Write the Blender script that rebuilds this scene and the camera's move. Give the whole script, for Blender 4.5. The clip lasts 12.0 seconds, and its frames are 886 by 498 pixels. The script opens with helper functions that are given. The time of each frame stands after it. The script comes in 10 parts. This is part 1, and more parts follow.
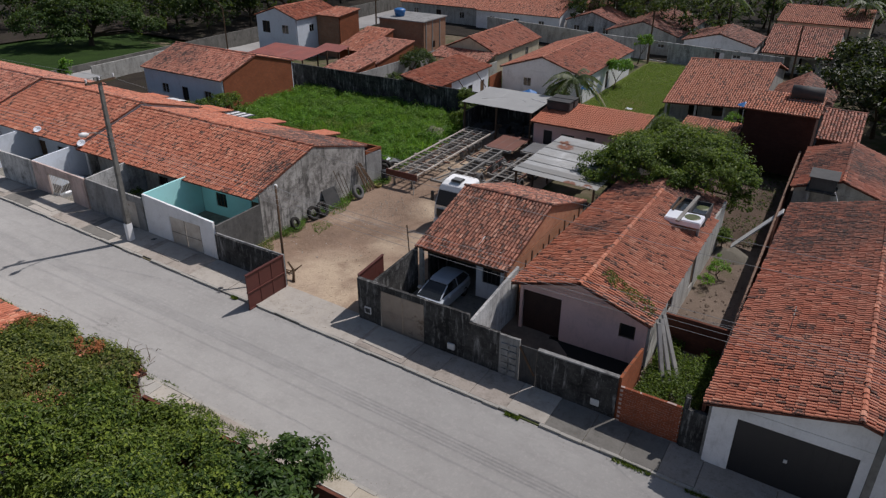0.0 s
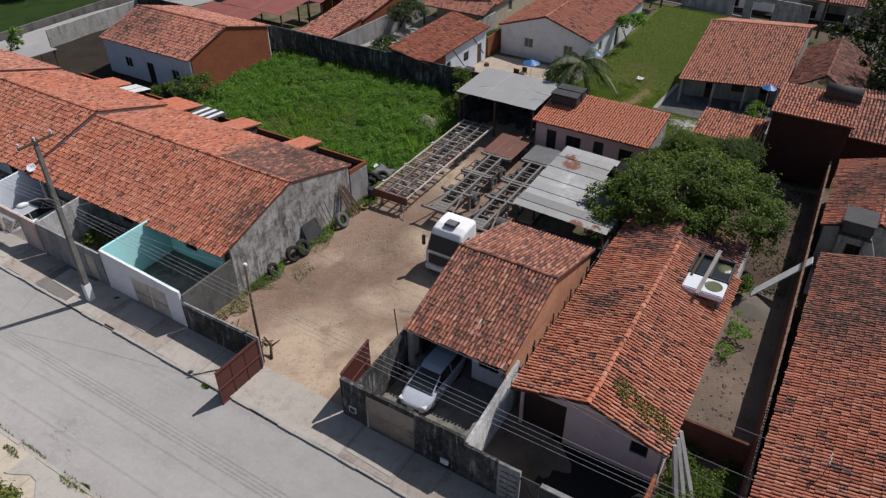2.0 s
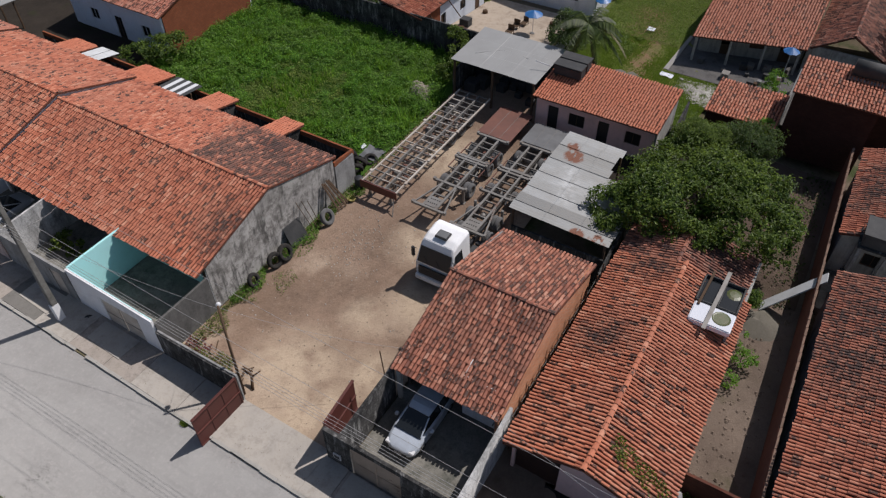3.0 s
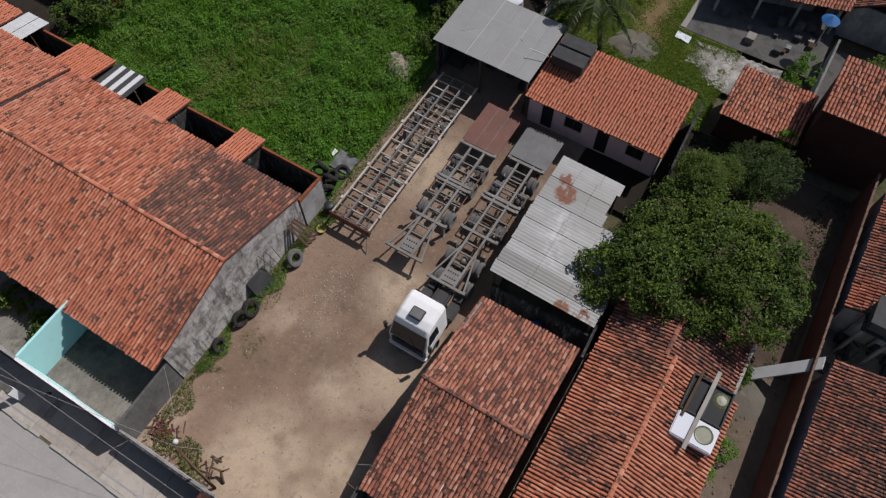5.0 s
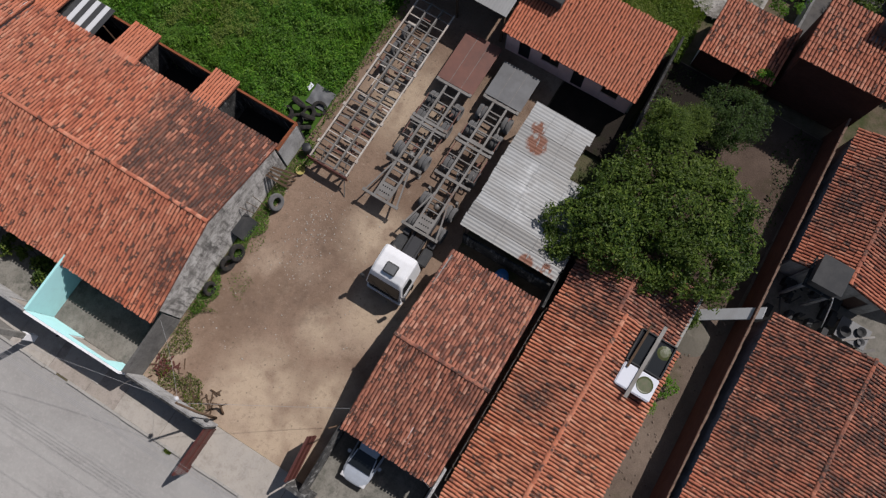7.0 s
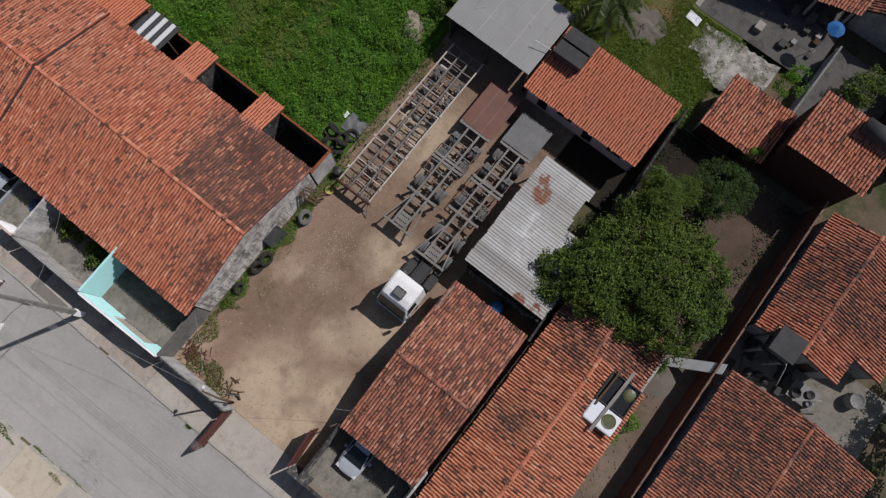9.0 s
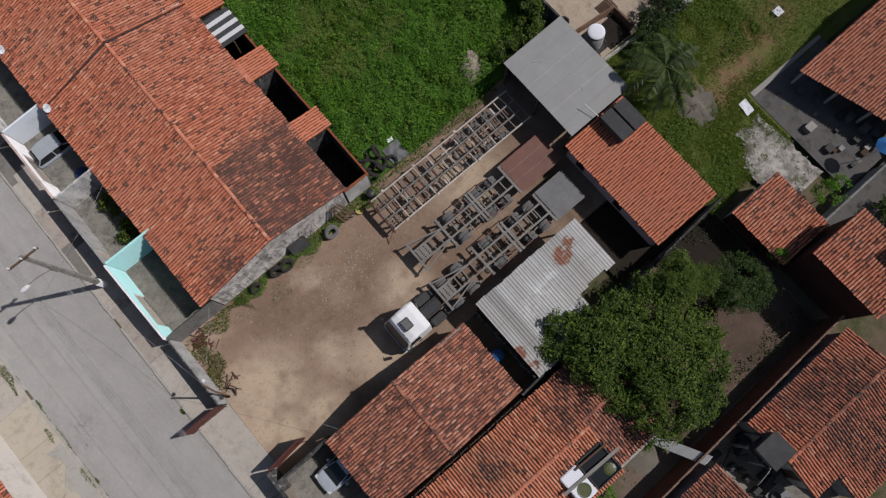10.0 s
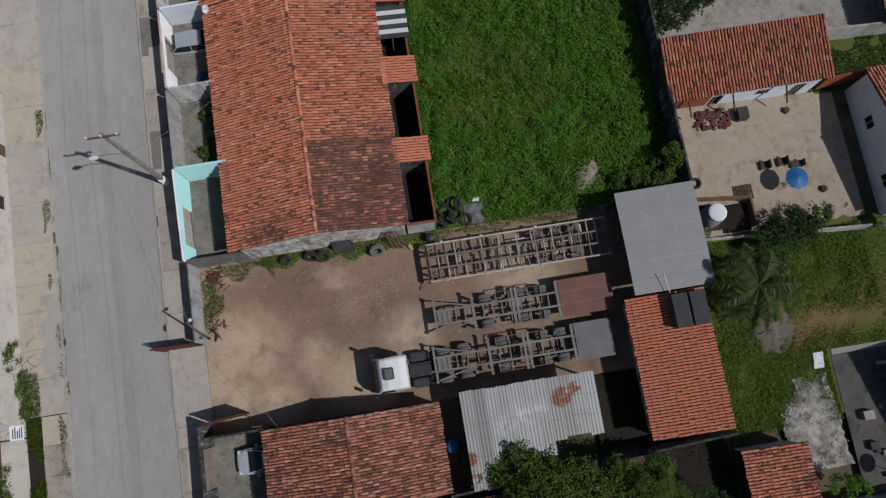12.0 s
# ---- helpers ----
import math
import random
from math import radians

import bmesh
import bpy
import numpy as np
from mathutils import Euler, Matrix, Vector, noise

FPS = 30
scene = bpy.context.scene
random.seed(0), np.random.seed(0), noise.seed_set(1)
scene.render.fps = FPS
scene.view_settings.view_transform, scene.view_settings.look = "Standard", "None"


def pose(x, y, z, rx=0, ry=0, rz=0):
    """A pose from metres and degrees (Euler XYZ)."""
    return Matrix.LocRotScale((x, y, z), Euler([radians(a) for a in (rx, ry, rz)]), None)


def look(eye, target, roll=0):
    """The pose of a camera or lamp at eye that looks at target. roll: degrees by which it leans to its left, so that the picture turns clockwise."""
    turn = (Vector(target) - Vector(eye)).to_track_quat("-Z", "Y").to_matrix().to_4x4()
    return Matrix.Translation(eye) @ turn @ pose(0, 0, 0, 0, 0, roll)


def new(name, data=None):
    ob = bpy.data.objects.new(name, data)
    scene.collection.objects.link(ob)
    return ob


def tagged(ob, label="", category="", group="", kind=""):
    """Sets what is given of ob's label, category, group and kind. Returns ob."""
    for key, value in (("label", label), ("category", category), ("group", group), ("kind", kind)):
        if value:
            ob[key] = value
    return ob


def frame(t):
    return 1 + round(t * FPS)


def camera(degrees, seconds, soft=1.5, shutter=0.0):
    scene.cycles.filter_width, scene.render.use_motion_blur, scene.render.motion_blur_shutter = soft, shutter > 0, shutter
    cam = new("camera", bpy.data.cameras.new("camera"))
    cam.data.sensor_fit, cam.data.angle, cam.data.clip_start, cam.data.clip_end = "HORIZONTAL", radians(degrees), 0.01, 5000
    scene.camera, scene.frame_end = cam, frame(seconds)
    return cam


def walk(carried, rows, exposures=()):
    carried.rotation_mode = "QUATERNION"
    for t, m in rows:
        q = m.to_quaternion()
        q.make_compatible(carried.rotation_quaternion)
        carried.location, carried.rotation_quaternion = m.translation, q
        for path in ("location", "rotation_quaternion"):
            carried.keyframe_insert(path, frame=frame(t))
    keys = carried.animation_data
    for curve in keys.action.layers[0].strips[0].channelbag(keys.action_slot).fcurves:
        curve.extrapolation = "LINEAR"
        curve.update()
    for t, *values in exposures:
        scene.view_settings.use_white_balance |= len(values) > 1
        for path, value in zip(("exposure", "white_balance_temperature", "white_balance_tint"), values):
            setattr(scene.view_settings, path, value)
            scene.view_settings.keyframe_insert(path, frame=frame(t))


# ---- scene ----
cam = camera(64.0, 12.0, soft=1.3)
PATH = [
    (0, (1.19, -0.283, 20.827), (2.706, 0.639, 19.905), 0.2),
    (0.5, (2.572, 0.554, 22.357), (4.088, 1.475, 21.434), 0.1),
    (1, (4.37, 1.632, 23.871), (5.883, 2.547, 22.937), 0.1),
    (1.5, (6.491, 2.799, 25.422), (7.965, 3.688, 24.404), -0.1),
    (2, (8.972, 4.124, 26.999), (10.351, 4.954, 25.811), -0.1),
    (2.5, (11.722, 5.582, 28.671), (13.022, 6.361, 27.365), -0.1),
    (2.7, (12.89, 6.126, 29.303), (14.163, 6.89, 27.963), -0.1),
    (4.3, (22.91, 10.751, 34.494), (23.777, 11.282, 32.771), -0.0),
    (4.5, (24.175, 11.374, 35.121), (25.012, 11.885, 33.378), 0.0),
    (5, (27.368, 12.938, 36.781), (28.178, 13.432, 35.021), -0.0),
    (5.5, (29.893, 13.985, 38.325), (30.688, 14.47, 36.555), -0.0),
    (6, (31.632, 14.47, 39.789), (32.311, 14.881, 37.954), 0.0),
    (6.5, (32.9, 14.733, 40.67), (33.413, 15.039, 38.761), 0.0),
    (6.7, (33.313, 14.817, 40.935), (33.757, 15.083, 39.003), -0.0),
    (8.3, (34.827, 15.186, 45.269), (35.141, 15.411, 43.307), -0.0),
    (8.5, (35.145, 15.34, 45.883), (35.458, 15.565, 43.921), 0.0),
    (9, (36.119, 15.872, 47.193), (36.415, 16.105, 45.229), -0.0),
    (9.5, (37.029, 16.352, 48.015), (37.305, 16.617, 46.051), -0.0),
    (10, (38.039, 16.978, 48.63), (38.29, 17.269, 46.667), -0.0),
    (10.5, (39.05, 17.632, 49.126), (39.27, 17.954, 47.164), 0.0),
    (11, (40.306, 18.701, 49.36), (40.472, 19.042, 47.396), 0.0),
    (11.5, (41.381, 19.717, 49.34), (41.493, 20.076, 47.376), 0.0),
    (12, (42.211, 20.438, 49.226), (42.27, 20.802, 47.261), 0.0),
]
walk(cam, [(t, look(eye, target, roll)) for t, eye, target, roll in PATH], [(0.0, 0.36, 6570, 12), (1.5, 0.46, 6570, 12), (2.5, 0.42, 6570, 12), (4.8, 0.05, 6570, 12), (6.5, 0.05, 6570, 12), (8.5, -0.08, 6570, 12), (10.5, -0.24, 6570, 12), (12.0, -0.48, 6300, 10)])

# ---- daylight ----
SUN_TO = Vector((0.62, -0.33, 1.0)).normalized()
SUN_ELEV = math.asin(SUN_TO.z)
world = bpy.data.worlds.new("world")
scene.world = world
world.use_nodes = True
wn = world.node_tree
wn.nodes.clear()
sky = wn.nodes.new("ShaderNodeTexSky")
sky.sky_type = "NISHITA"
sky.sun_disc = False
sky.sun_elevation = SUN_ELEV
sky.sun_rotation = math.atan2(SUN_TO.x, SUN_TO.y)
sky.air_density, sky.dust_density, sky.ozone_density = 1.0, 1.5, 1.0
bg = wn.nodes.new("ShaderNodeBackground")
bg.inputs["Strength"].default_value = 0.058
wout = wn.nodes.new("ShaderNodeOutputWorld")
wn.links.new(sky.outputs[0], bg.inputs[0])
wn.links.new(bg.outputs[0], wout.inputs[0])
sun_data = bpy.data.lights.new("sun", "SUN")
sun_data.energy, sun_data.angle, sun_data.color = 3.8, radians(0.6), (1.0, 0.955, 0.935)
sun = new("sun", sun_data)
sun.matrix_world = look(tuple(SUN_TO * 60), (0, 0, 0))
scene.view_settings.exposure = 0.0

# ---- materials ----
class Mat:
    """A small wrapper round one node material."""

    def __init__(self, name, rough=0.85, metal=0.0, spec=0.3):
        self.m = bpy.data.materials.new(name)
        self.m.use_nodes = True
        self.t = self.m.node_tree
        self.b = self.t.nodes["Principled BSDF"]
        self.b.inputs["Roughness"].default_value = rough
        self.b.inputs["Metallic"].default_value = metal
        self.b.inputs["Diffuse Roughness"].default_value = 0.85 if rough > 0.65 else 0.3
        self.b.inputs["Specular IOR Level"].default_value = spec
        self.pos = self.t.nodes.new("ShaderNodeNewGeometry")

    def link(self, a, b):
        self.t.links.new(a, b)

    def tex(self, scale, detail=4.0, rough=0.6, stretch=(1, 1, 1), lo=0.3, hi=0.7):
        mp = self.t.nodes.new("ShaderNodeMapping")
        mp.inputs["Scale"].default_value = stretch
        self.link(self.pos.outputs["Position"], mp.inputs["Vector"])
        n = self.t.nodes.new("ShaderNodeTexNoise")
        n.inputs["Scale"].default_value, n.inputs["Detail"].default_value, n.inputs["Roughness"].default_value = scale, detail, rough
        self.link(mp.outputs[0], n.inputs["Vector"])
        r = self.t.nodes.new("ShaderNodeMapRange")
        r.inputs["From Min"].default_value, r.inputs["From Max"].default_value = lo, hi
        self.link(n.outputs["Fac"], r.inputs["Value"])
        return r.outputs["Result"]

    def spots(self, scale, lo, hi):
        v = self.t.nodes.new("ShaderNodeTexVoronoi")
        v.inputs["Scale"].default_value = scale
        self.link(self.pos.outputs["Position"], v.inputs["Vector"])
        r = self.t.nodes.new("ShaderNodeMapRange")
        r.inputs["From Min"].default_value, r.inputs["From Max"].default_value = lo, hi
        self.link(v.outputs["Distance"], r.inputs["Value"])
        return r.outputs["Result"]

    def mix(self, fac, a, b, mode="MIX"):
        n = self.t.nodes.new("ShaderNodeMix")
        n.data_type, n.blend_type, n.clamp_factor = "RGBA", mode, True
        for sock, v in ((n.inputs["Factor"], fac), (n.inputs[6], a), (n.inputs[7], b)):
            if isinstance(v, bpy.types.NodeSocket):
                self.link(v, sock)
            elif isinstance(v, (tuple, list)):
                sock.default_value = (*v, 1.0)
            else:
                sock.default_value = v
        return n.outputs[2]

    def math(self, op, a, b=0.5):
        n = self.t.nodes.new("ShaderNodeMath")
        n.operation = op
        for sock, v in zip(n.inputs, (a, b)):
            if isinstance(v, bpy.types.NodeSocket):
                self.link(v, sock)
            else:
                sock.default_value = v
        return n.outputs[0]

    def ramp(self, fac, stops):
        n = self.t.nodes.new("ShaderNodeValToRGB")
        e = n.color_ramp.elements
        while len(e) < len(stops):
            e.new(0.5)
        for el, (p, c) in zip(e, stops):
            el.position, el.color = p, (*c, 1.0)
        self.link(fac, n.inputs["Fac"])
        return n.outputs["Color"]

    def near(self, spots):
        """1 at the middle of the nearest of the plan spots (x, y, radius), falling to 0 at its rim."""
        flat = self.t.nodes.new("ShaderNodeVectorMath")
        flat.operation = "MULTIPLY"
        self.link(self.pos.outputs["Position"], flat.inputs[0])
        flat.inputs[1].default_value = (1, 1, 0)
        out = 0.0
        for x, y, rad in spots:
            d = self.t.nodes.new("ShaderNodeVectorMath")
            d.operation = "DISTANCE"
            self.link(flat.outputs[0], d.inputs[0])
            d.inputs[1].default_value = (x, y, 0)
            f = self.math("SUBTRACT", 1.0, self.math("DIVIDE", d.outputs["Value"], rad))
            out = self.math("MAXIMUM", f, out)
        return out

    def rnd(self):
        """One number for every island of a mesh and every object."""
        o = self.t.nodes.new("ShaderNodeObjectInfo")
        s = self.math("ADD", o.outputs["Random"], self.pos.outputs["Random Per Island"])
        return self.math("FRACT", s, 0.0)

    def color(self, c):
        if isinstance(c, (tuple, list)):
            self.b.inputs["Base Color"].default_value = (*c, 1.0)
        else:
            self.link(c, self.b.inputs["Base Color"])
        return self

    def bump(self, h, strength=0.4, dist=0.02):
        n = self.t.nodes.new("ShaderNodeBump")
        n.inputs["Strength"].default_value, n.inputs["Distance"].default_value = strength, dist
        self.link(h, n.inputs["Height"])
        self.link(n.outputs[0], self.b.inputs["Normal"])
        return self


def tile_mat(name, cols, dark, algae, scale=0.5, stains=()):
    """Fired-clay roof tiles: every tile its own shade, blackened in patches by algae.
    stains: (x, y, radius) of old black patches."""
    k = Mat(name, 0.72, 0.0, 0.3)
    r = k.rnd()
    c = k.ramp(r, [(0.0, cols[0]), (0.2, cols[1]), (0.55, cols[2]), (0.85, cols[3]), (1.0, cols[4])])
    c = k.mix(k.math("MULTIPLY", k.tex(7.0, 4.0, 0.7), 0.2 + 0.4 * min(0.5, algae)), c, tuple(v * 0.5 for v in cols[1]))
    c = k.mix(k.math("MULTIPLY", k.tex(0.28, 4.0, 0.6, lo=0.4, hi=0.7), 0.4), c, (0.44, 0.22, 0.15))
    c = k.mix(k.math("MULTIPLY", k.tex(0.45, 6.0, 0.75, lo=0.5, hi=0.75), 0.45 * min(1, algae * 1.2)), c, tuple(v * 0.45 for v in cols[1]))
    if algae > 0.1:
        # brown-black growth: broad soft fields, and blotches of a few tiles
        field = k.tex(scale * 0.5, 6.0, 0.7, lo=0.66 - 0.25 * algae, hi=0.92 - 0.2 * algae)
        if stains:
            field = k.math("MAXIMUM", field, k.math("MULTIPLY", k.math("MULTIPLY", k.near(stains), k.tex(0.9, 6.0, 0.75, lo=0.32, hi=0.54)), 2.0))
        r4 = k.math("FRACT", k.math("MULTIPLY", r, 13.7), 0.0)
        grain = k.math("MULTIPLY", k.tex(4.5, 5.0, 0.75, lo=0.36, hi=0.56), k.math("ADD", k.math("MULTIPLY", r4, 0.8), 0.38))
        c = k.mix(k.math("MULTIPLY", k.math("MULTIPLY", field, grain), 0.95), c, dark)
        blot = k.tex(3.0, 4.0, 0.65, lo=0.66 - 0.14 * algae, hi=0.70 - 0.14 * algae)
        c = k.mix(k.math("MULTIPLY", blot, 0.85), c, dark)
        # single tiles half darkened: shadow of slipped tile ends and dirt, put in as colour
        r2 = k.math("FRACT", k.math("MULTIPLY", r, 7.31), 0.0)
        part = k.math("MULTIPLY", k.math("GREATER_THAN", r2, 0.96 - 0.45 * algae), k.tex(7.5, 3.0, 0.6, lo=0.43, hi=0.50))
        c = k.mix(k.math("MULTIPLY", part, 0.9), c, tuple(0.8 * v for v in dark))
    k.color(c).bump(k.tex(30.0, 3.0), 0.3, 0.01)
    return k.m


def plaster_mat(name, base, dirt=(0.09, 0.085, 0.075), amount=0.5, streak=0.6, under=(0.36, 0.34, 0.30)):
    """Painted render, with rain streaks, grime and bare spots."""
    k = Mat(name, 0.9, 0.0, 0.15)
    c = k.mix(k.math("MULTIPLY", k.tex(1.3, 6.0, 0.7, lo=0.35, hi=0.75), 0.5 * amount), base, under)
    run = k.tex(1.5, 9.0, 0.78, (1, 1, 0.22), lo=0.62 - 0.22 * streak, hi=0.86 - 0.16 * streak)
    c = k.mix(k.math("MULTIPLY", run, min(0.95, 0.35 + 0.55 * streak)), c, dirt)
    c = k.mix(k.math("MULTIPLY", k.tex(0.9, 7.0, 0.75, lo=0.52, hi=0.72), 0.75 * amount), c, dirt)
    c = k.mix(k.math("MULTIPLY", k.tex(0.35, 7.0, 0.7, lo=0.5, hi=0.66), 0.4 * amount), c, tuple(0.5 * (u + v) for u, v in zip(dirt, base)))
    c = k.mix(k.math("MULTIPLY", k.tex(9.0, 5.0, 0.8, lo=0.5, hi=0.72), 0.5 * amount), c, tuple(v * 1.5 for v in dirt))
    k.color(c).bump(k.tex(45.0, 4.0), 0.25, 0.008)
    return k.m


def plain_mat(name, base, rough=0.6, metal=0.0, dirt=None, amount=0.4, scale=3.0, spec=0.4):
    k = Mat(name, rough, metal, spec)
    if dirt:
        c = k.mix(k.math("MULTIPLY", k.tex(scale, 6.0, 0.7, lo=0.42, hi=0.68), amount), base, dirt)
        c = k.mix(k.math("MULTIPLY", k.tex(scale * 9, 3.0), 0.2), c, tuple(v * 0.6 for v in base))
        k.color(c).bump(k.tex(scale * 14, 3.0), 0.15, 0.005)
    else:
        k.color(base)
    return k.m


def leaf_mat(name, lo, mid, hi, translucent=0.3):
    k = Mat(name, 0.55, 0.0, 0.3)
    c = k.ramp(k.rnd(), [(0.0, lo), (0.5, mid), (1.0, hi)])
    c = k.mix(k.math("MULTIPLY", k.tex(0.5, 4.0), 0.4), c, lo)
    c = k.mix(k.math("MULTIPLY", k.tex(0.16, 4.0, 0.6, lo=0.45, hi=0.7), 0.45), c, tuple(0.6 * v for v in hi))
    k.color(c)
    tr = k.t.nodes.new("ShaderNodeBsdfTranslucent")
    k.link(k.mix(0.35, c, (0.30, 0.42, 0.04)), tr.inputs["Color"])
    mx = k.t.nodes.new("ShaderNodeMixShader")
    mx.inputs[0].default_value = translucent
    k.link(k.b.outputs[0], mx.inputs[1])
    k.link(tr.outputs[0], mx.inputs[2])
    k.link(mx.outputs[0], k.t.nodes["Material Output"].inputs["Surface"])
    return k.m


ORANGE = [(0.34, 0.105, 0.062), (0.47, 0.148, 0.082), (0.54, 0.185, 0.104), (0.60, 0.232, 0.138), (0.66, 0.33, 0.215)]
BROWN = [(0.15, 0.066, 0.05), (0.32, 0.12, 0.08), (0.44, 0.17, 0.108), (0.53, 0.22, 0.14), (0.63, 0.35, 0.25)]
ROSE = [(0.36, 0.13, 0.088), (0.50, 0.185, 0.122), (0.56, 0.225, 0.15), (0.60, 0.27, 0.185), (0.64, 0.35, 0.255)]
FAR = [(0.44, 0.155, 0.092), (0.54, 0.20, 0.118), (0.585, 0.225, 0.135), (0.62, 0.255, 0.16), (0.65, 0.31, 0.205)]
FRESH = [(0.52, 0.170, 0.092), (0.57, 0.19, 0.10), (0.60, 0.205, 0.112), (0.64, 0.23, 0.128), (0.60, 0.22, 0.125)]
PALE = [(0.42, 0.14, 0.08), (0.56, 0.19, 0.105), (0.62, 0.225, 0.13), (0.66, 0.27, 0.165), (0.70, 0.36, 0.24)]
BLACK = (0.082, 0.052, 0.044)
T_ORANGE = tile_mat("tile_orange", ORANGE, BLACK, 0.19, 0.5, [(32.6, 31.3, 2.4), (38.3, 37.0, 1.6), (40.6, 37.2, 1.9)])
T_OLD = tile_mat("tile_old", [(0.062, 0.040, 0.036), (0.105, 0.055, 0.045), (0.19, 0.078, 0.055), (0.36, 0.125, 0.075), (0.58, 0.26, 0.17)], BLACK, 0.6, 0.9)
T_BROWN = tile_mat("tile_weathered", BROWN, BLACK, 0.52, 0.8, [(45.5, 8.0, 2.0)])
T_SPOT = tile_mat("tile_spotted", [(0.37, 0.122, 0.068), (0.50, 0.168, 0.090), (0.57, 0.208, 0.115), (0.625, 0.255, 0.148), (0.67, 0.345, 0.225)], BLACK, 0.19, 1.0, [(37.0, 11.5, 2.0), (42.4, 10.8, 1.6)])
T_GARAGE = tile_mat("tile_blackened", [(0.30, 0.103, 0.063), (0.46, 0.148, 0.083), (0.53, 0.182, 0.103), (0.59, 0.225, 0.133), (0.65, 0.32, 0.21)], BLACK, 0.2, 1.0, [(44.5, -0.5, 6.0), (46.0, -5.5, 6.5), (42.0, 0.8, 4.0), (41.0, -5.0, 4.5), (45.5, 1.5, 3.0)])
T_STAINED = tile_mat("tile_stained", ORANGE, BLACK, 0.2, 1.0, [(55.6, 1.5, 2.6), (57.2, 0.0, 3.0), (55.2, -1.5, 2.6), (56.5, -3.6, 2.8), (53.9, 1.9, 1.4)])
T_FAR = tile_mat("tile_far", FAR, BLACK, 0.14, 0.6)
T_PALE = tile_mat("tile_pale_spotted", PALE, BLACK, 0.26, 1.0)
T_CLEAN = tile_mat("tile_fresh", FRESH, BLACK, 0.02)
M_PAN = plain_mat("pan_tiles", (0.15, 0.057, 0.038), 0.95, dirt=(0.045, 0.032, 0.026), amount=0.8, scale=1.5, spec=0.1)
T_ROSE = tile_mat("tile_rose", ROSE, BLACK, 0.36, 0.7)
T_PATCHY = tile_mat("tile_rose_patchy", ROSE, BLACK, 0.3, 0.7, [(50.2, 63.8, 2.6), (51.8, 62.0, 2.4), (52.8, 64.5, 2.0), (50.5, 60.8, 1.6)])


def road_mat():
    k = Mat("road_concrete", 0.95, 0.0, 0.12)
    c = k.mix(k.tex(0.25, 5.0, 0.6, (1, 0.25, 1), lo=0.3, hi=0.7), (0.385, 0.38, 0.365), (0.30, 0.295, 0.285))
    c = k.mix(k.math("MULTIPLY", k.tex(1.1, 8.0, 0.75, (1, 0.6, 1), lo=0.46, hi=0.74), 0.6), c, (0.24, 0.235, 0.225))
    c = k.mix(k.math("MULTIPLY", k.tex(3.0, 4.0, 0.6, (1, 0.05, 1), lo=0.58, hi=0.72), 0.4), c, (0.24, 0.235, 0.23))
    c = k.mix(k.math("MULTIPLY", k.tex(40.0, 2.0), 0.22), c, (0.22, 0.215, 0.20))
    c = k.mix(k.math("MULTIPLY", k.tex(5.0, 6.0, 0.8, lo=0.5, hi=0.68), 0.45), c, (0.44, 0.415, 0.40))
    c = k.mix(k.math("MULTIPLY", k.tex(90.0, 2.0, 0.7, lo=0.4, hi=0.7), 0.3), c, (0.20, 0.195, 0.185))
    spot = k.math("MULTIPLY", k.near([(18.4, 30.6, 1.3), (17.7, 29.6, 0.8)]), k.tex(3.0, 6.0, 0.8, (1.5, 0.6, 1), lo=0.5, hi=0.62))
    c = k.mix(k.math("MULTIPLY", spot, 0.8), c, (0.12, 0.118, 0.112))
    k.color(c).bump(k.tex(25.0, 4.0), 0.15, 0.006)
    return k.m


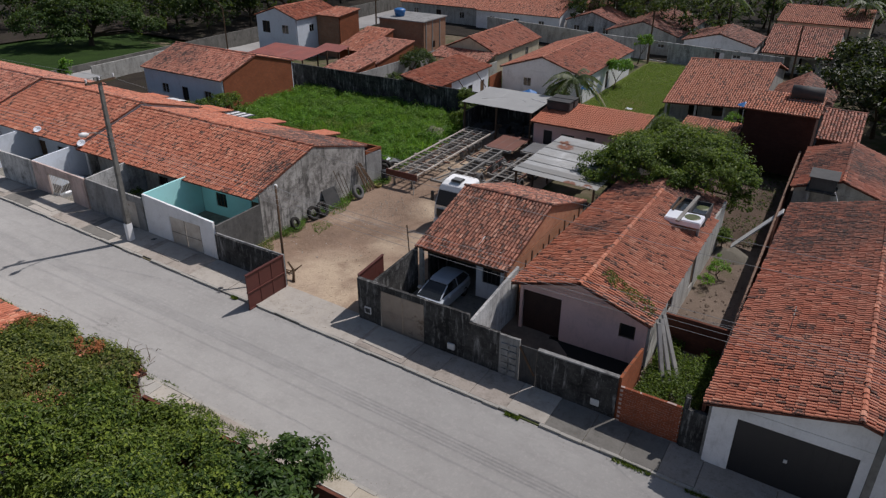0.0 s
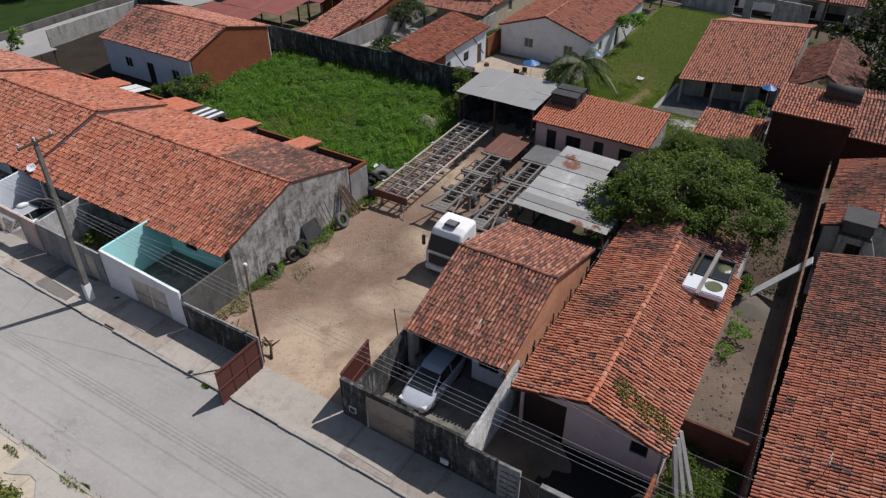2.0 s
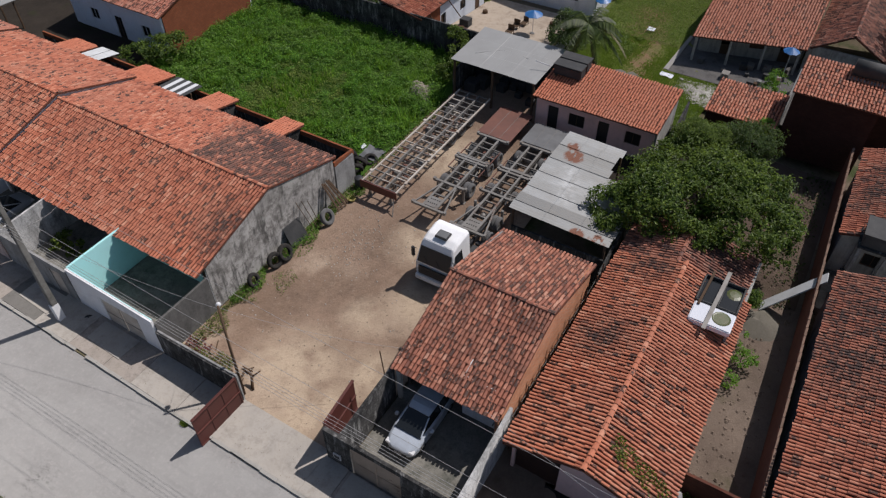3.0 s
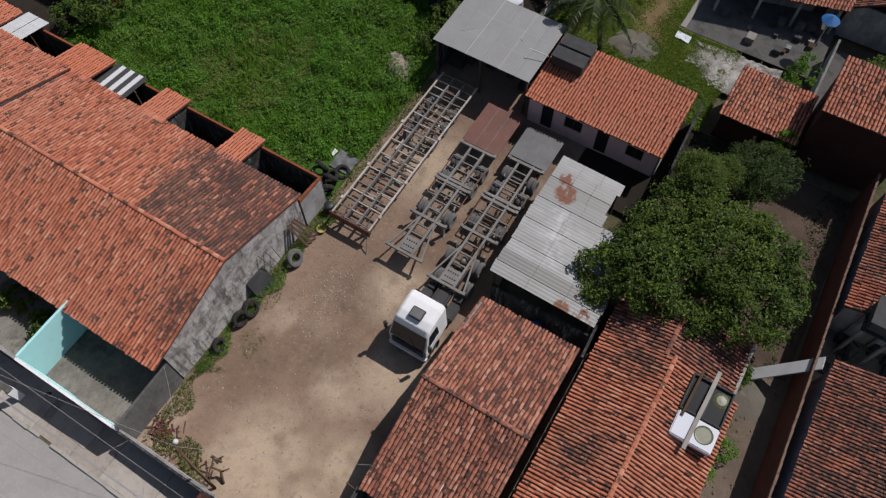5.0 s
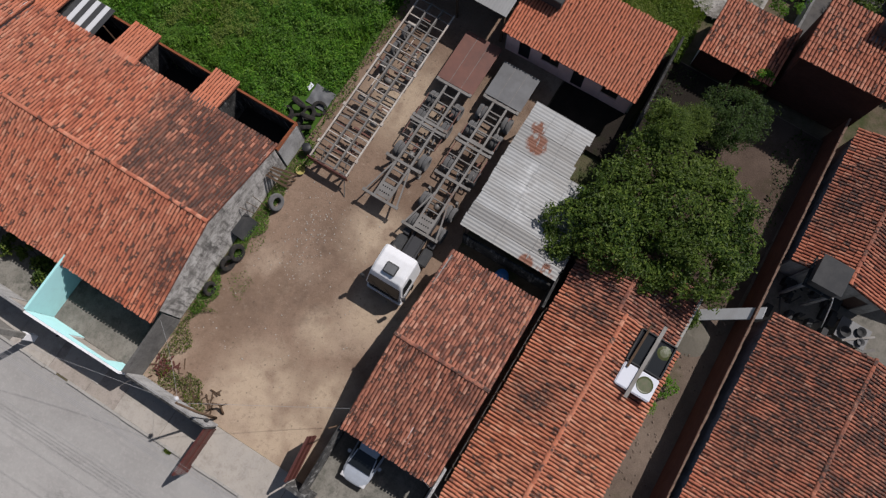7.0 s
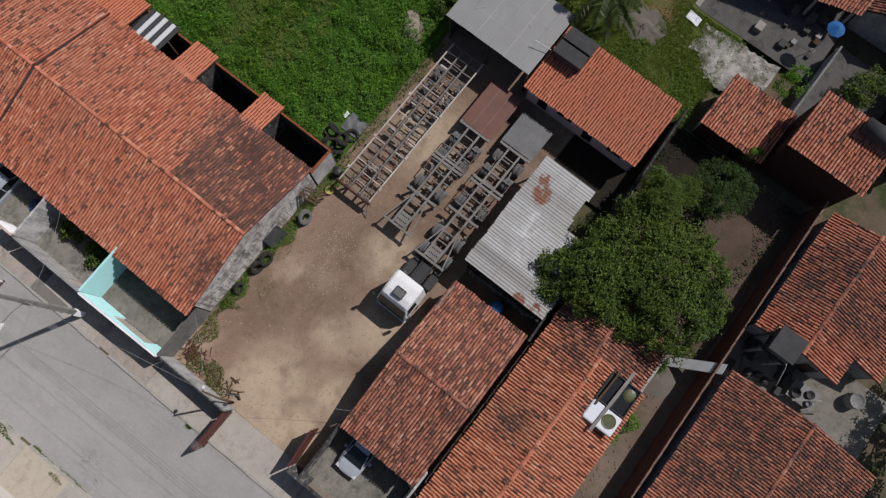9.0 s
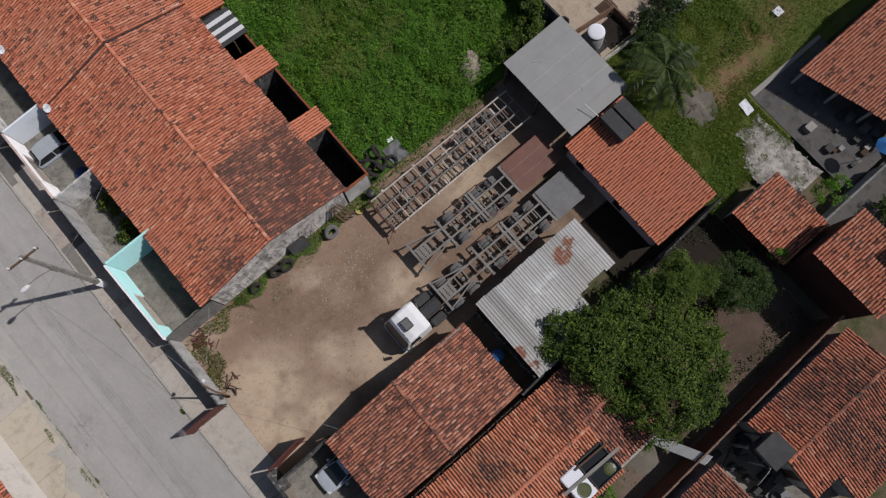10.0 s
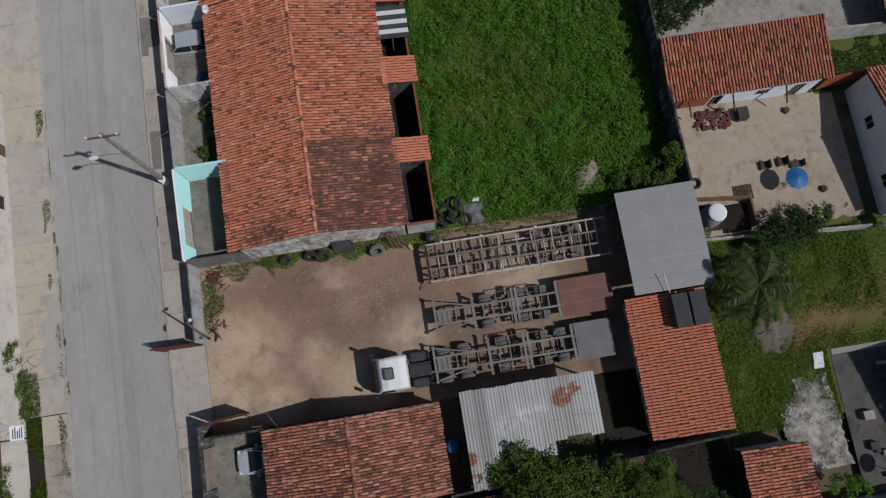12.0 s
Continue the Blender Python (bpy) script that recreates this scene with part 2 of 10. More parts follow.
def dirt_mat():
    k = Mat("yard_dirt", 0.95, 0.0, 0.1)
    c = k.mix(k.tex(0.22, 6.0, 0.6, lo=0.35, hi=0.65), (0.30, 0.215, 0.158), (0.22, 0.153, 0.110))
    c = k.mix(k.math("MULTIPLY", k.tex(0.13, 4.0, 0.6, lo=0.52, hi=0.64), 0.9), c, (0.42, 0.33, 0.25))
    c = k.mix(k.math("MULTIPLY", k.tex(0.9, 7.0, 0.75, lo=0.5, hi=0.72), 0.5), c, (0.14, 0.098, 0.066))
    c = k.mix(k.math("MULTIPLY", k.tex(14.0, 5.0, 0.8, lo=0.5, hi=0.75), 0.5), c, (0.12, 0.085, 0.06))
    sand = k.math("MULTIPLY", k.near([(29.4, 24.8, 3.4), (28.5, 21.2, 2.8), (31.0, 21.0, 2.4), (27.2, 23.0, 3.0), (49.0, 26.6, 4.0), (36.5, 21.6, 2.6), (40.5, 24.0, 2.6), (34.0, 23.6, 1.8)]), k.tex(0.8, 6.0, 0.7, lo=0.3, hi=0.55))
    c = k.mix(k.math("MULTIPLY", sand, 1.6), c, (0.45, 0.36, 0.265))
    # painted shade and dirt under the chassis, and dark stains in the open yard
    shade_stain = k.math("MULTIPLY", k.near([(45.5, 21.5, 3.2), (49.0, 21.8, 3.2), (52.0, 22.0, 3.0), (48.0, 24.6, 2.0), (51.5, 25.0, 2.2), (35.0, 25.5, 3.0), (38.5, 26.0, 2.6), (33.0, 27.6, 2.4)]), k.tex(1.3, 6.0, 0.7, lo=0.38, hi=0.62))
    c = k.mix(k.math("MULTIPLY", shade_stain, 0.6), c, (0.13, 0.092, 0.07))
    c = k.mix(k.math("MULTIPLY", k.spots(1.6, 0.10, 0.05), 0.6), c, (0.09, 0.075, 0.055))
    c = k.mix(k.math("MULTIPLY", k.tex(3.2, 7.0, 0.8, lo=0.52, hi=0.66), 0.45), c, (0.13, 0.095, 0.07))
    c = k.mix(k.math("MULTIPLY", k.tex(2.3, 6.0, 0.8, (1.3, 1, 1), lo=0.56, hi=0.70), 0.35), c, (0.46, 0.39, 0.31))
    k.color(c).bump(k.tex(6.0, 8.0, 0.7), 0.5, 0.05)
    return k.m


def soil_mat(name, a, b, g, green):
    k = Mat(name, 0.95, 0.0, 0.1)
    c = k.mix(k.tex(0.4, 6.0, 0.7, lo=0.35, hi=0.65), a, b)
    c = k.mix(k.math("MULTIPLY", k.tex(0.3, 6.0, 0.7, lo=0.62 - 0.3 * green, hi=0.75 - 0.25 * green), 0.9), c, g)
    c = k.mix(k.math("MULTIPLY", k.tex(12.0, 4.0), 0.35), c, tuple(v * 0.4 for v in a))
    k.color(c).bump(k.tex(8.0, 6.0, 0.7), 0.5, 0.04)
    return k.m


def sheet_mat(name, base, dirt, rust, amount, metal):
    k = Mat(name, 0.55, metal, 0.4)
    c = k.mix(k.math("MULTIPLY", k.tex(0.8, 6.0, 0.7, lo=0.35, hi=0.7), 0.7), base, dirt)
    c = k.mix(k.math("MULTIPLY", k.tex(0.55, 7.0, 0.75, lo=0.70 - amount, hi=0.76 - amount), 0.85), c, rust)
    c = k.mix(k.math("MULTIPLY", k.tex(3.0, 5.0, 0.7, (0.15, 1, 1), lo=0.55, hi=0.8), 0.4), c, dirt)
    k.color(c).bump(k.tex(20.0, 3.0), 0.1, 0.004)
    return k.m


def brick_mat(name, a, b, mortar, bw=0.24, bh=0.12, axis="x"):
    """Hollow clay bricks with raw joints, for walls that stay far from the camera."""
    k = Mat(name, 0.92, 0.0, 0.1)
    sep = k.t.nodes.new("ShaderNodeSeparateXYZ")
    k.link(k.pos.outputs["Position"], sep.inputs[0])
    com = k.t.nodes.new("ShaderNodeCombineXYZ")
    s = k.math("ADD", sep.outputs["X"], sep.outputs["Y"])
    k.link(s, com.inputs["X"])
    k.link(sep.outputs["Z"], com.inputs["Y"])
    t = k.t.nodes.new("ShaderNodeTexBrick")
    t.inputs["Scale"].default_value = 1.0
    t.inputs["Brick Width"].default_value, t.inputs["Row Height"].default_value = bw, bh
    t.inputs["Mortar Size"].default_value = 0.012
    for n, v in (("Color1", a), ("Color2", b), ("Mortar", mortar)):
        t.inputs[n].default_value = (*v, 1)
    k.link(com.outputs[0], t.inputs["Vector"])
    c = k.mix(k.math("MULTIPLY", k.tex(0.7, 6.0, 0.7, lo=0.4, hi=0.75), 0.6), t.outputs["Color"], tuple(v * 0.45 for v in a))
    k.color(c).bump(t.outputs["Fac"], -0.4, 0.01)
    return k.m


M_ROAD = road_mat()
M_DIRT = dirt_mat()
M_GROUND = soil_mat("ground_soil", (0.16, 0.125, 0.085), (0.21, 0.17, 0.12), (0.055, 0.085, 0.025), 0.55)
M_RUBBLE = soil_mat("rubble_soil", (0.265, 0.208, 0.165), (0.165, 0.126, 0.10), (0.11, 0.10, 0.055), 0.12)
M_GARDEN = soil_mat("garden_soil", (0.165, 0.12, 0.094), (0.10, 0.072, 0.056), (0.07, 0.065, 0.035), 0.15)
# dark soil with the shade of walls and trees mixed into its colour
M_SHADESOIL = soil_mat("dark_soil_shaded", (0.045, 0.037, 0.03), (0.027, 0.023, 0.019), (0.035, 0.042, 0.018), 0.2)
M_SANDY = plaster_mat("sandy_slabs", (0.39, 0.365, 0.33), (0.19, 0.17, 0.145), 0.9, 0.4, (0.46, 0.42, 0.36))
M_COPE = plain_mat("coping_brown", (0.30, 0.20, 0.15), 0.9, dirt=(0.11, 0.08, 0.065), amount=0.7, scale=2.0, spec=0.1)
M_FIELD = soil_mat("field_soil", (0.06, 0.12, 0.018), (0.085, 0.15, 0.026), (0.06, 0.14, 0.02), 0.9)


def lawn_mat():
    """Rough turf with a trodden sandy path."""
    k = Mat("lawn_soil", 0.95, 0.0, 0.1)
    c = k.mix(k.tex(0.5, 6.0, 0.7, lo=0.35, hi=0.65), (0.10, 0.14, 0.032), (0.15, 0.165, 0.048))
    path = k.math("MULTIPLY", k.near([(67.0, 19.6, 1.8), (69.0, 20.2, 2.0), (71.0, 20.8, 2.2), (73.5, 21.4, 2.4), (76.0, 22.0, 2.4), (79.0, 22.6, 2.4)]), k.tex(1.2, 6.0, 0.7, lo=0.3, hi=0.6))
    c = k.mix(k.math("MULTIPLY", path, 1.6), c, (0.25, 0.155, 0.095))
    c = k.mix(k.math("MULTIPLY", k.tex(14.0, 5.0, 0.8, lo=0.45, hi=0.75), 0.3), c, (0.055, 0.065, 0.02))
    k.color(c).bump(k.tex(9.0, 6.0, 0.8), 0.6, 0.05)
    return k.m


M_LAWN = lawn_mat()
M_PARK = soil_mat("park_turf", (0.028, 0.055, 0.011), (0.02, 0.04, 0.009), (0.014, 0.03, 0.007), 0.4)
M_PAVE4 = plaster_mat("pavement_dark", (0.17, 0.163, 0.148), (0.07, 0.067, 0.06), 1.0, 0.3, (0.25, 0.24, 0.22))
M_PAVE2 = plaster_mat("pavement_old", (0.33, 0.295, 0.255), (0.12, 0.105, 0.088), 1.1, 0.45, (0.42, 0.375, 0.35))
M_CREAMP = plaster_mat("pavement_cream", (0.44, 0.40, 0.335), (0.18, 0.16, 0.11), 0.7, 0.4, (0.36, 0.315, 0.25))
M_PARKW = plaster_mat("park_wall_render", (0.17, 0.165, 0.15), (0.045, 0.043, 0.038), 1.1, 0.8, (0.26, 0.25, 0.23))
M_KERB = plaster_mat("kerb_concrete", (0.36, 0.35, 0.325), (0.12, 0.11, 0.09), 0.7, 0.2)
M_COURTP = plaster_mat("court_stained", (0.215, 0.205, 0.18), (0.05, 0.056, 0.045), 1.25, 0.7, (0.31, 0.30, 0.27))
M_COURTL = plaster_mat("court_pale", (0.30, 0.28, 0.245), (0.085, 0.088, 0.068), 1.25, 0.6, (0.20, 0.195, 0.17))
# near-black floor: dirt plus the courts' shade, both put into the colour
M_COURTD = plaster_mat("court_dirty_shaded", (0.026, 0.025, 0.024), (0.014, 0.014, 0.014), 0.5, 0.4, (0.034, 0.033, 0.032))
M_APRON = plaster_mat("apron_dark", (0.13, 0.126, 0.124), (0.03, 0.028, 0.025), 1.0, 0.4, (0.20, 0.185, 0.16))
M_FARYARD = plaster_mat("far_court_concrete", (0.45, 0.375, 0.295), (0.17, 0.125, 0.09), 1.0, 0.45, (0.54, 0.48, 0.40))
P_WHITE = plaster_mat("plaster_white", (0.76, 0.765, 0.775), (0.16, 0.155, 0.145), 0.35, 0.35)
P_WHITEB = plaster_mat("plaster_bluish_white", (0.66, 0.71, 0.77), amount=0.25, streak=0.2)
P_DIRTY = plaster_mat("plaster_dirty_white", (0.50, 0.50, 0.47), amount=0.8, streak=0.8)
P_STAIN = plaster_mat("plaster_stained_white", (0.62, 0.62, 0.61), (0.05, 0.05, 0.048), 1.1, 0.9, (0.36, 0.355, 0.34))
P_GREY = plaster_mat("plaster_raw_grey", (0.29, 0.29, 0.285), (0.075, 0.07, 0.066), 0.95, 0.75, (0.40, 0.40, 0.385))


def raw_render():
    """Unpainted cement render, blotched, with black drips."""
    k = Mat("render_raw", 0.93, 0.0, 0.1)
    c = k.mix(k.tex(0.6, 8.0, 0.7, lo=0.4, hi=0.62), (0.47, 0.455, 0.43), (0.29, 0.278, 0.26))
    c = k.mix(k.math("MULTIPLY", k.tex(1.3, 9.0, 0.8, lo=0.47, hi=0.58), 0.8), c, (0.13, 0.122, 0.112))
    drip = k.math("MULTIPLY", k.tex(3.2, 6.0, 0.7, (1, 1, 0.12), lo=0.50, hi=0.60), k.tex(0.5, 4.0, 0.6, lo=0.40, hi=0.52))
    c = k.mix(k.math("MULTIPLY", drip, 0.75), c, (0.05, 0.048, 0.045))
    c = k.mix(k.math("MULTIPLY", k.tex(16.0, 4.0, 0.8, lo=0.5, hi=0.7), 0.35), c, (0.16, 0.155, 0.145))
    k.color(c).bump(k.tex(14.0, 6.0, 0.8), 0.4, 0.02)
    return k.m


P_RAW = raw_render()


def black_wall():
    """Old render gone black, with pale runs where rain has washed it."""
    k = Mat("render_blackened", 0.93, 0.0, 0.1)
    c = k.mix(k.tex(0.9, 7.0, 0.75, lo=0.38, hi=0.62), (0.075, 0.074, 0.072), (0.022, 0.022, 0.022))
    run = k.math("MULTIPLY", k.tex(3.6, 6.0, 0.75, (1, 1, 0.14), lo=0.52, hi=0.64), k.tex(0.7, 5.0, 0.7, lo=0.40, hi=0.58))
    c = k.mix(k.math("MULTIPLY", run, 0.85), c, (0.33, 0.33, 0.32))
    c = k.mix(k.math("MULTIPLY", k.tex(7.0, 6.0, 0.8, lo=0.56, hi=0.70), 0.5), c, (0.26, 0.255, 0.245))
    k.color(c).bump(k.tex(14.0, 6.0, 0.8), 0.4, 0.02)
    return k.m


P_BLACK = black_wall()
P_SOOT = plaster_mat("plaster_sooty", (0.115, 0.112, 0.107), (0.035, 0.034, 0.032), 1.0, 0.7, (0.20, 0.195, 0.185))
P_TURQ = plaster_mat("plaster_turquoise", (0.40, 0.71, 0.71), amount=0.15, streak=0.1)
P_PINK = plaster_mat("plaster_pink", (0.80, 0.56, 0.51), (0.28, 0.20, 0.18), 0.4, 0.4, (0.62, 0.44, 0.40))
P_ROSEW = plaster_mat("plaster_pale_pink", (0.57, 0.44, 0.40), (0.13, 0.11, 0.095), 0.6, 0.8)
P_BEIGE = plaster_mat("plaster_beige", (0.50, 0.47, 0.43), amount=0.6, streak=0.4)
P_CREAM = plaster_mat("plaster_cream", (0.55, 0.49, 0.36), amount=0.5, streak=0.4)
P_BROWNW = plaster_mat("plaster_rusty", (0.20, 0.115, 0.08), (0.06, 0.04, 0.03), 1.0, 0.7, (0.26, 0.19, 0.15))
P_BLUE = plain_mat("paint_blue", (0.045, 0.11, 0.25), 0.6, dirt=(0.03, 0.05, 0.09))
B_RED = brick_mat("brick_red", (0.32, 0.105, 0.05), (0.26, 0.085, 0.042), (0.17, 0.085, 0.055))
B_ORANGE = brick_mat("brick_orange", (0.50, 0.225, 0.125), (0.42, 0.17, 0.095), (0.36, 0.25, 0.18))
B_DARK = brick_mat("brick_dark", (0.19, 0.072, 0.048), (0.14, 0.056, 0.04), (0.11, 0.06, 0.047))
B_DEEP = brick_mat("brick_deep_brown", (0.085, 0.034, 0.025), (0.065, 0.027, 0.021), (0.05, 0.03, 0.025))
B_TAN = brick_mat("brick_tan", (0.36, 0.20, 0.125), (0.32, 0.165, 0.10), (0.29, 0.23, 0.18))
M_BRICK = plain_mat("brick_clay", (0.31, 0.095, 0.048), 0.92, dirt=(0.12, 0.05, 0.035), amount=0.6, scale=4.0, spec=0.1)


def zinc_mat():
    k = Mat("zinc_sheet", 0.55, 0.15, 0.4)
    c = k.ramp(k.rnd(), [(0.0, (0.16, 0.16, 0.155)), (0.5, (0.235, 0.24, 0.235)), (1.0, (0.32, 0.33, 0.33))])
    c = k.mix(k.math("MULTIPLY", k.tex(0.9, 6.0, 0.7, lo=0.4, hi=0.7), 0.55), c, (0.22, 0.21, 0.19))
    c = k.mix(k.math("MULTIPLY", k.tex(3.0, 5.0, 0.7, (1, 0.15, 1), lo=0.5, hi=0.8), 0.4), c, (0.20, 0.18, 0.155))
    rust = k.math("MULTIPLY", k.near([(49.5, 18.3, 0.75), (50.4, 18.7, 0.5), (43.2, 15.4, 0.5), (43.2, 14.2, 0.6)]), k.tex(2.2, 5.0, 0.7, (0.6, 1.3, 1), lo=0.42, hi=0.56))
    c = k.mix(k.math("MULTIPLY", rust, 4.5), c, (0.15, 0.055, 0.028))
    # sun glare on the middle sheets, painted as pale patches
    pale = k.math("MULTIPLY", k.near([(46.8, 17.6, 1.1), (48.0, 17.9, 0.8), (45.6, 17.2, 0.8)]), k.tex(2.0, 3.0, 0.6, lo=0.4, hi=0.6))
    c = k.mix(pale, c, (0.42, 0.43, 0.43))
    k.color(c).bump(k.tex(20.0, 3.0), 0.1, 0.004)
    return k.m


M_ZINC = zinc_mat()
M_FIBRE = sheet_mat("fibre_cement", (0.265, 0.27, 0.265), (0.22, 0.22, 0.215), (0.22, 0.21, 0.19), -0.04, 0.0)
M_REDMET = sheet_mat("red_sheet", (0.22, 0.055, 0.040), (0.12, 0.035, 0.028), (0.28, 0.09, 0.06), 0.02, 0.0)
M_STEEL = sheet_mat("chassis_steel", (0.20, 0.195, 0.185), (0.10, 0.085, 0.07), (0.13, 0.06, 0.035), 0.10, 0.15)
M_PALE = sheet_mat("chassis_pale_steel", (0.52, 0.49, 0.44), (0.24, 0.18, 0.14), (0.20, 0.10, 0.065), 0.08, 0.05)
M_PALEG = sheet_mat("gate_pale_sheet", (0.30, 0.255, 0.215), (0.17, 0.135, 0.11), (0.12, 0.085, 0.065), 0.12, 0.05)
M_RUST = sheet_mat("rusty_plate", (0.165, 0.068, 0.048), (0.075, 0.04, 0.033), (0.26, 0.17, 0.14), 0.06, 0.1)
M_PLATE = sheet_mat("grey_plate", (0.14, 0.145, 0.15), (0.07, 0.07, 0.07), (0.19, 0.16, 0.14), 0.04, 0.1)
M_GATE = sheet_mat("gate_sheet", (0.105, 0.032, 0.026), (0.06, 0.022, 0.018), (0.16, 0.07, 0.045), 0.03, 0.1)
M_RUBBER = plain_mat("rubber", (0.022, 0.022, 0.022), 0.85, dirt=(0.075, 0.065, 0.052), amount=0.6, scale=5.0, spec=0.2)
M_RUBBERG = plain_mat("rubber_dusty", (0.15, 0.15, 0.15), 0.9, dirt=(0.07, 0.068, 0.064), amount=0.5, scale=5.0, spec=0.15)
M_WHITE = plain_mat("truck_white", (0.78, 0.79, 0.80), 0.35, dirt=(0.6, 0.59, 0.56), amount=0.25, scale=1.5)
M_CARGREY = plain_mat("car_grey", (0.36, 0.40, 0.44), 0.35, 0.1, dirt=(0.28, 0.3, 0.32), amount=0.3)
M_SILVER = plain_mat("car_silver", (0.46, 0.51, 0.57), 0.3, 0.15, dirt=(0.3, 0.3, 0.3), amount=0.2)
M_PLAST = plain_mat("dark_plastic", (0.022, 0.023, 0.026), 0.5)
M_TANKD = plain_mat("dark_tank", (0.038, 0.04, 0.042), 0.75, dirt=(0.085, 0.083, 0.08), amount=0.6, scale=1.2)
M_BLUE = plain_mat("blue_plastic", (0.022, 0.13, 0.35), 0.45, dirt=(0.02, 0.10, 0.25), amount=0.4)
M_NAVY = plain_mat("navy_plastic", (0.015, 0.045, 0.13), 0.4)
M_CANOPY = plain_mat("canopy_sheet", (0.50, 0.52, 0.53), 0.6, dirt=(0.38, 0.38, 0.37), amount=0.5, scale=1.5)
M_ALGAE = plain_mat("algae_water", (0.055, 0.075, 0.018), 0.4, dirt=(0.12, 0.09, 0.05), amount=0.6, scale=3.0)
M_BROWND = plain_mat("brown_door", (0.055, 0.028, 0.022), 0.7, dirt=(0.03, 0.018, 0.015), amount=0.6)
M_DARK = plain_mat("dark_void", (0.012, 0.012, 0.012), 0.9)
M_WOOD = plain_mat("old_wood", (0.13, 0.085, 0.055), 0.9, dirt=(0.06, 0.045, 0.035), amount=0.7, scale=2.0, spec=0.1)
M_POLEC = plain_mat("pole_concrete", (0.21, 0.205, 0.19), 0.9, dirt=(0.085, 0.08, 0.07), amount=0.8, scale=1.5, spec=0.1)
M_WIRE = plain_mat("cable", (0.30, 0.30, 0.30), 0.4)
M_LAMP = plain_mat("lamp_grey", (0.55, 0.56, 0.57), 0.5)
M_BARK = plain_mat("bark", (0.085, 0.065, 0.045), 0.95, dirt=(0.04, 0.032, 0.024), amount=0.7, scale=4.0, spec=0.1)
M_CRUST = plaster_mat("rubble_crust", (0.37, 0.35, 0.315), (0.09, 0.082, 0.062), 1.15, 0.6, (0.47, 0.45, 0.42))
M_CRUSTD = plaster_mat("grey_sand", (0.165, 0.152, 0.125), (0.065, 0.062, 0.042), 1.0, 0.4, (0.23, 0.21, 0.175))
M_BROKEN = plaster_mat("broken_cement", (0.44, 0.42, 0.385), (0.14, 0.145, 0.11), 0.7, 0.5, (0.33, 0.31, 0.28))
M_POSTC = plain_mat("post_concrete", (0.44, 0.435, 0.42), 0.9, dirt=(0.2, 0.19, 0.17), amount=0.5, scale=2.0, spec=0.1)


def spill_mat():
    """Whitish cement spilt over dirty ground, worn through in places."""
    k = Mat("cement_spill", 0.92, 0.0, 0.1)
    c = k.mix(k.tex(0.8, 7.0, 0.72, lo=0.42, hi=0.58), (0.20, 0.185, 0.16), (0.50, 0.48, 0.45))
    c = k.mix(k.math("MULTIPLY", k.tex(2.6, 6.0, 0.8, lo=0.5, hi=0.66), 0.7), c, (0.26, 0.245, 0.22))
    c = k.mix(k.math("MULTIPLY", k.tex(0.5, 5.0, 0.7, lo=0.56, hi=0.66), 0.8), c, (0.09, 0.10, 0.04))
    k.color(c).bump(k.tex(7.0, 6.0, 0.8), 0.5, 0.03)
    return k.m


M_SPILL = spill_mat()
M_CRUSTB = plaster_mat("lump_concrete", (0.33, 0.29, 0.235), (0.11, 0.095, 0.07), 0.9, 0.4, (0.24, 0.21, 0.17))
M_STONE = plain_mat("pale_stone", (0.42, 0.40, 0.36), 0.9, dirt=(0.25, 0.22, 0.18), amount=0.6, scale=6.0)
M_CLOTH = plain_mat("white_sack", (0.72, 0.74, 0.78), 0.8)
L_TREE = leaf_mat("leaf_tree", (0.016, 0.040, 0.008), (0.06, 0.115, 0.017), (0.21, 0.29, 0.05), 0.38)
L_DARK = leaf_mat("leaf_dark", (0.010, 0.024, 0.007), (0.020, 0.044, 0.011), (0.045, 0.08, 0.02))
# for backlit crowns: their shadow side is put into the leaf colour
L_GLOOM = leaf_mat("leaf_backlit_dark", (0.007, 0.014, 0.005), (0.014, 0.028, 0.008), (0.03, 0.05, 0.014), 0.15)
L_WEED = leaf_mat("leaf_weed", (0.036, 0.115, 0.010), (0.095, 0.26, 0.022), (0.25, 0.46, 0.055), 0.42)
L_WEEDY = leaf_mat("leaf_weed_yellow", (0.075, 0.13, 0.02), (0.15, 0.22, 0.035), (0.27, 0.33, 0.08), 0.3)
L_UNDER = leaf_mat("leaf_weed_low", (0.035, 0.09, 0.011), (0.085, 0.18, 0.021), (0.17, 0.28, 0.04), 0.35)
L_LAWN = leaf_mat("leaf_lawn", (0.085, 0.145, 0.022), (0.13, 0.21, 0.032), (0.21, 0.29, 0.055), 0.4)
L_BUSH = leaf_mat("leaf_bush", (0.014, 0.036, 0.006), (0.064, 0.112, 0.015), (0.23, 0.29, 0.04))
L_PALM = leaf_mat("leaf_palm", (0.010, 0.022, 0.006), (0.032, 0.062, 0.013), (0.13, 0.17, 0.04))
L_CREEP = leaf_mat("leaf_creeper", (0.022, 0.042, 0.008), (0.085, 0.118, 0.02), (0.25, 0.27, 0.055))
L_FOOT = leaf_mat("leaf_foot", (0.034, 0.095, 0.011), (0.09, 0.205, 0.022), (0.21, 0.36, 0.05))
L_MID = leaf_mat("leaf_mid", (0.015, 0.036, 0.008), (0.036, 0.078, 0.016), (0.085, 0.14, 0.03))
L_DRY = leaf_mat("leaf_dry", (0.10, 0.085, 0.035), (0.16, 0.14, 0.05), (0.22, 0.19, 0.08))
L_FLOWER = leaf_mat("petal_red", (0.16, 0.07, 0.025), (0.30, 0.10, 0.04), (0.40, 0.15, 0.06), 0.2)
